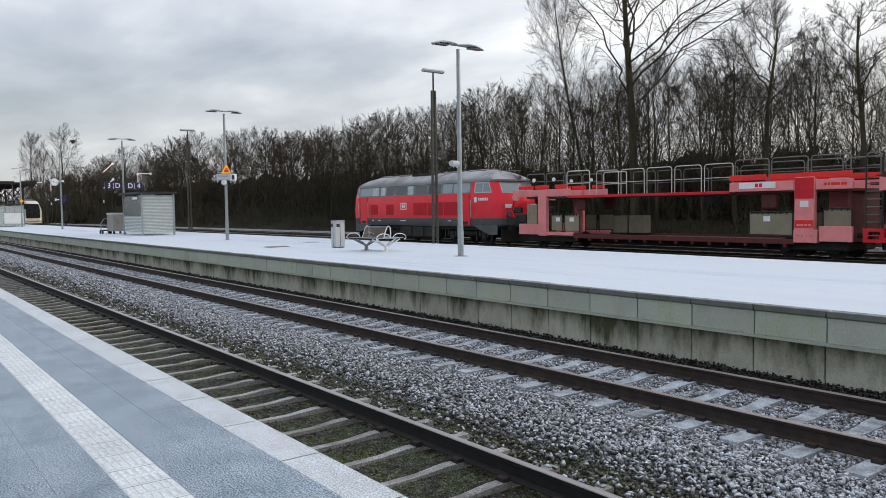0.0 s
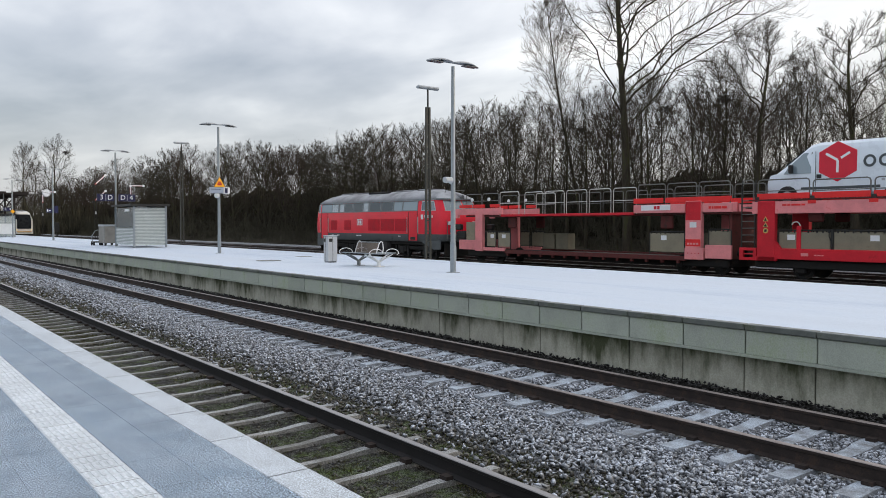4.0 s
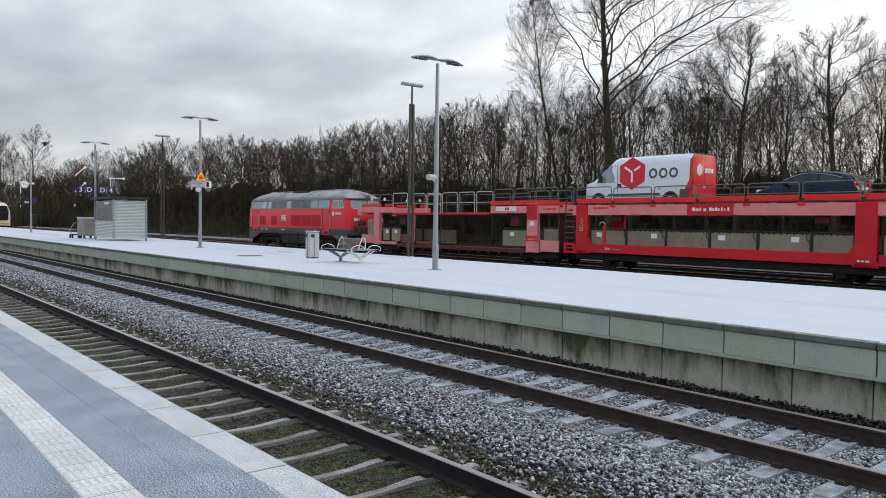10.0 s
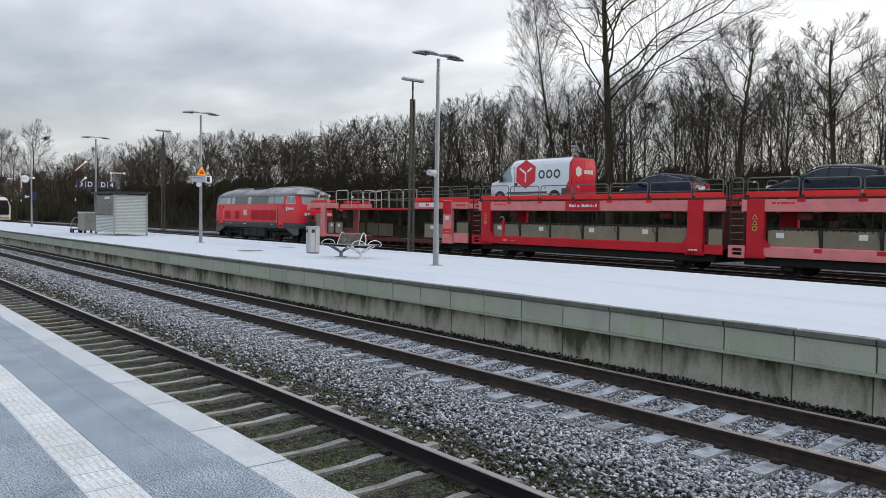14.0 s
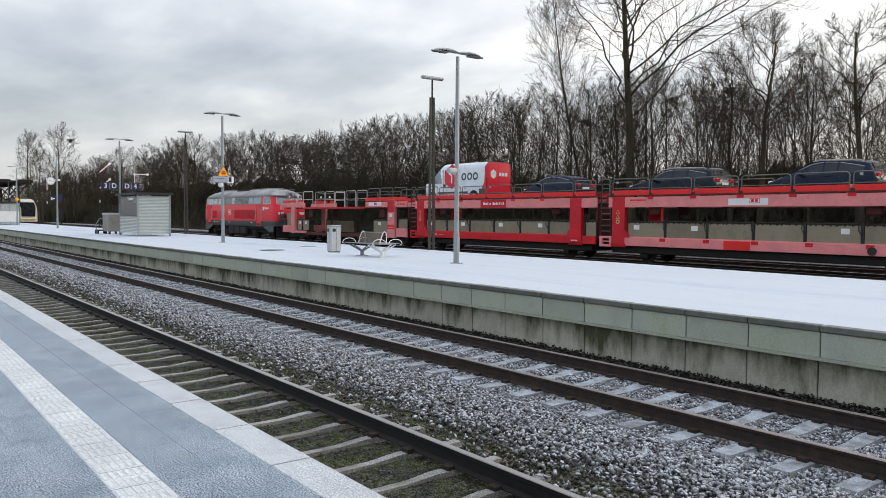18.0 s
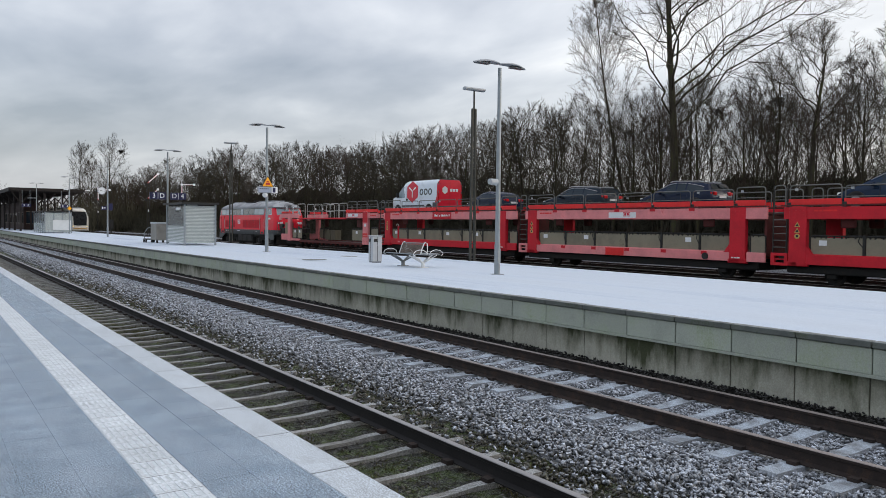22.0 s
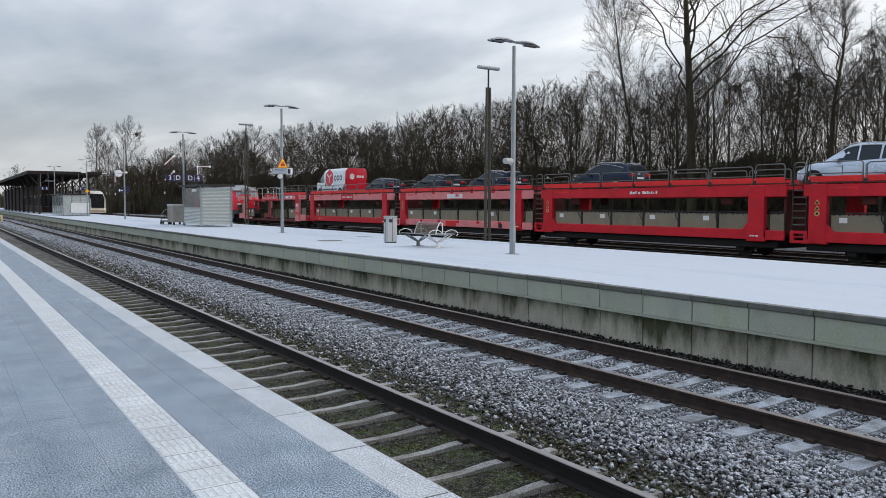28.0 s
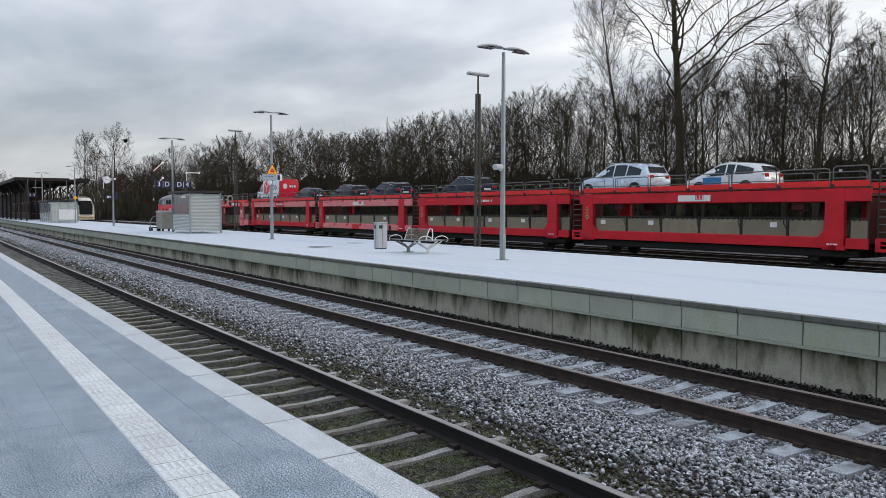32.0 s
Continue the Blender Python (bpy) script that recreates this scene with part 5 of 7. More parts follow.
def wheel_mesh(r, w, seg=20):
    bm = bmesh.new()
    prof = [(0.06, -w / 2), (r * 0.8, -w / 2), (r, -w / 2 + 0.01), (r, w / 2 - 0.01), (r * 0.8, w / 2), (r * 0.72, w / 2 - 0.04), (0.12, w / 2 - 0.03), (0.06, w / 2)]
    rings = [[(x, rr * math.cos(a), rr * math.sin(a)) for a in (2 * math.pi * k / seg for k in range(seg))] for rr, x in prof]
    loft(bm, rings)
    return bm


RAIL_WHEEL = mesh_of("wheel", wheel_mesh(0.36, 0.13), M["underframe"], True)


def axle(parent, y, r=0.66):
    bm = bmesh.new()
    tube(bm, [(-0.95, 0, 0), (0.95, 0, 0)], 0.08, 8)
    a = part("axle", bm, M["underframe"], parent, at=pose(0, y, r))
    for s in (-1, 1):
        piece("wheel", RAIL_WHEEL, a, pose(0.76 * s, 0, 0, 0, 0, 0 if s > 0 else 180))
    for s in (-1, 1):
        boxes("axle_box", [(s * 1.02 - 0.1, s * 1.02 + 0.1, -0.16, 0.16, -0.14, 0.14)], M["underframe"], a, bevel=0.03)
        boxes("leaf_spring", [(s * 1.02 - 0.05, s * 1.02 + 0.05, -0.55 + 0.1 * i, 0.55 - 0.1 * i, 0.10 + 0.02 * i, 0.12 + 0.02 * i) for i in range(4)], M["underframe"], a, kind="stuff")


def buffers(parent, y, d):
    for s in (-1, 1):
        bm = bmesh.new()
        tube(bm, [(s * 0.875, y, 1.12), (s * 0.875, y + d * 0.32, 1.12)], 0.09, 10)
        tube(bm, [(s * 0.875, y + d * 0.32, 1.12), (s * 0.875, y + d * 0.36, 1.12)], 0.22, 14)
        part("buffer", bm, M["underframe"], parent)


def hoop(parent, x, u0, u1, z0, z1, material, mid=True, r=0.022):
    bm = bmesh.new()
    c = 0.1
    tube(bm, [(x, -u0, z0), (x, -u0, z1 - c), (x, -u0 - c * 0.3, z1 - c * 0.3), (x, -u0 - c, z1), (x, -u1 + c, z1), (x, -u1 + c * 0.3, z1 - c * 0.3), (x, -u1, z1 - c), (x, -u1, z0)], r, 6)
    if mid:
        tube(bm, [(x, -u0, z0 + (z1 - z0) * 0.52), (x, -u1, z0 + (z1 - z0) * 0.52)], r * 0.8, 5)
    return part("guard_rail", bm, material, parent, smooth=True)


def patch(parent, u0, u1, z0, z1, material, name="paint_patch", label="", x=-1.505, t=0.004):
    return boxes(name, [(x - t, x + 0.002, -u1, -u0, z0, z1)], material, parent, label)


def bars(parent, name, x, u0, z0, widths, h, material, gap=0.03, label=""):
    """Unreadable lettering as plain bars on the side that faces the platform."""
    u = u0
    sp = []
    for w in widths:
        sp.append((x - 0.004, x + 0.002, -u - w, -u, z0, z0 + h))
        u += w + gap
    return boxes(name, sp, material, parent, label)


def warning_triangle(parent, y, z, size, material):
    bm = bmesh.new()
    prism(bm, [(y - size / 2, z), (y + size / 2, z), (y, z + size * 0.87)], "x", -1.545, -1.528)
    part("warning_sign", bm, M["sign_amber"], parent, "amber warning triangle")
    bm = bmesh.new()
    prism(bm, [(y - size * 0.3, z + size * 0.1), (y + size * 0.3, z + size * 0.1), (y, z + size * 0.64)], "x", -1.55, -1.544)
    part("warning_symbol", bm, material, parent)


def fence_panel(parent, x, u0, u1, placards, rng, z0=1.31, z1=1.98):
    p = boxes("side_panel", [(x - 0.012, x + 0.012, -u1 + 0.06, -u0 - 0.06, z0 + 0.02, z1 - 0.06)], M["panel_beige"], parent, "beige side panel")
    bm = bmesh.new()
    tube(bm, [(x, -u0 - 0.03, z0 - 0.1), (x, -u0 - 0.03, z1 - 0.06), (x, -u0 - 0.1, z1), (x, -u1 + 0.1, z1), (x, -u1 + 0.03, z1 - 0.06), (x, -u1 + 0.03, z0 - 0.1)], 0.024, 6)
    part("panel_frame", bm, M["dark_steel"], p, smooth=True)
    bm = bmesh.new()
    n = int((u1 - u0) / 0.22)
    for i in range(n):
        u = u0 + 0.15 + i * 0.22 + rng.uniform(-0.05, 0.05)
        if u < u1 - 0.12:
            box(bm, x - 0.02, x + 0.02, -u - 0.025, -u + 0.025, z1 - 0.09, z1 - 0.02 + rng.uniform(0, 0.03))
    part("hook_rail", bm, M["dark_steel"], p, kind="stuff")
    if placards:
        boxes("notice", [(x - 0.02, x - 0.01, -u0 - 0.35 - placards * 0.9 - 0.13, -u0 - 0.35 - placards * 0.9 + 0.13, z1 - 0.33, z1 - 0.15)], M["sign_white"], p, "white notice")


def side_ladder(parent, u0, u1, material):
    bm = bmesh.new()
    for u in (u0, u1):
        tube(bm, [(-1.47, -u, 1.2), (-1.47, -u, 3.45), (-1.40, -u, 3.72)], 0.025, 6)
    part("ladder_rail", bm, M["dark_steel"], parent)
    for i in range(8):
        bm = bmesh.new()
        tube(bm, [(-1.47, -u0, 1.32 + 0.24 * i), (-1.47, -u1, 1.32 + 0.24 * i)], 0.018, 6)
        part("ladder_rung", bm, M["tube_grey"], parent)


def unit(kind, low, top, pillar, seed, name_panel):
    """One double-deck unit, its front (towards the locomotive) at y = 0, its track's rail top at z = 0."""
    rng = random.Random(seed)
    w = thing("car_carrier_wagon", kind, "wagon")
    L = 12.93
    # lower sills and decks
    for s in (-1, 1):
        x0, x1 = sorted((s * 1.5, s * 1.38))
        boxes("lower_sill", [(x0, x1, -11.5, -1.31, 0.99, 1.33), (min(s * 1.46, s * 1.30), max(s * 1.46, s * 1.30), -11.5, -1.31, 1.33, 1.36)], low, w, bevel=0.012)
        boxes("upper_beam", [(x0, x1, -L, -0.5, 2.54, 2.96)], top, w, bevel=0.012)
        boxes("upper_beam_lip", [(min(s * 1.52, s * 1.3), max(s * 1.52, s * 1.3), -L, -0.4, 2.985, 3.03)], M["wagon_dark"], w)
        for a, b in ((0.70, 1.31), (11.5, 12.13)):
            p = boxes("pillar", [(min(s * 1.53, s * 1.30), max(s * 1.53, s * 1.30), -b, -a, 0.92, 2.97), (min(s * 1.53, s * 1.34), max(s * 1.53, s * 1.34), -b - 0.05, -a + 0.05, 0.92, 1.08)], pillar, w, bevel=0.02)
            bm = bmesh.new()
            for i in range(4):
                for z in (2.70, 2.84):
                    bmesh.ops.create_icosphere(bm, subdivisions=1, radius=0.022, matrix=Matrix.Translation((s * 1.53, -a - 0.1 - 0.14 * i, z)))
            part("rivet", bm, pillar, p)
        for y, d in ((-1.31, -1), (-11.5, 1)):
            bm = bmesh.new()
            prism(bm, [(y, 1.32), (y + d * 0.22, 1.32), (y, 1.62)], "x", s * 1.36, s * 1.52)
            part("gusset", bm, pillar, w)
        boxes("end_sill", [(x0, x1, -12.88, -12.18, 0.99, 1.34)], low, w, bevel=0.012)
        for a, b in ((0.05, 0.66),):
            boxes("step_box", [(x0, x1, -b, -a, 0.92, 1.02), (x0, x1, -b, -a, 1.26, 1.36), (x0, x1, -a - 0.14, -a, 1.0, 1.28), (x0, x1, -b, -b + 0.12, 1.0, 1.28),
                                   (x0 + 0.02, x1 - 0.02, -b, -a, 1.12, 1.16)], low, w, bevel=0.008)
    boxes("lower_deck", [(-1.38, 1.38, -12.7, -0.3, 1.16, 1.26)], M["wagon_floor"], w)
    boxes("upper_deck", [(-1.36, 1.36, -12.88, -0.2, 2.72, 2.80)], M["wagon_dark"], w, "dark steel upper deck")
    for i in range(11):
        boxes("cross_member", [(-1.36, 1.36, -1.2 - 1.04 * i - 0.05, -1.2 - 1.04 * i + 0.05, 2.60, 2.72)], M["wagon_dark"], w)
    for sx in (-1, 1):
        for y in (2.5, 10.4):
            boxes("deck_brace", [(sx * 1.1 - 0.06, sx * 1.1 + 0.06, -y - 0.25, -y + 0.25, 2.25, 2.72)], M["wagon_dark"], w, bevel=0.05)
    boxes("centre_sill", [(-0.35, 0.35, -12.7, -0.3, 0.70, 1.08)], M["underframe"], w)
    # bright kick strip along the upper deck in lengths, with a guard hoop over each
    n = 7
    for s in (-1, 1):
        for i in range(n):
            u0, u1 = 0.66 + i * 1.84, 0.66 + i * 1.84 + 1.76
            boxes("kick_strip", [(min(s * 1.49, s * 1.45), max(s * 1.49, s * 1.45), -min(u1, 12.85), -u0, 3.034, 3.23)], M["wagon_bright"], w, bevel=0.008)
            h = hoop(w, s * 1.43, u0 + 0.02, min(u1, 12.85) - 0.02, 2.9, 3.64 if i not in (0, n - 1) else 3.70, M["tube_grey"])
            boxes("clamp", [(s * 1.46 - 0.04, s * 1.46 + 0.04, -u0 - 0.09, -u0 + 0.05, 2.94, 3.12)], M["dark_steel"], h, bevel=0.01)
            if rng.random() < 0.3:
                boxes("reflector", [(s * 1.46 - 0.02, s * 1.46 + 0.02, -u0 - 0.30, -u0 - 0.21, 3.52, 3.60)], M["painted_grey"], h, "pale square lamp")
        hoop(w, s * 1.43, 0.12, 0.52, 2.9, 3.72, M["tube_grey"])
    # mesh side panels on the lower deck
    u = 1.34
    for i in range(6):
        wd = min(1.765, 11.47 - u)
        fence_panel(w, -1.34, u, u + wd, (1 if i in (1, 4) else 0.12 if i in (0, 3) else 0) * (1 if rng.random() < 0.9 else 0), rng)
        fence_panel(w, 1.34, u, u + wd, 0, rng)
        if i:
            boxes("latch_post", [(-1.385, -1.33, -u - 0.045, -u + 0.045, 1.28, 2.02)], M["dark_steel"], w, "dark latch post", bevel=0.01)
            bm = bmesh.new()
            k = rng.uniform(0.05, 0.14)
            tube(bm, [(-1.39, -u + k, 1.98), (-1.40, -u + k * 1.3, 1.80), (-1.40, -u + 0.02, 1.62), (-1.39, -u - k * 0.5, 1.34)], 0.016, 5)
            part("cable", bm, M["trim_black"], w, smooth=True)
        u += 1.765
    fence_panel(w, -1.30, 12.2, 12.84, 0, rng)
    fence_panel(w, 1.30, 12.2, 12.84, 0, rng)
    side_ladder(w, 0.12, 0.60, M["dark_steel"])
    for z in (2.28, 2.08):
        warning_triangle(w, -1.0, z, 0.19, M["sign_black"])
    bm = bmesh.new()
    tube(bm, [(-1.54, -1.0, 1.96), (-1.528, -1.0, 1.96)], 0.09, 16)
    d = part("warning_disc", bm, M["sign_amber"], w, "amber round warning sign")
    boxes("warning_symbol", [(-1.545, -1.539, -1.04, -0.96, 1.92, 2.0)], M["sign_black"], d)
    bars(w, "small_writing", -1.505, 1.55, 2.80, (0.14, 0.1, 0.3, 0.12), 0.06, M["wagon_bright"])
    if seed == 2:
        boxes("data_plate", [(-1.506, -1.498, -2.42, -2.18, 1.12, 1.22)], M["wagon_pink"], w, "small pale data panel")
        bars(w, "small_writing", -1.505, 2.6, 1.14, (0.08, 0.1, 0.06), 0.035, M["wagon_pink"])
    bars(w, "small_writing", -1.535, 11.6, 1.1, (0.08, 0.08, 0.12), 0.05, M["sign_white"])
    if seed == 2:
        post = boxes("hose_post", [(-1.40, -1.28, -2.12, -1.98, 1.3, 2.12)], pillar, w, bevel=0.02)
        bm = bmesh.new()
        tube(bm, [(-1.36, -1.95 + 0.14 * math.cos(a), 2.12 + 0.14 * math.sin(a)) for a in (math.pi * (0.1 + 1.0 * k / 8) for k in range(9))], 0.02, 6)
        part("hose", bm, M["tube_light"], post, "pale looped hose", smooth=True)
    # end bulkhead, couplings and running gear
    boxes("bulkhead", [(-1.2, 1.2, -12.8, -12.7, 1.2, 2.7)], M["wagon_dark"], w)
    for y in (-2.0, -11.0):
        axle(w, y)
    # underframe box, widened as solid darkness under the wagon that hides the wheels
    boxes("underframe", [(-1.22, 1.22, -12.5, -0.5, 0.68, 0.98)], M["underframe"], w, bevel=0.04)
    boxes("coupler", [(-0.12, 0.12, -13.02, -12.7, 0.9, 1.08)], M["underframe"], w)
    bm = bmesh.new()
    for s in (-0.5, 0.5):
        tube(bm, [(s, -12.72, 1.3), (s * 0.8, -12.80, 0.95), (s * 0.7, -12.92, 1.0), (s, -13.0, 1.3)], 0.03, 6)
    part("brake_hose", bm, M["trim_black"], w, smooth=True)
    if name_panel == "name":
        patch(w, 5.8, 7.57, 2.56, 2.95, M["wagon_red"], "name_panel", "red panel with white lettering")
        for i, wd in enumerate((0.16, 0.14, 0.07, 0.12)):
            boxes("letter_bar", [(-1.515, -1.508, -6.0 - 0.15 * i - wd * 0.8, -6.0 - 0.15 * i, 2.70, 2.82 - 0.03 * (i % 2))], M["sign_white"], w)
        for i, wd in enumerate((0.17, 0.13, 0.13, 0.08, 0.08, 0.06, 0.11)):
            boxes("letter_bar", [(-1.515, -1.508, -6.66 - 0.115 * i - wd * 0.7, -6.66 - 0.115 * i, 2.70, 2.82 - 0.03 * (i % 2))], M["sign_white"], w)
    elif name_panel == "mark":
        patch(w, 5.75, 7.2, 2.60, 2.84, M["sign_white"], "mark_panel", "white panel with a red railway mark")
        boxes("mark_frame", [(-1.514, -1.508, -6.9, -6.54, 2.665, 2.685), (-1.514, -1.508, -6.9, -6.54, 2.82, 2.84), (-1.514, -1.508, -6.56, -6.54, 2.665, 2.84), (-1.514, -1.508, -6.9, -6.88, 2.665, 2.84)], M["van_red"], w)
        boxes("letter_bar", [(-1.514, -1.508, -6.70, -6.60, 2.70, 2.81), (-1.514, -1.508, -6.84, -6.74, 2.70, 2.81)], M["van_red"], w)
    return w


def locomotive():
    w = thing("diesel_locomotive", "red and grey four-axle diesel locomotive with a rounded roof", "locomotive")
    C = 0.5

    # plan outline at one height: half length at the corners, how far the split front stands out, half width
    def ring(z, lc, v, wd):
        quarter = [(wd, lc - C), (wd - 0.06 * C, lc - 0.62 * C), (wd - 0.22 * C, lc - 0.30 * C), (wd - 0.5 * C, lc - 0.08 * C)]
        tip = [(0.0, lc + v)]
        up = quarter + tip + [(-x, y) for x, y in quarter[::-1]]
        return [(x, y, z) for x, y in up] + [(-x, -y, z) for x, y in up]

    bm = bmesh.new()
    loft(bm, [ring(1.24, 7.25, 0.22, 1.47), ring(1.32, 7.33, 0.24, 1.51), ring(1.66, 7.40, 0.26, 1.515)])
    skirt = part("skirt", bm, M["loco_skirt"], w, "dark grey skirt", smooth=True)
    for s in (-1, 1):
        bm = bmesh.new()
        prism(bm, [(-7.1, 1.34), (-7.1, 0.86), (-6.5, 0.84), (-5.95, 1.0), (-5.4, 1.2), (-5.2, 1.34)], "x", s * 1.44, s * 1.505)
        part("apron", bm, M["loco_skirt"], skirt)
        bm = bmesh.new()
        prism(bm, [(7.1, 1.34), (7.1, 0.86), (6.5, 0.84), (5.95, 1.0), (5.4, 1.2), (5.2, 1.34)], "x", s * 1.44, s * 1.505)
        part("apron", bm, M["loco_skirt"], skirt)
    LEVELS = [(1.66, 7.40, 0.26, 1.518), (2.2, 7.43, 0.28, 1.518), (2.90, 7.33, 0.28, 1.518), (3.50, 6.98, 0.26, 1.43)]
    bm = bmesh.new()
    loft(bm, [ring(*v) for v in LEVELS])
    body = part("body", bm, M["loco_red"], w, "traffic red body side", smooth=True)
    bm = bmesh.new()
    loft(bm, [ring(3.49, 7.10, 0.34, 1.455), ring(3.57, 7.08, 0.34, 1.44), ring(3.74, 6.75, 0.34, 1.27), ring(3.92, 6.3, 0.3, 0.98), ring(4.04, 5.8, 0.2, 0.62), ring(4.09, 5.4, 0.1, 0.51)])
    roof = part("roof", bm, M["loco_roof"], w, "dirty grey rounded roof", smooth=True)
    boxes("rain_gutter", [(s * 1.46 - 0.02, s * 1.46 + 0.02, -6.6, 6.6, 3.49, 3.53) for s in (-1, 1)], M["galvanised"], roof)
    for y0, y1 in ((-5.2, -3.7), (-3.3, -1.4), (1.9, 3.2), (3.7, 5.2)):
        boxes("roof_hatch", [(-0.55, 0.55, y0, y1, 4.02, 4.15)], M["loco_roof"], roof, "grey raised roof hatch", bevel=0.04)
    boxes("roof_opening", [(-0.75, 0.5, -0.9, 1.5, 4.0, 4.12)], M["underframe"], roof, "sooty black roof opening", bevel=0.03)
    for y in (0.2, 0.9):
        bm = bmesh.new()
        tube(bm, [(0.1, y, 4.05), (0.1, y, 4.30)], 0.16, 10, 0.13)
        part("exhaust", bm, M["underframe"], roof)
    bm = bmesh.new()
    tube(bm, [(0.3, 4.4, 4.1), (0.3, 4.4, 4.24), (0.3, 4.8, 4.26)], 0.05, 8)
    part("horn", bm, M["dark_steel"], roof)
    bm = bmesh.new()
    tube(bm, [(-0.7, -6.6, 3.9), (-0.75, -6.75, 4.02), (0.75, -6.75, 4.02), (0.7, -6.6, 3.9)], 0.018, 5)
    part("roof_rail", bm, M["tube_grey"], roof)
    # window band and side details
    for s in (-1, 1):
        slope = lambda z: s * (1.524 - max(0.0, z - 2.9) * 0.1467)

        def plate(name, y0, y1, z0, z1, material, parent=body, off=0.0, deep=0.02, label="", cut=0.0):
            """A thin plate that lies on the body side; cut slants its rear edge."""
            bm = bmesh.new()
            A = [bm.verts.new((slope(z) + s * off, y, z)) for y, z in ((y0, z0), (y1, z0), (y1, z1), (y0 + cut, z1))]
            B = [bm.verts.new((slope(z) - s * deep, y, z)) for y, z in ((y0, z0), (y1, z0), (y1, z1), (y0 + cut, z1))]
            fs = [bm.faces.new(A), bm.faces.new(B[::-1])] + [bm.faces.new((A[i], A[(i + 1) % 4], B[(i + 1) % 4], B[i])) for i in range(4)]
            bmesh.ops.recalc_face_normals(bm, faces=fs)
            return part(name, bm, material, parent, label)

        plate("window_band", -4.95, 6.5, 2.92, 3.485, M["loco_grey"], off=0.002, label="grey window band")
        for y0, y1, m in ((5.05, 6.4, "loco_glass"), (4.22, 4.98, "loco_pane_white"), (3.46, 3.98, "loco_pane_white"), (2.42, 3.32, "loco_pane_dark"), (1.1, 2.26, "loco_pane_dark"), (0.46, 1.0, "loco_pane_white"),
                          (-0.96, 0.24, "loco_pane_dark"), (-2.34, -1.18, "loco_pane_dark"), (-3.32, -2.5, "loco_glass"), (-4.86, -3.48, "loco_glass")):
            p = plate("window", y0, y1, 2.97, 3.44, M[m], off=0.008)
            plate("window_frame", y0 - 0.04, y0, 2.95, 3.46, M["galvanised"], p, off=0.014)
        # cab windows: two panes in a pale frame
        c = plate("cab_window_frame", -6.72, -5.30, 2.92, 3.45, M["loco_pane_white"], off=0.006, label="pale cab window frame", cut=0.26)
        plate("cab_window", -5.96, -5.36, 2.97, 3.40, M["loco_cab_glass"], c, off=0.012)
        plate("cab_window", -6.64, -6.02, 2.97, 3.40, M["loco_cab_glass"], c, off=0.012, cut=0.22)
        c = plate("cab_window_frame", 6.62, 6.85, 2.92, 3.45, M["loco_pane_white"], off=0.006)
        plate("cab_window", 6.66, 6.82, 2.97, 3.40, M["loco_cab_glass"], c, off=0.012)
        for y0, y1 in ((5.58, 6.50), (-4.92, -4.02)):
            d = plate("side_door", y0, y1, 1.30, 2.91, M["loco_red"], off=0.0)
            boxes("door_seam", [(s * 1.524 - 0.006, s * 1.524 + 0.006, y - 0.022, y + 0.022, 1.28, 2.9) for y in (y0, y1)], M["wagon_dark"], d)
            for y in (y0 - 0.1, y1 + 0.1):
                boxes("hand_rail", [(s * 1.56 - 0.015, s * 1.56 + 0.015, y - 0.015, y + 0.015, 1.7, 2.6)], M["tube_light"], d)
            boxes("door_step", [(s * 1.5 - 0.04, s * 1.5 + 0.05, y0 + 0.2, y1 - 0.2, 1.34, 1.50)], M["sign_black"], d)
        for y0, y1, z0, z1 in ((4.35, 5.2, 1.85, 2.45), (2.56, 3.38, 1.85, 2.45), (-0.92, 0.42, 1.82, 2.5), (-2.5, -1.02, 1.82, 2.5), (-3.88, -2.58, 1.82, 2.5)):
            g = plate("vent_grille", y0, y1, z0, z1, M["loco_vent"], off=0.004, label="dull red louvred grille")
            for i in range(6):
                plate("louvre", y0 + 0.04, y1 - 0.04, z0 + 0.05 + i * (z1 - z0 - 0.08) / 6, z0 + 0.10 + i * (z1 - z0 - 0.08) / 6, M["loco_vent"], g, off=0.014)
    boxes("mark_panel", [(-1.534, -1.526, 1.12, 1.76, 2.14, 2.52)], M["sign_white"], body, "white railway mark")
    boxes("mark_inner", [(-1.538, -1.533, 1.19, 1.69, 2.19, 2.47)], M["van_red"], body)
    boxes("letter_bar", [(-1.542, -1.537, 1.46, 1.62, 2.23, 2.43), (-1.542, -1.537, 1.26, 1.42, 2.23, 2.43)], M["sign_white"], body)
    boxes("letter_bar", [(-1.534, -1.526, -5.62 - 0.14 * i - 0.1, -5.62 - 0.14 * i, 2.54, 2.68) for i in range(6)], M["sign_white"], body)
    boxes("letter_bar", [(-1.534, -1.526, -5.5, -5.28, 2.46, 2.72)], M["sign_white"], body, "white slanted mark")
    boxes("small_writing", [(-1.532, -1.515, y - 0.09 * i, y + 0.06 - 0.09 * i, 1.50, 1.55) for y, n in ((5.0, 3), (4.3, 4), (1.8, 7), (-3.0, 3)) for i in range(n)], M["sign_white"], w)
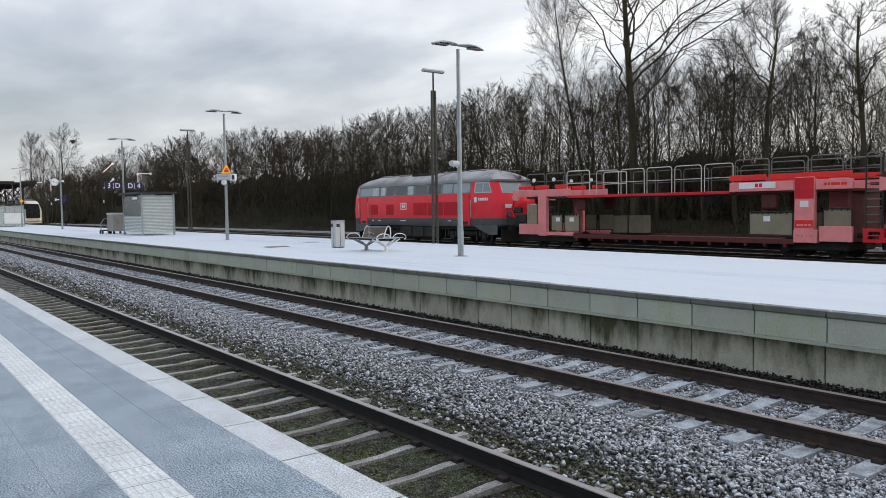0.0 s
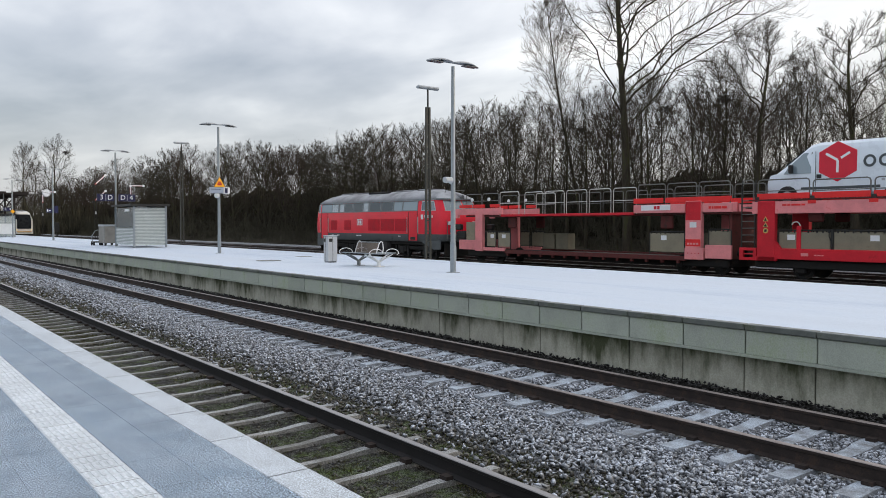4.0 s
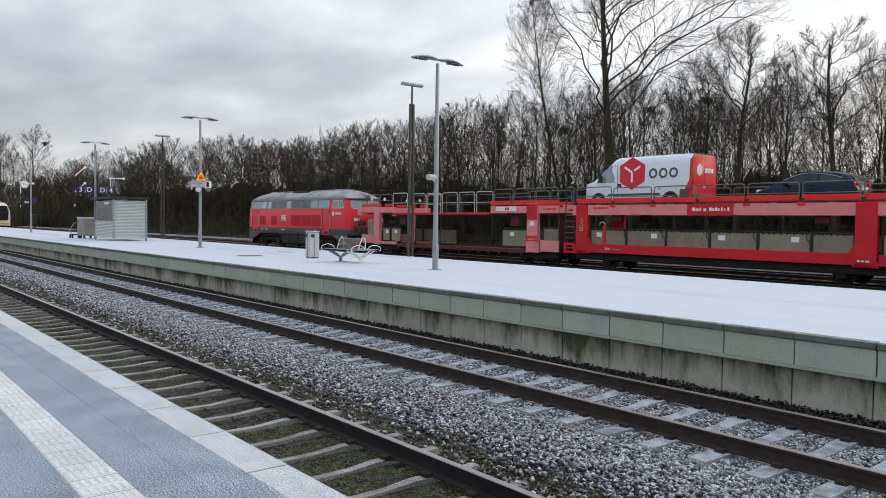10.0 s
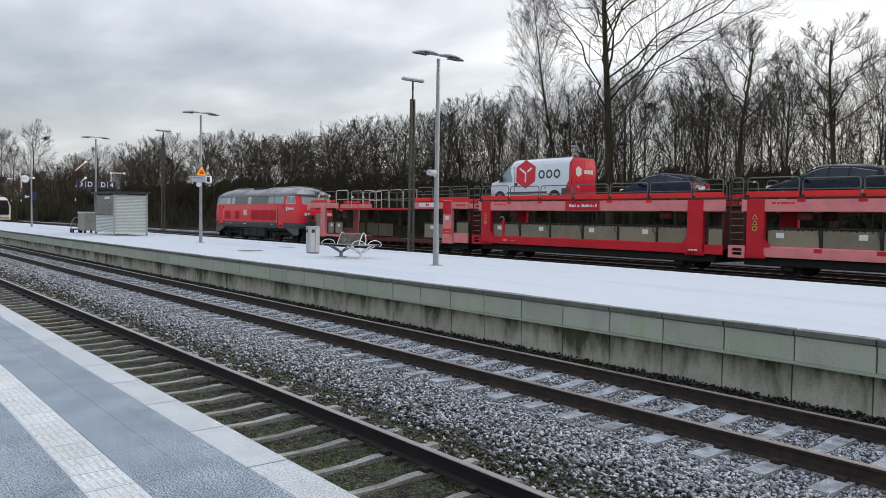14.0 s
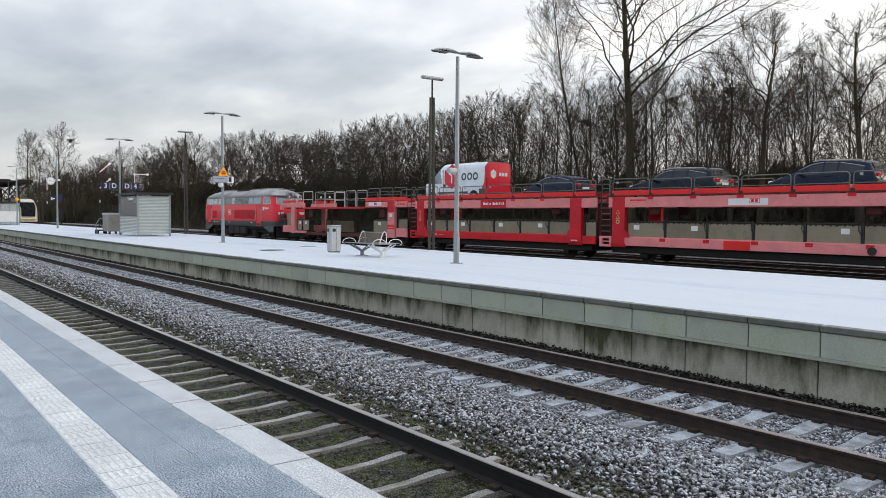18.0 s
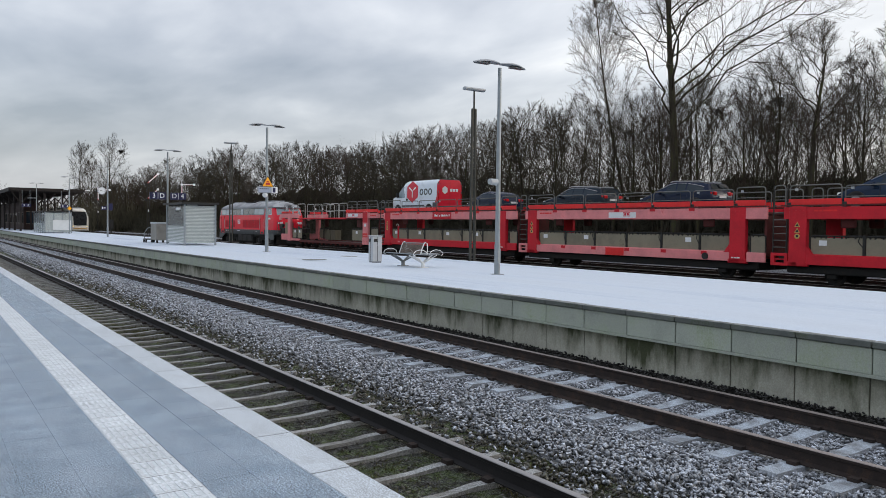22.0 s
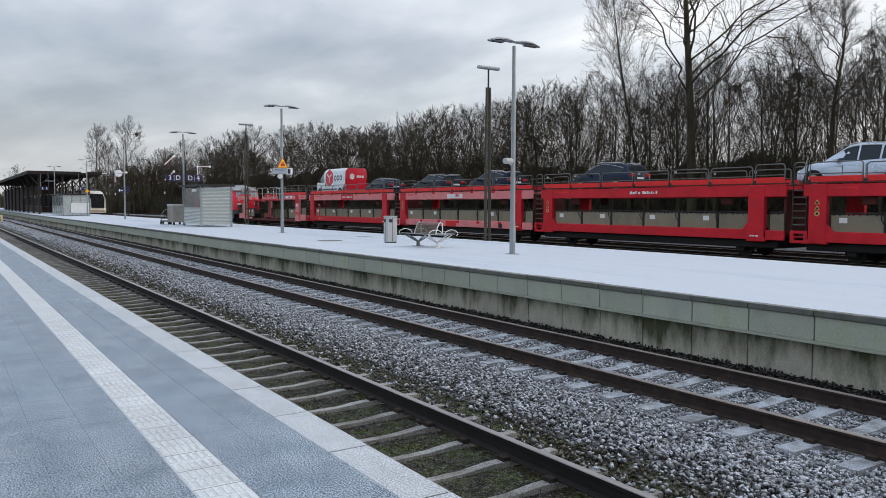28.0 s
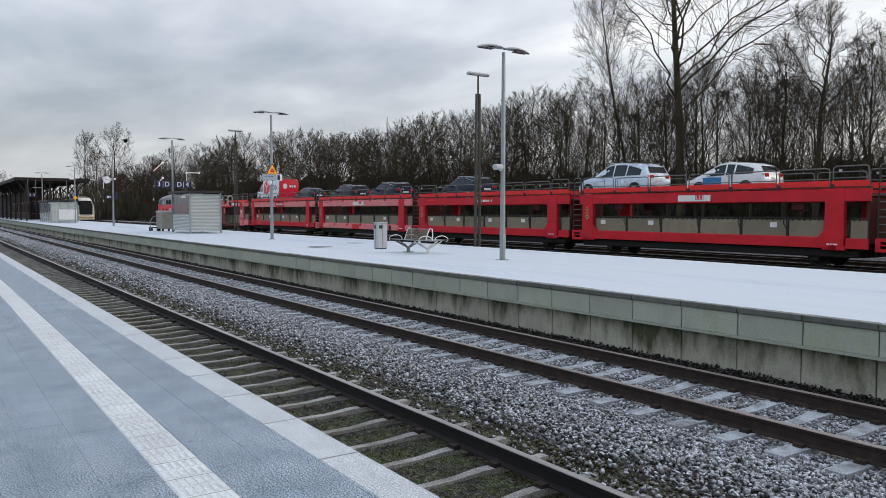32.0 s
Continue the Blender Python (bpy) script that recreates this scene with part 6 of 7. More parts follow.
    # split fronts: windscreens, lamps, hand rails
    for c in (-1, 1):
        for sx in (-1, 1):
            def front(z, f):
                """A point of the front at height z, from the middle (f = 0) to the corner (f = 1)."""
                a, b = LEVELS[2], LEVELS[3]
                if z < 2.9:
                    a, b = LEVELS[1], LEVELS[2]
                k = (z - a[0]) / (b[0] - a[0])
                lc, v, wd = (a[i] + (b[i] - a[i]) * k for i in (1, 2, 3))
                return Vector((sx * f * (wd - 0.5 * C), c * (lc + v - f * (v + 0.08 * C)), z))
            for name, f0, f1, z0, z1, o0, o1, m in (("windscreen_frame", 0.03, 1.0, 2.90, 3.46, 0.008, -0.03, M["galvanised"]), ("windscreen", 0.08, 0.94, 2.95, 3.41, 0.016, -0.02, M["loco_cab_glass"])):
                bm = bmesh.new()
                nrm = Vector((sx * 0.25, c * 1.0, 0.45)).normalized()
                A = [bm.verts.new(front(z, f) + nrm * o0) for f, z in ((f0, z0), (f1, z0), (f1, z1), (f0, z1))]
                B = [bm.verts.new(front(z, f) + nrm * o1) for f, z in ((f0, z0), (f1, z0), (f1, z1), (f0, z1))]
                fs = [bm.faces.new(A), bm.faces.new(B[::-1])] + [bm.faces.new((A[i], A[(i + 1) % 4], B[(i + 1) % 4], B[i])) for i in range(4)]
                bmesh.ops.recalc_face_normals(bm, faces=fs)
                part(name, bm, m, body)
            q = front(2.2, 0.72)
            bm = bmesh.new()
            tube(bm, [(q.x, q.y - c * 0.1, 1.86), (q.x, q.y + c * 0.07, 1.86)], 0.14, 14)
            part("headlamp", bm, M["lamp_lens"], body, smooth=True)
            boxes("white_stripe", [(min(sx * 0.45, sx * 1.2), max(sx * 0.45, sx * 1.2), q.y - 0.03, q.y + 0.03, 2.16, 2.34)], M["sign_white"], body)
            bm = bmesh.new()
            tube(bm, [(sx * 1.2, c * 7.3, 1.3), (sx * 1.28, c * 7.52, 1.4), (sx * 1.28, c * 7.5, 2.3), (sx * 1.2, c * 7.3, 2.4)], 0.02, 6)
            part("hand_rail", bm, M["tube_grey"], body)
        bm = bmesh.new()
        tube(bm, [(0.0, c * 7.0, 3.66), (0.0, c * 7.42, 3.62)], 0.13, 12)
        part("top_lamp", bm, M["lamp_lens"], body, smooth=True)
        buffers(w, c * 7.4, c)
        boxes("rail_guard", [(-1.2, 1.2, c * 7.1 - 0.05, c * 7.1 + 0.05, 0.48, 1.24)], M["underframe"], w, bevel=0.03)
        # bogies
        bg = boxes("bogie", [(s * 1.05 - 0.08, s * 1.05 + 0.08, c * 4.3 - 1.9, c * 4.3 + 1.9, 0.78, 1.0) for s in (-1, 1)] + [(-1.0, 1.0, c * 4.3 - 0.3, c * 4.3 + 0.3, 0.7, 1.05)], M["underframe"], w, bevel=0.04)
        for y in (-1.4, 1.4):
            bm = bmesh.new()
            tube(bm, [(-0.95, 0, 0), (0.95, 0, 0)], 0.09, 8)
            part("axle", bm, M["underframe"], bg, at=pose(0, c * 4.3 + y, 0.73))
            for s in (-1, 1):
                piece("wheel", LOCO_WHEEL, bg, pose(0.76 * s, c * 4.3 + y, 0.73, 0, 0, 0 if s > 0 else 180))
                boxes("axle_box", [(s * 1.12 - 0.1, s * 1.12 + 0.1, c * 4.3 + y - 0.2, c * 4.3 + y + 0.2, 0.55, 0.95)], M["bogie_grey"], bg, bevel=0.05)
                for yy in (-0.33, 0.33):
                    bm = bmesh.new()
                    tube(bm, [(s * 1.12, c * 4.3 + y + yy, 0.7), (s * 1.12, c * 4.3 + y + yy, 1.18)], 0.09, 8)
                    part("coil_spring", bm, M["bogie_grey"], bg)
                for k in (-1, 1):
                    boxes("brake_hanger", [(s * 1.16 - 0.03, s * 1.16 + 0.03, c * 4.3 + y + k * 0.62 - 0.05, c * 4.3 + y + k * 0.62 + 0.05, 0.5, 1.15)], M["bogie_grey"], bg)
    boxes("fuel_tank", [(-1.42, 1.42, -1.9, 2.0, 0.56, 1.24)], M["underframe"], w, bevel=0.08)
    for s in (-1, 1):
        for y in (-1.2, 0.05, 1.3):
            boxes("battery_box", [(s * 1.40 - 0.06, s * 1.40 + 0.06, y - 0.5, y + 0.5, 0.64, 1.2)], M["bogie_grey"], w, bevel=0.02)
    boxes("frame", [(-1.3, 1.3, -7.0, 7.0, 1.05, 1.32)], M["underframe"], w, bevel=0.03)
    return w


bm = wheel_mesh(0.5, 0.14)
for q in bm.verts:
    q.co.z *= 0.86
LOCO_WHEEL = mesh_of("wheel", bm, M["underframe"], True)
rolling(locomotive(), 40.32, size=(1.0, 1.062, S))


def ramp_wagon():
    """The first wagon: low well in the middle, thin raised deck with pale hoops."""
    w = thing("ramp_wagon", "faded pink wagon with an empty lower well and pale hoops", "wagon")
    rng = random.Random(77)
    for s in (-1, 1):
        x0, x1 = sorted((s * 1.5, s * 1.38))
        boxes("pillar", [(min(s * 1.53, s * 1.3), max(s * 1.53, s * 1.3), -1.75, -1.2, 0.86, 2.97)], M["wagon_pink"], w, bevel=0.02)
        p = boxes("pillar", [(min(s * 1.53, s * 1.3), max(s * 1.53, s * 1.3), -14.4, -13.7, 0.86, 3.05), (min(s * 1.55, s * 1.34), max(s * 1.55, s * 1.34), -14.5, -13.68, 0.86, 1.30)], M["wagon_pink"], w, bevel=0.02)
        if s < 0:
            patch(p, 13.72, 14.38, 2.33, 3.03, M["wagon_red"], "paint_patch", x=-1.532)
            patch(p, 13.72, 14.38, 1.36, 1.62, M["wagon_bright"], "paint_patch", x=-1.532)
            patch(p, 13.9, 14.2, 2.06, 2.26, M["sign_white"], "notice", "white notice with a grey arrow", x=-1.532)
            bars(p, "letter_bar", -1.537, 13.8, 1.42, (0.1, 0.1, 0.1, 0.1), 0.07, M["wagon_pink"])
            bm = bmesh.new()
            for i in range(4):
                for j in range(4):
                    bmesh.ops.create_icosphere(bm, subdivisions=1, radius=0.022, matrix=Matrix.Translation((-1.536, -13.8 - 0.16 * i, 2.45 + 0.14 * j)))
                bmesh.ops.create_icosphere(bm, subdivisions=1, radius=0.022, matrix=Matrix.Translation((-1.552, -13.84 - 0.16 * i, 1.1)))
            part("rivet", bm, M["wagon_red"], p)
        boxes("lower_sill", [(x0, x1, -1.2, 0.12, 0.92, 1.40), (x0, x1, -3.4, -1.75, 0.90, 1.06)], M["wagon_pink"], w, bevel=0.012)
        boxes("end_sill", [(x0, x1, -15.65, -14.55, 0.92, 1.42)], M["wagon_pink"], w, bevel=0.012)
        boxes("well_sill", [(x0, x1, -13.7, -3.4, 0.80, 0.98)], M["wagon_dark"], w, "dark red well sill", bevel=0.012)
        for i in range(14):
            boxes("well_rib", [(x0 - 0.01, x1 + 0.01, -3.6 - 0.75 * i - 0.05, -3.6 - 0.75 * i + 0.05, 0.70, 0.84)], M["wagon_dark"], w)
        boxes("upper_beam", [(x0, x1, -3.2, 0.45, 2.66, 2.97)], M["wagon_pink"], w, bevel=0.012)
        bm = bmesh.new()
        prism(bm, [(0.62, 2.60), (0.45, 2.97), (0.2, 2.97), (0.2, 2.50), (0.5, 2.50)], "x", s * 1.36, s * 1.49)
        part("beam_nose", bm, M["wagon_pink"], w)
        boxes("gearbox", [(min(s * 1.15, s * 1.4), max(s * 1.15, s * 1.4), 0.1, 0.6, 1.9, 2.2), (min(s * 0.9, s * 1.35), max(s * 0.9, s * 1.35), -0.2, 0.5, 1.45, 1.85)], M["dark_steel"], w, "dark greasy winch gear", bevel=0.05)
        bm = bmesh.new()
        tube(bm, [(s * 1.42, 0.5, 2.5), (s * 1.45, 0.62, 2.1), (s * 1.4, 0.4, 1.7), (s * 1.42, 0.2, 1.4)], 0.03, 6)
        part("cable", bm, M["trim_black"], w, smooth=True)
        for uu in (0.9, 2.2):
            bm = bmesh.new()
            tube(bm, [(s * 1.43, -uu, 3.40), (s * 1.49, -uu, 3.40)], 0.09, 14)
            part("round_marker", bm, M["sign_white"], w, "white round marker")
        for u0, u1 in ((-0.1, 0.85), (1.0, 1.85), (2.3, 3.0)):
            boxes("kick_strip", [(x0, x1, -u1, -u0, 3.0, 3.16)], M["wagon_bright"], w, bevel=0.01)
        boxes("upper_beam", [(x0, x1, -13.66, -11.2, 2.62, 2.95), (x0, x1, -15.65, -14.42, 2.62, 2.95)], M["wagon_pink"], w, bevel=0.012)
        boxes("kick_strip", [(x0, x1, -12.6, -11.2, 3.0, 3.2), (x0, x1, -15.6, -12.75, 3.0, 3.2)], M["wagon_bright"], w, bevel=0.01)
        boxes("thin_deck_edge", [(x0, x1, -11.2, -3.1, 2.55, 2.66)], M["wagon_red"], w, bevel=0.01)
        hoop(w, s * 1.43, 3.0, 4.35, 2.6, 3.72, M["tube_light"], r=0.026)
        for i in range(5):
            h = hoop(w, s * 1.43, 4.75 + 1.34 * i, 4.75 + 1.34 * i + 1.2, 2.6, 3.66, M["tube_light"] if s < 0 else M["tube_grey"], r=0.018)
        for i in range(3):
            hoop(w, s * 1.43, 11.4 + 1.42 * i, 11.4 + 1.42 * i + 1.32, 2.95, 3.74, M["tube_grey"])
        for i in range(2):
            hoop(w, s * 1.43, 0.4 + 1.3 * i, 1.6 + 1.3 * i, 2.95, 3.68, M["tube_grey"])
    boxes("well_floor", [(-1.38, 1.38, -13.7, -1.5, 0.84, 0.90)], M["wagon_floor"], w)
    boxes("upper_deck", [(-1.36, 1.36, -15.6, -0.3, 2.56, 2.64)], M["wagon_dark"], w)
    for sx in (-1, 1):
        for y in (3.6, 12.6):
            boxes("deck_brace", [(sx * 1.1 - 0.06, sx * 1.1 + 0.06, -y - 0.3, -y + 0.3, 2.0, 2.56)], M["wagon_dark"], w, bevel=0.05)
    for x in (-1.34, 1.34):
        fence_panel(w, x, 1.9, 2.65, 0.12 if x < 0 else 0, rng, 1.1, 1.85)
        fence_panel(w, x, 2.75, 3.7, 0.12 if x < 0 else 0, rng, 1.1, 1.85)
        fence_panel(w, x, 11.9, 13.6, 0.4 if x < 0 else 0, rng, 1.1, 1.9)
        fence_panel(w, x, 14.6, 15.6, 0, rng, 1.4, 2.0)
    boxes("equipment_box", [(0.7, 1.3, -4.9 - 0.9 * i, -4.1 - 0.9 * i, 1.0, 1.75) for i in range(2)], M["panel_beige"], w, "beige equipment box", bevel=0.02)
    boxes("equipment_box", [(-1.3, -0.8, -0.95, -0.25, 1.35, 2.3)], M["panel_beige"], w, bevel=0.02)
    boxes("mark_panel", [(-1.512, -1.5, -13.0, -11.6, 2.72, 2.93)], M["sign_white"], w, "white panel with a red railway mark")
    boxes("letter_bar", [(-1.517, -1.51, -12.35, -12.22, 2.76, 2.89), (-1.517, -1.51, -12.5, -12.38, 2.76, 2.89)], M["van_red"], w)
    bars(w, "small_writing", -1.503, 14.7, 2.75, (0.1, 0.08, 0.3, 0.2), 0.09, M["wagon_bright"])
    boxes("bulkhead", [(-1.2, 1.2, -15.5, -15.4, 0.9, 2.56)], M["wagon_dark"], w)
    for y0, y1 in ((-15.4, -13.4), (-3.4, -0.3)):
        boxes("underframe", [(-1.2, 1.2, y0, y1, 0.6, 0.9)], M["underframe"], w, bevel=0.04)
    boxes("centre_sill", [(-0.4, 0.4, -13.4, -3.4, 0.55, 0.84)], M["underframe"], w)
    for y in (-0.9, -2.4, -13.2, -14.9):
        axle(w, y)
    buffers(w, -15.6, -1)
    buffers(w, -0.1, 1)
    return w


rolling(ramp_wagon(), 30.86, size=(1.0, 1.115, S))
PITCH = 15.691
u2 = unit("double-deck car carrier, pink upper beam and red sill", M["wagon_red"], M["wagon_pink"], M["wagon_red"], 2, "name")
for a in (2.5, 4.34, 6.18, 8.02, 9.86):
    patch(u2, a - 0.12, a + 0.14, 2.86, 2.98, M["wagon_bright"])
u3 = unit("double-deck car carrier, faded pink beams patched with red", M["wagon_pink"], M["wagon_pink"], M["wagon_red"], 3, "mark")
for a in (2.5, 4.34, 6.18, 8.02, 9.86):
    patch(u3, a - 0.12, a + 0.14, 2.86, 2.98, M["wagon_red"])
    patch(u3, a + 0.45, a + 0.7, 1.2, 1.33, M["wagon_red"])
patch(u3, 5.6, 6.6, 1.0, 1.32, M["wagon_bright"])
bm = bmesh.new()
tube(bm, [(-1.50, -10.5, 1.14), (-1.55, -10.5, 1.14)], 0.13, 18)
part("socket", bm, M["trim_black"], u3, "black round socket")
u4 = unit("double-deck car carrier, all in bright red", M["wagon_red"], M["wagon_red"], M["wagon_red"], 4, "name")
u5 = unit("double-deck car carrier, all in bright red", M["wagon_red"], M["wagon_red"], M["wagon_red"], 5, "mark")
for i, u in enumerate((u2, u3, u4, u5)):
    rolling(u, 13.108 - PITCH * i)
for i, u in ((4, u4), (5, u5), (6, u4)):
    rolling(copy_thing(u, pose(0, 0, 0)), 13.108 - PITCH * i)

# ---------------------------------------------------------------- cars on the upper deck
def road_wheel(r):
    t = mesh_of("tyre", wheel_mesh(r, 0.2, 18), M["tyre"], True)
    bm = bmesh.new()
    tube(bm, [(0.05, 0, 0), (0.108, 0, 0)], r * 0.62, 18)
    for k in range(5):
        a = 2 * math.pi * k / 5
        tube(bm, [(0.11, 0, 0), (0.115, r * 0.58 * math.cos(a), r * 0.58 * math.sin(a))], 0.03, 4)
    return t, mesh_of("rim", bm, M["alloy"], True)


WHEELS = {r: road_wheel(r) for r in (0.31, 0.33, 0.36)}


def vehicle(name, label, category, paint, stations, glass_span, wheels, r, width, roof_rails=False, tail_z=0.75, door_at=()):
    """A road vehicle, nose towards +y, on z = 0. stations: y, under, belt, top, half width at the belt and at the top."""
    v = thing(name, label, category)

    def ring(s):
        y, zb, ze, zt, wb, wtp = s
        half = [(wb * 0.86, zb), (wb * 0.985, zb + 0.10), (wb, zb + (ze - zb) * 0.55), (wb * 0.985, ze), ((wb + wtp) / 2 if zt - ze > 0.2 else wb * 0.93, (ze + zt) / 2), (wtp, zt - 0.05), (wtp * 0.75, zt)]
        return [(x, y, z) for x, z in half] + [(-x, y, z) for x, z in half[::-1]]
    bm = bmesh.new()
    loft(bm, [ring(s) for s in stations])
    body = part("body", bm, paint, v, smooth=True)

    def between(y, k):
        for a, b in zip(stations, stations[1:]):
            if (a[0] - y) * (b[0] - y) <= 0 and a[0] != b[0]:
                f = (y - a[0]) / (b[0] - a[0])
                pa, pb = ring(a), ring(b)
                return Vector(pa[k]).lerp(Vector(pb[k]), f)
    for y0, y1 in glass_span["side"]:
        for sgn in (1, -1):
            bm = bmesh.new()
            n = 4
            lo, hi = [], []
            for i in range(n + 1):
                y = y0 + (y1 - y0) * i / n
                a, b = between(y, 3), between(y, 5)
                off = 0.008
                lo.append(bm.verts.new((sgn * (a.x + off) * (1 - 0.0), y, a.z + 0.03)))
                k = 0.88 if (y0, y1) != glass_span["side"][0] else 0.62 + 0.26 * i / n
                hi.append(bm.verts.new((sgn * (a.lerp(b, k).x + off + 0.012), y, a.lerp(b, k).z)))
            for i in range(n):
                fc = (lo[i], lo[i + 1], hi[i + 1], hi[i])
                bm.faces.new(fc if sgn < 0 else fc[::-1])
            trim = bmesh.new()
            tube(trim, [q.co + Vector((sgn * 0.006, 0, 0.012)) for q in hi], 0.012, 5)
            pane = part("side_window", bm, M["car_glass"], body)
            part("window_trim", trim, M["alloy"], pane, "thin bright trim")
    for nm, (ya, yb), sg in (("windscreen", glass_span["front"], 1), ("rear_window", glass_span["rear"], -1)):
        bm = bmesh.new()
        a, b = between(ya, 6), between(yb, 6)
        n = Vector((0, (b.z - a.z), -(b.y - a.y)))
        n = n.normalized() * 0.012
        n = n if n.z > 0 else -n
        wa, wb_ = a.x / 0.75 * 0.86, b.x / 0.75 * 0.86
        q = [(-wa, a.y, a.z), (wa, a.y, a.z), (wb_, b.y, b.z), (-wb_, b.y, b.z)]
        f = bm.faces.new([bm.verts.new(Vector(p) + n) for p in q])
        bmesh.ops.solidify(bm, geom=[f], thickness=0.006)
        part(nm, bm, M["car_glass"], body)
    for y in wheels:
        for sgn in (-1, 1):
            bm = bmesh.new()
            tube(bm, [(sgn * (width - 0.22), y, r), (sgn * (width + 0.006), y, r)], r + 0.06, 18)
            part("wheel_arch", bm, M["trim_black"], body)
            t = piece("tyre", WHEELS[r][0], v, pose(sgn * (width - 0.075), y, r, 0, 0, 0 if sgn > 0 else 180))
            piece("rim", WHEELS[r][1], t, Matrix.Identity(4))
    nose, tail = stations[-1], stations[0]
    for sgn in (-1, 1):
        boxes("tail_lamp", [(sgn * nose[4] * 0.8 - 0.12, sgn * nose[4] * 0.8 + 0.12, tail[0] - 0.012, tail[0] + 0.12, tail_z, tail_z + 0.16)] +
              [(sgn * (stations[1][4] - 0.06) - 0.03, sgn * (stations[1][4] - 0.06) + 0.075, tail[0] + 0.05, tail[0] + 0.36, tail_z + 0.02, tail_z + 0.14)], M["tail_red"], body, "red tail lamp", bevel=0.02)
        boxes("headlamp", [(sgn * nose[4] * 0.72 - 0.16, sgn * nose[4] * 0.72 + 0.16, nose[0] - 0.25, nose[0] + 0.012, 0.62, 0.76)], M["white_plastic"], body, "clear headlamp", bevel=0.03)
        boxes("door_mirror", [(sgn * (width + 0.1) - 0.1, sgn * (width + 0.1) + 0.1, glass_span["side"][-1][1] - 0.25, glass_span["side"][-1][1] - 0.13, between(glass_span["side"][-1][1] - 0.2, 3).z + 0.0, between(glass_span["side"][-1][1] - 0.2, 3).z + 0.16)], paint, body, bevel=0.03)
        boxes("sill_trim", [(sgn * (width - 0.02) - 0.02, sgn * (width - 0.02) + 0.02, wheels[0] + r + 0.1, wheels[1] - r - 0.1, stations[2][1] - 0.02, stations[2][1] + 0.1)], M["trim_black"], body, bevel=0.01)
        for d in door_at:
            boxes("door_handle", [(sgn * (width + 0.012) - 0.02, sgn * (width + 0.012) + 0.02, d - 0.1, d + 0.1, 0.86, 0.89)], paint, body, bevel=0.008)
            boxes("door_seam", [(sgn * (width - 0.005) - 0.008, sgn * (width - 0.005) + 0.008, d - 0.17, d - 0.155, 0.32, 0.92)], M["trim_black"], body)
        if roof_rails:
            bm = bmesh.new()
            s0 = between(glass_span["side"][0][0] + 0.1, 5)
            s1 = between(glass_span["side"][-1][1] - 0.5, 5)
            tube(bm, [(sgn * s0.x * 0.95, s0.y, s0.z + 0.06), (sgn * s0.x * 0.95, s0.y + 0.2, s0.z + 0.11), (sgn * s1.x * 0.95, s1.y - 0.2, s1.z + 0.11), (sgn * s1.x * 0.95, s1.y, s1.z + 0.06)], 0.02, 6)
            part("roof_rail", bm, M["alloy"], body)
    boxes("plate", [(-0.26, 0.26, tail[0] - 0.016, tail[0] - 0.004, tail_z - 0.12, tail_z - 0.01)], M["sign_white"], body, "plain pale plate")
    boxes("rear_bumper", [(-width * 0.88, width * 0.88, tail[0] - 0.05, tail[0] + 0.1, 0.28, 0.5)], M["trim_black"], body, bevel=0.05)
    return v


def saloon(name, label, category, paint, L, W, H, r, estate=0.0, hood=0.0, rails=False, belt=0.92, tail_z=0.8):
    h = L / 2
    w = W / 2
    st = [(-h, 0.42, 0.72, 0.78, w * 0.82, w * 0.70), (-h + 0.08, 0.32, belt - 0.02, belt + 0.06, w * 0.92, w * 0.80), (-h + 0.42 - estate * 0.15, 0.28, belt, H * (0.80 + 0.10 * estate), w * 0.97, w * 0.74),
          (-h + 0.95 - estate * 0.30, 0.25, belt, H * 0.945, w, w * 0.73), (-h + 1.6, 0.24, belt - 0.01, H * 0.985, w, w * 0.73), (-0.25, 0.24, belt - 0.03, H, w, w * 0.73), (0.25, 0.24, belt - 0.04, H * 0.97, w, w * 0.73),
          (1.20 + hood, 0.24, belt - 0.06, belt + 0.07, w * 0.99, w * 0.82), (h - 0.5, 0.25, belt - 0.16, belt - 0.06, w * 0.96, w * 0.80), (h - 0.1, 0.3, 0.64, 0.72, w * 0.88, w * 0.72), (h, 0.42, 0.58, 0.63, w * 0.74, w * 0.62)]
    gl = {"side": [(-h + 0.58 - 0.15 * estate, -h + 1.35), (-h + 1.43, -0.22), (-0.15, 0.80 + hood * 0.5)], "front": (1.12 + hood, 0.27), "rear": (-h + 0.12, -h + 0.40 - estate * 0.15)}
    return vehicle(name, label, category, paint, st, gl, (-h + 0.82, h - 0.86), r, w, rails, tail_z, (-0.35, 0.55))


DECK = 2.12


def loaded(ob, y, size=(1.0, 1.0, 1.0)):
    return rolling(ob, y, DECK, size)


loaded(saloon("hatchback", "small dark blue hatchback on the upper deck", "car", M["car_navy"], 3.95, 1.72, 1.46, 0.31, 0.6), 1.54)
loaded(saloon("estate_car", "dark estate car with roof rails on the upper deck", "car", M["car_teal"], 4.67, 1.82, 1.50, 0.33, 1.0, rails=True), -6.08)
loaded(saloon("family_car", "dark navy family car with roof rails on the upper deck", "car", M["car_navy"], 4.25, 1.84, 1.52, 0.33, 0.9, rails=True, belt=0.93), -12.88)
loaded(saloon("compact_utility_car", "dark grey-blue family car on the upper deck", "car", M["car_grey"], 4.25, 1.84, 1.60, 0.36, 0.8, rails=True, belt=0.98), -22.7)
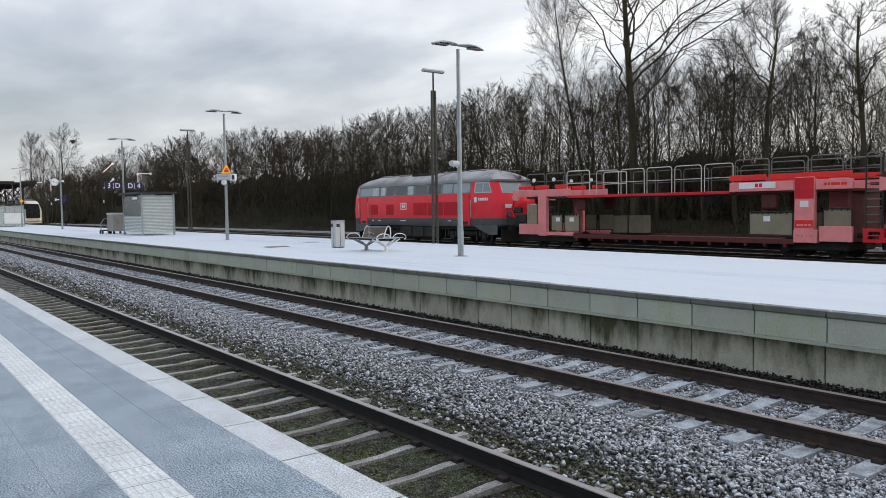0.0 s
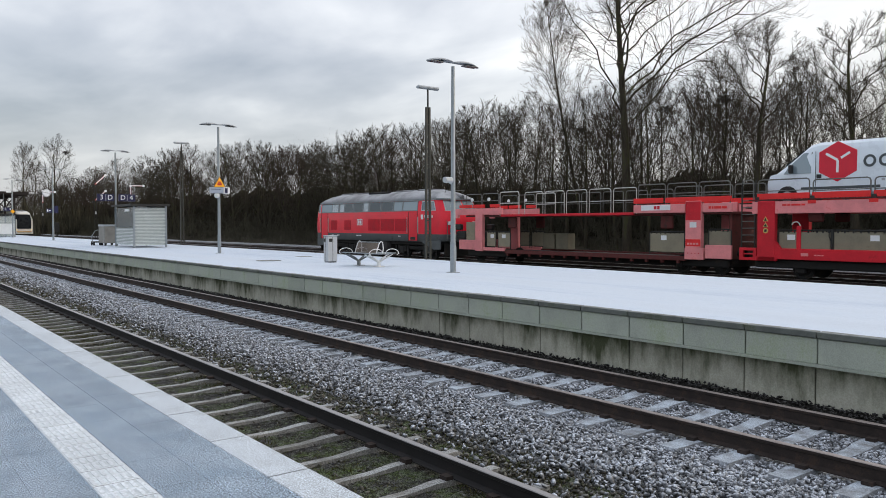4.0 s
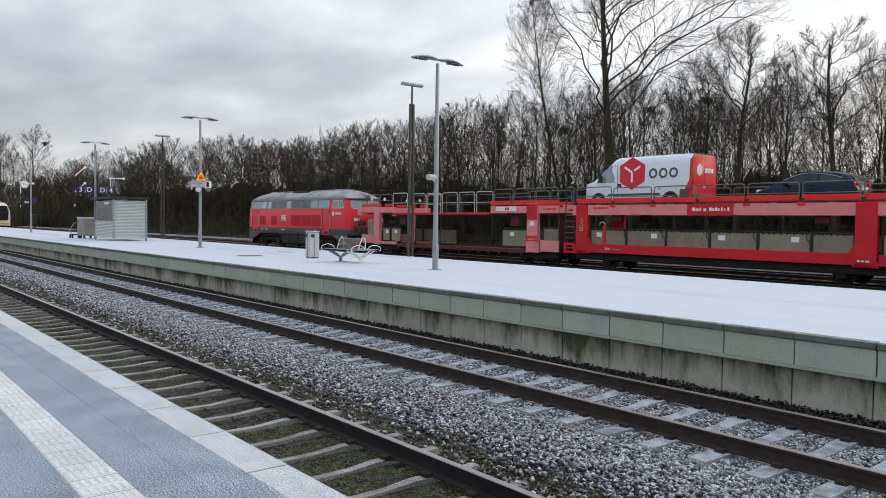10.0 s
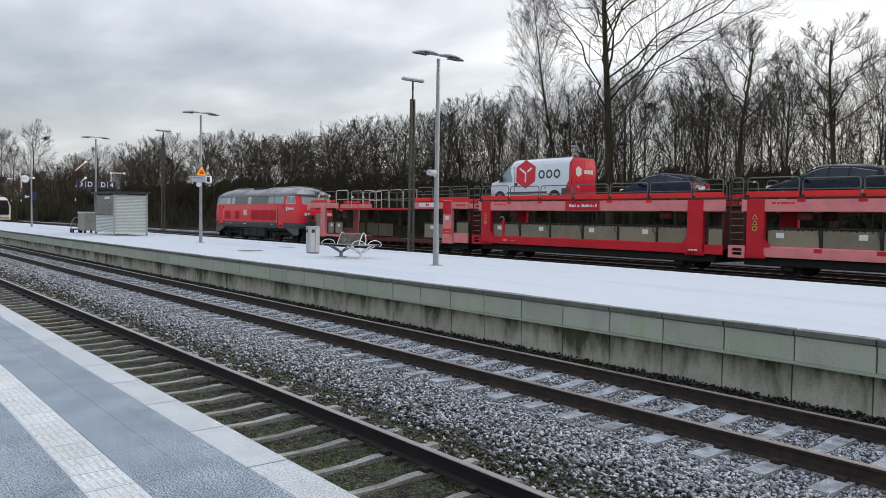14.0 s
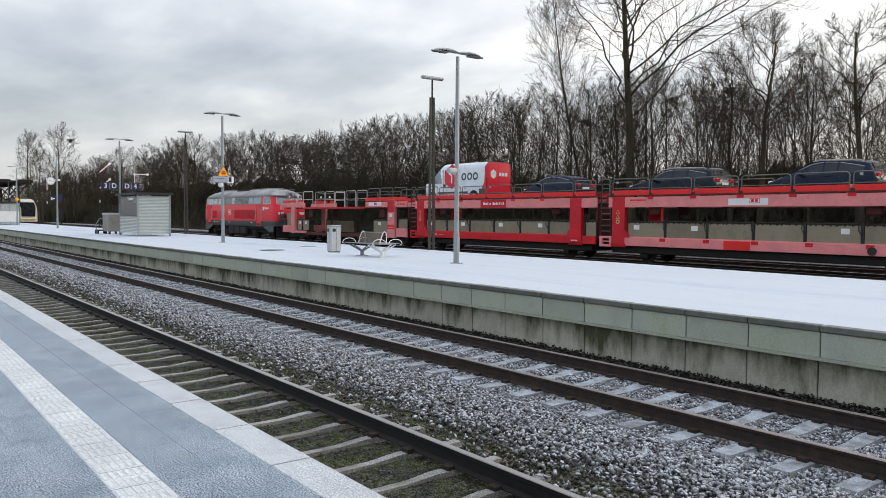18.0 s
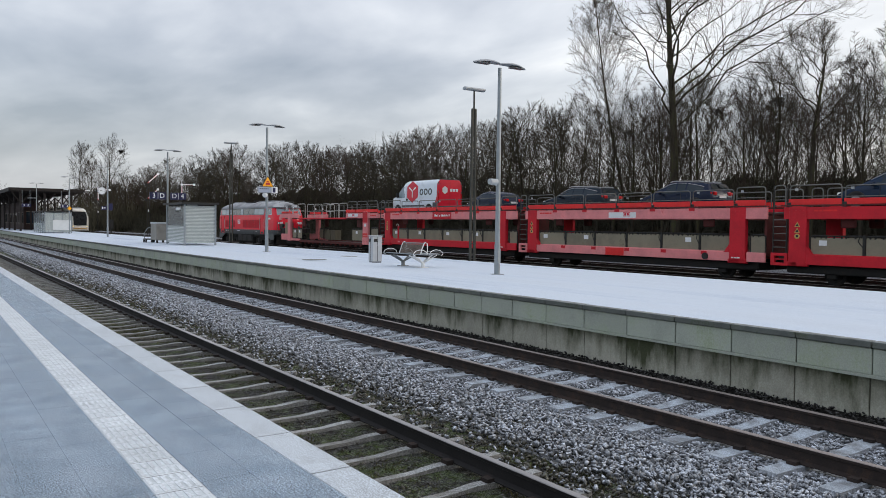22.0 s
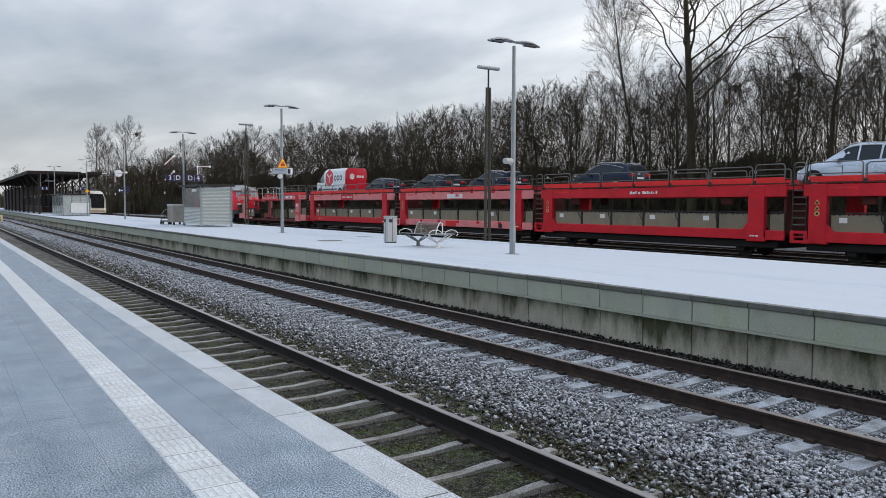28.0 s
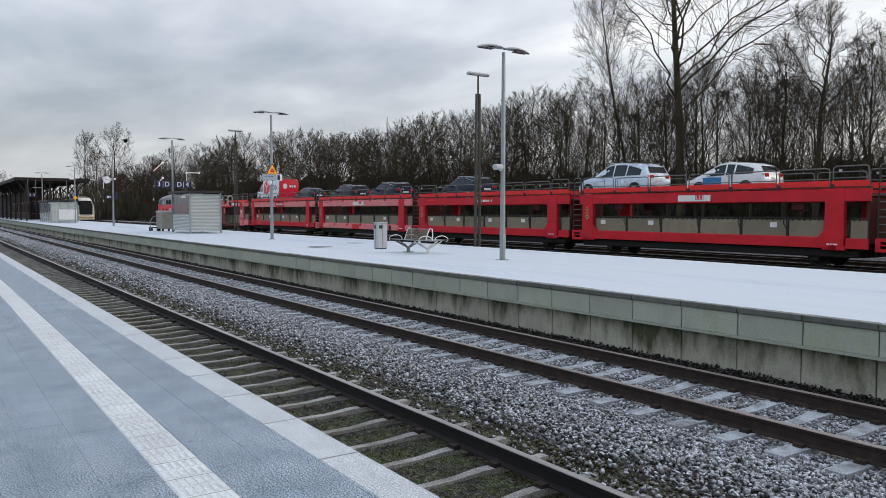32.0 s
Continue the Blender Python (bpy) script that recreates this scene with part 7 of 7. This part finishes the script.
loaded(saloon("large_utility_car", "silver-blue large utility car with tinted rear windows", "car", M["car_silver"], 4.84, 1.92, 1.80, 0.36, 0.7, rails=True, belt=1.08, tail_z=0.95), -36.2)
hb = saloon("hatchback", "white small hatchback with a blue door panel", "car", M["car_white"], 4.05, 1.74, 1.52, 0.31, 0.6)
boxes("door_panel", [(-0.893, -0.862, 0.0, 0.95, 0.5, 0.84)], M["door_blue"], hb, "bright blue door panel")
loaded(hb, -42.7)


def delivery_van():
    w, h = 1.02, 3.0
    v = thing("delivery_van", "white high-roof delivery van with red rear and red cube mark", "van")

    def ring(y, zb, zt, wl, wt_):
        half = [(wl * 0.9, zb), (wl, zb + 0.12), (wl, 1.0), (wl * 0.99, 1.35), (wt_ + 0.05, zt - 0.35), (wt_, zt - 0.12), (wt_ * 0.86, zt)]
        half = [(x, min(z, zt)) for x, z in half]
        return [(x, y, z) for x, z in half] + [(-x, y, z) for x, z in half[::-1]]
    st = [(-3.0, 0.42, 2.36, 0.97, 0.87), (-2.96, 0.40, 2.42, 1.0, 0.92)]
    st2 = [(-2.96, 0.40, 2.42, 1.0, 0.92), (-2.90, 0.36, 2.44, 1.02, 0.94), (0.85, 0.34, 2.44, 1.02, 0.94), (1.2, 0.34, 2.36, 1.02, 0.92), (2.28, 0.34, 1.55, 1.0, 0.86), (2.78, 0.36, 1.24, 0.96, 0.8), (2.95, 0.42, 0.98, 0.86, 0.72), (3.0, 0.5, 0.8, 0.78, 0.66)]
    bm = bmesh.new()
    loft(bm, [ring(*s) for s in st2])
    body = part("body", bm, M["van_white"], v, smooth=True)
    bm = bmesh.new()
    loft(bm, [ring(*s) for s in st])
    rear = part("rear_body", bm, M["van_red"], v, "red rear end", smooth=True)
    X = -1.03
    # cab side window, windscreen
    for s in (-1, 1):
        bm = bmesh.new()
        prism(bm, [(1.12, 1.26), (2.2, 1.26), (2.05, 1.50), (1.45, 2.06), (1.12, 2.08)], "x", s * 1.0, s * 1.03)
        for q in bm.verts:
            q.co.x -= s * (q.co.z - 1.26) * 0.10
        # the light pane colour imitates a reflecting side window
        part("cab_window", bm, M["loco_glass"], body)
        boxes("door_mirror", [(s * 1.16 - 0.1, s * 1.16 + 0.1, 1.78, 1.92, 1.28, 1.62)], M["trim_black"], body, bevel=0.03)
        boxes("door_seam", [(s * 1.024 - 0.004, s * 1.024 + 0.004, 0.93, 0.95, 0.5, 2.1)], M["van_grey"], body)
        boxes("door_handle", [(s * 1.03 - 0.015, s * 1.03 + 0.015, 0.72, 0.9, 1.05, 1.2)], M["trim_black"], body)
        boxes("rub_strip", [(s * 1.03 - 0.012, s * 1.03 + 0.012, -2.9, -2.42, 0.48, 0.86)], M["van_grey"], body, "dark grey rubbing strip", bevel=0.01)
        boxes("tail_lamp", [(s * 0.96 - 0.05, s * 0.96 + 0.05, -3.015, -2.9, 0.95, 1.65)], M["tail_red"], rear, bevel=0.015)
        boxes("headlamp", [(s * 0.78 - 0.14, s * 0.78 + 0.12, 2.62, 2.9, 0.9, 1.12)], M["white_plastic"], body, bevel=0.03)
    bm = bmesh.new()
    prism(bm, [(2.22, 1.61), (1.30, 2.29), (1.32, 2.32), (2.25, 1.63)], "x", -0.78, 0.78)
    part("windscreen", bm, M["car_glass"], body)
    # cube mark: a red hexagon with white edges, then plain bars where the lettering is
    c = Vector((0, 0.12, 1.66))
    R = 0.77
    hexa = [(c.y + R * 1.04 * math.sin(math.pi / 3 * k), c.z + R * math.cos(math.pi / 3 * k)) for k in range(6)]
    bm = bmesh.new()
    prism(bm, hexa, "x", X - 0.004, X + 0.012)
    lean = lambda b: [shift_x(q, -(q.co.z - 1.35) * 0.038 if q.co.z > 1.35 else 0.0) for q in b.verts]
    lean(bm)
    part("cube_mark", bm, M["van_red"], body, "red hexagonal cube mark")
    bm = bmesh.new()
    for a, b in (((c.y, c.z - 0.42), (c.y, c.z + 0.05)), ((c.y, c.z + 0.05), (c.y + 0.44, c.z + 0.32)), ((c.y - 0.12, c.z + 0.13), (c.y - 0.44, c.z + 0.32))):
        d = Vector((b[0] - a[0], b[1] - a[1])).normalized() * 0.045
        nrm = Vector((-d.y, d.x))
        prism(bm, [(a[0] + nrm.x, a[1] + nrm.y), (b[0] + nrm.x, b[1] + nrm.y), (b[0] - nrm.x, b[1] - nrm.y), (a[0] - nrm.x, a[1] - nrm.y)], "x", X - 0.012, X - 0.003)
    lean(bm)
    part("mark_edge", bm, M["sign_white"], body)
    for y0 in (-1.02, -1.55, -2.08):
        bm = bmesh.new()
        loft(bm, [[(X + dx, y0 + r * math.cos(a) * 0.95, 1.62 + r * math.sin(a)) for a in (2 * math.pi * k / 20 for k in range(20))] for dx, r in ((0.015, 0.23), (-0.006, 0.23), (-0.006, 0.14), (0.015, 0.14))], cap=False)
        lean(bm)
        part("ring_mark", bm, M["van_grey"], body, "dark grey ring mark")
    bm = bmesh.new()
    prism(bm, [(-0.42 + 0.24 * math.sin(math.pi / 3 * k), 1.72 + 0.27 * math.cos(math.pi / 3 * k)) for k in range(6)], "y", -3.014, -2.99)
    part("cube_mark", bm, M["sign_white"], rear, "white hexagonal cube mark")
    boxes("letter_bar", [(0.02 + 0.24 * i, 0.2 + 0.24 * i, -3.014, -2.99, 1.62, 1.82) for i in range(3)], M["sign_white"], rear)
    boxes("door_hinge", [(s * 0.95 - 0.03, s * 0.95 + 0.03, -3.02, -2.97, z, z + 0.16) for s in (-1, 1) for z in (0.8, 1.5, 2.1)], M["van_grey"], rear)
    for y in (-1.95, 2.05):
        for s in (-1, 1):
            bm = bmesh.new()
            tube(bm, [(s * 0.8, y, 0.36), (s * 1.028, y, 0.36)], 0.43, 18)
            part("wheel_arch", bm, M["trim_black"], body)
            t = piece("tyre", WHEELS[0.36][0], v, pose(s * 0.935, y, 0.36, 0, 0, 0 if s > 0 else 180))
            piece("rim", WHEELS[0.36][1], t, Matrix.Identity(4))
    for s in (-1, 1):
        bm = bmesh.new()
        prism(bm, [(-2.97, 0.5), (-2.62, 0.5), (-2.70, 0.95), (-2.88, 1.25), (-2.90, 2.2), (-2.97, 2.2)], "x", s * 1.012, s * 1.026)
        lean(bm) if s < 0 else None
        part("red_wrap", bm, M["van_red"], body, "red corner wrap")
        boxes("side_moulding", [(s * 1.028 - 0.008, s * 1.028 + 0.008, -1.4, 1.5, 0.62, 0.72)], M["van_grey"], body, "grey side moulding", bevel=0.006)
        boxes("window_seal", [(s * 0.965 - 0.012, s * 0.965 + 0.012, 1.09, 1.12, 1.26, 2.08)], M["trim_black"], body)
    boxes("roof_edge", [(-0.86, 0.86, -2.98, -2.9, 2.42, 2.46)], M["van_grey"], rear)
    boxes("rear_door_seam", [(-0.006, 0.006, -3.006, -2.995, 0.6, 2.3)], M["trim_black"], rear)
    boxes("rear_bumper", [(-0.95, 0.95, -3.08, -2.9, 0.4, 0.62)], M["van_grey"], rear, bevel=0.03)
    return v


def shift_x(vert, dx):
    vert.co.x -= dx
    return vert


loaded(delivery_van(), 9.25, (1.0, 1.0, 0.99))

# ---------------------------------------------------------------- loose stones, weeds
def stones(name, n, area, z, size, material, label, seed, keep=None):
    """Angular stones scattered over an area of the ballast, as one mesh."""
    rng = np.random.default_rng(seed)
    x0, x1, y0, y1 = area
    base = np.array([(0.25, 0.1, 0.85), (1.0, -0.1, 0.35), (0.35, 0.8, 0.3), (-0.8, 0.55, 0.55), (-0.75, -0.55, -0.1), (0.2, -0.85, 0.6), (0.5, 0.1, -0.8), (-0.4, 0.0, -0.85)], np.float32)
    F = np.array([(0, 1, 2), (0, 2, 3), (0, 3, 4), (0, 4, 5), (0, 5, 1), (1, 6, 2), (2, 6, 7), (2, 7, 3), (3, 7, 4), (4, 7, 6), (4, 6, 5), (5, 6, 1)], np.int64)
    u = rng.random(n)
    ys = y0 + (y1 - y0) * u ** 1.6
    xs = rng.uniform(x0, x1, n)
    if keep is not None:
        ok = keep(xs, ys, rng)
        xs, ys = xs[ok], ys[ok]
        n = len(xs)
    sc = size * rng.uniform(0.55, 1.35, n) * (1 + 0.012 * (ys - y0))
    dims = np.stack([rng.uniform(0.7, 1.45, n), rng.uniform(0.5, 1.0, n), rng.uniform(0.4, 0.9, n)], -1) * sc[:, None]
    v = base[None] * (1 + rng.uniform(-0.28, 0.28, (n, 8, 3))) * dims[:, None]
    q = rng.normal(size=(n, 4))
    q[:, 1:3] *= 0.7
    q /= np.linalg.norm(q, axis=1, keepdims=True)
    w_, x_, y_, z_ = q.T
    R = np.stack([1 - 2 * (y_ * y_ + z_ * z_), 2 * (x_ * y_ - w_ * z_), 2 * (x_ * z_ + w_ * y_), 2 * (x_ * y_ + w_ * z_), 1 - 2 * (x_ * x_ + z_ * z_), 2 * (y_ * z_ - w_ * x_),
                  2 * (x_ * z_ - w_ * y_), 2 * (y_ * z_ + w_ * x_), 1 - 2 * (x_ * x_ + y_ * y_)], -1).reshape(n, 3, 3)
    v = np.einsum("nij,nkj->nki", R, v)
    zz = z(xs, ys) if callable(z) else np.full(n, z)
    v += np.stack([xs, ys, zz + rng.uniform(-0.012, 0.014, n) + sc * 0.2], -1)[:, None]
    f = (F[None] + (np.arange(n) * 8)[:, None, None]).reshape(-1, 3)
    ob = new(name, raw_mesh(name, v.reshape(-1, 3), f, material))
    return tagged(ob, label, "ballast stones", kind="stuff")


BZ = RAIL_Z - 0.208
bm = bmesh.new()
prism(bm, [(9.15, BZ - 0.1), (9.25, BZ - 0.03), (9.95, BZ + 0.0), (10.06, BZ + 0.0), (10.06, BZ - 0.1)], "y", Y0, 200)
tagged(part("ballast_ridge", bm, M["ballast_dark"]), "dark ridge of stone along the platform wall", "ballast", kind="structure")
SL2 = lambda xs, ys, rng: ~((np.abs(xs - 8.08) < 1.28) & (np.abs((ys - 6.14 + 0.306) % 0.612 - 0.306) < 0.12)) & (np.abs(np.abs(xs - 8.08) - 0.7525) > 0.09) & (rng.random(len(xs)) < np.clip((xs - 5.15) / 0.95, 0.10, 1.0))
heap = lambda xs, ys: BZ + np.where(np.abs(xs - 8.08) < 1.45, -0.01, 0.02)
stones("ballast_stones", 50000, (4.75, 9.36, 2.2, 22.0), heap, 0.029, M["stone"], "loose grey ballast stones dusted with hoar frost", 1, SL2)
stones("ballast_stones", 13000, (4.85, 9.36, 22.0, 60.0), heap, 0.045, M["stone"], "loose grey ballast stones dusted with hoar frost", 2, SL2)
stones("ballast_stones", 7000, (5.45, 9.36, 60.0, 130.0), heap, 0.07, M["stone"], "loose grey ballast stones dusted with hoar frost", 6, SL2)
stones("ballast_stones", 9000, (9.2, 10.03, 2.0, 60.0), lambda xs, ys: BZ - 0.01 + 0.03 * np.clip((xs - 9.3) / 0.7, 0, 1), 0.024, M["stone_dark"], "dark stones heaped along the platform wall", 3)
stones("ballast_stones", 7000, (2.3, 4.6, 2.5, 40.0), RAIL_Z - 0.238, 0.018, M["stone_brown"], "dark small stones between the old sleepers", 4)
stones("ballast_stones", 8000, (4.55, 6.1, 2.5, 40.0), BZ - 0.012, 0.025, M["stone_brown"], "brownish mossy ballast stones beside the old track", 5)

rng = np.random.default_rng(9)
n = 30000
patches = rng.uniform(0, 1, (60, 2)) * np.array([2.7, 26.0]) + np.array([2.5, 3.0])
pick = patches[rng.integers(0, 60, n)] + rng.normal(0, 1, (n, 2)) * np.array([0.22, 0.45])
edge = rng.random(n) < 0.3
pick[edge, 0] = rng.normal(5.25, 0.36, edge.sum())
pick[edge, 1] = 3 + rng.random(edge.sum()) ** 1.5 * 30
inside = (pick[:, 0] > 2.2) & (pick[:, 0] < 6.0)
pick, edge2 = pick[inside], edge[inside]
n = len(pick)
a = rng.uniform(0, 2 * np.pi, n)
h = rng.uniform(0.012, 0.05, n)
h[edge2] *= 0.9
w_ = rng.uniform(0.003, 0.007, n)
foot = np.stack([pick[:, 0], pick[:, 1], np.full(n, RAIL_Z - 0.232)], -1)
side = np.stack([np.cos(a), np.sin(a), np.zeros(n)], -1) * w_[:, None]
lean_ = np.stack([rng.normal(0, 0.03, n), rng.normal(0, 0.03, n), h], -1)
v = np.stack([foot - side, foot + side, foot + lean_], 1).reshape(-1, 3)
tagged(new("weeds", raw_mesh("weeds", v, np.arange(3 * n).reshape(-1, 3), M["grass_blade"])), "short moss and grass between the old sleepers", "weeds", kind="stuff")

# the stones nearest to the platform edge, one by one
def stone_mesh(seed):
    rnd_ = random.Random(seed)
    bm = bmesh.new()
    bmesh.ops.create_cube(bm, size=1.5)
    bmesh.ops.bevel(bm, geom=list(bm.edges), offset=0.22, segments=1, affect="EDGES", profile=0.5)
    for q in bm.verts:
        q.co = Vector((q.co.x * 1.2 + 0.4 * q.co.y * rnd_.uniform(0.2, 0.8), q.co.y * 0.8, q.co.z * 0.75)) * rnd_.uniform(0.82, 1.12)
    return mesh_of("stone", bm, M["stone"])


STONES = [stone_mesh(i) for i in range(6)]
rs = random.Random(33)
for i in range(290):
    k = rs.uniform(0.020, 0.032)
    piece("stone", STONES[i % 6], bed_2, pose(rs.uniform(5.3, 6.7), 2.8 + 5.2 * rs.random() ** 1.3, BZ + 0.03, rs.uniform(-25, 25), rs.uniform(-25, 25), rs.uniform(0, 360)) @ Matrix.Diagonal((k, k, k, 1)))

# ---------------------------------------------------------------- slabs and panels
def slab_mesh(name, lx, ly, h, material, bev=0.006):
    bm = bmesh.new()
    box(bm, -lx / 2, lx / 2, -ly / 2, ly / 2, -h, 0, bevel=bev)
    return mesh_of(name, bm, material)


rnd = random.Random(21)
# edge stones of the near platform
boxes("edge_bedding", [(1.812, 2.045, -8, 58.8, -0.09, -0.0012)], M["joint_dark"], platform_near)
me = slab_mesh("edge_stone", 0.25, 0.859, 0.10, M["paving_edge"], 0.004)
for k in range(-8, 62):
    piece("edge_stone", me, platform_near, pose(1.935, 4.365 + 0.87 * k, rnd.uniform(0.0, 0.002)))
boxes("far_edge_stones", [(1.81, 2.06, 58.8, 300, -0.1, 0.0), (1.81, 2.06, -40, -3.04, -0.1, 0.0)], M["paving_edge"], platform_near, kind="stuff")
boxes("edge_face", [(2.0, 2.03, -40, 300, -1.05, -0.1)], M["wall_concrete"], platform_near)
# guide strip: ribbed tiles
bm = bmesh.new()
box(bm, -0.125, 0.125, -0.1465, 0.1465, -0.06, 0.0, bevel=0.003)
for i in range(6):
    x = -0.104 + 0.0416 * i
    for s in (-1, 1):
        box(bm, x - 0.011, x + 0.011, s * 0.072 - 0.06, s * 0.072 + 0.06, -0.002, 0.003)
for i in range(5):
    x = -0.0832 + 0.0416 * i
    for s in (-1, 1):
        box(bm, x - 0.008, x + 0.008, s * 0.072 - 0.055, s * 0.072 + 0.055, -0.002, 0.0008)
bm.faces.ensure_lookup_table()
for f in bm.faces:
    if abs(f.calc_center_median().z - 0.0008) < 0.0003:
        f.material_index = 1
boxes("guide_bedding", [(0.997, 1.243, 0.0, 35.5, -0.05, -0.0012)], M["joint_dark"], platform_near)
tile = mesh_of("guide_tile", bm, [M["tactile"], M["tactile_groove"]])
for k in range(-8, 110):
    piece("guide_tile", tile, platform_near, pose(1.12, 2.7 + 0.3 * k, rnd.uniform(0.0, 0.001)))
boxes("far_guide_strip", [(0.995, 1.245, 35.55, 300, -0.06, 0.0), (0.995, 1.245, -40, 0.145, -0.06, 0.0)], M["tactile"], platform_near, kind="stuff")
# field slabs
me = slab_mesh("paving_slab", 0.2784, 0.5588, 0.06, M["paving"], 0.0014)
cols = [1.39, 1.67] + [0.855 - 0.28 * i for i in range(11)]
for c, x in enumerate(cols):
    for k in range(0, 20):
        piece("paving_slab", me, platform_near, pose(x, 1.6 + 0.56 * k + (0.28 if c % 2 else 0), rnd.uniform(-0.0006, 0.0006)))
bm = bmesh.new()
for c, x in enumerate(cols):
    o = 0.28 if c % 2 else 0
    y = 1.6 + 0.56 * 20 + o - 0.28
    while y < 60:
        box(bm, x - 0.1392, x + 0.1392, y + 0.0008, y + 0.5592, -0.06, rnd.uniform(-0.0006, 0.0006))
        y += 0.56
    box(bm, x - 0.1392, x + 0.1392, 60.4, 300, -0.06, 0.0)
    box(bm, x - 0.1392, x + 0.1392, -40, 1.3 + o, -0.06, 0.0)
for i in range(12):
    box(bm, -2.59 - 1.0 * i - 0.495, -2.59 - 1.0 * i + 0.495, -40, 300, -0.06, 0.0)
part("far_paving", bm, M["paving"], platform_near, kind="stuff")

# island platform edge: cap slabs, upper panels with a lip, lower wall panels
cap = slab_mesh("cap_slab", 0.20, 1.004, 0.085, M["cap_concrete"], 0.008)
bm = bmesh.new()
box(bm, -0.07, 0.07, -0.501, 0.501, -0.33, 0, bevel=0.006)
upper = mesh_of("wall_panel", bm, M["panel_concrete"])
bm = bmesh.new()
box(bm, -0.05, 0.05, -0.502, 0.502, -0.62, 0, bevel=0.006)
lower = mesh_of("base_panel", bm, M["wall_concrete"])
for k in range(-5, 75):
    y = 5.41 + 1.02 * k
    piece("cap_slab", cap, platform_island, pose(EDGE_FAR_A + 0.09, y, rnd.uniform(-0.002, 0.003) - 0.002))
    piece("wall_panel", upper, platform_island, pose(EDGE_FAR_A + 0.095 + rnd.uniform(-0.003, 0.003), y, -0.095))
    piece("base_panel", lower, platform_island, pose(EDGE_FAR_A + 0.155 + rnd.uniform(-0.004, 0.004), y + 0.06, -0.465))
boxes("wall_lip", [(EDGE_FAR_A - 0.03, EDGE_FAR_A + 0.16, -40, 300, -0.462, -0.425)], M["panel_concrete"], platform_island, "projecting concrete lip")
boxes("far_wall", [(EDGE_FAR_A, EDGE_FAR_A + 0.18, 81.5, 300, -0.085, 0.0), (EDGE_FAR_A, EDGE_FAR_A + 0.18, -40, -0.4, -0.085, 0.0)], M["cap_concrete"], platform_island, kind="stuff")
boxes("far_wall", [(EDGE_FAR_A + 0.03, EDGE_FAR_A + 0.18, 81.5, 300, -0.425, -0.09), (EDGE_FAR_A + 0.03, EDGE_FAR_A + 0.18, -40, -0.4, -0.425, -0.09)], M["panel_concrete"], platform_island, kind="stuff")


def motions():
    for ob, y, z in TRAIN:
        walk(ob, [(t, pose(TX0 + SLANT * (y + d), y + d, z, 0, 0, TURN)) for t, d in TRAVEL])


motions()
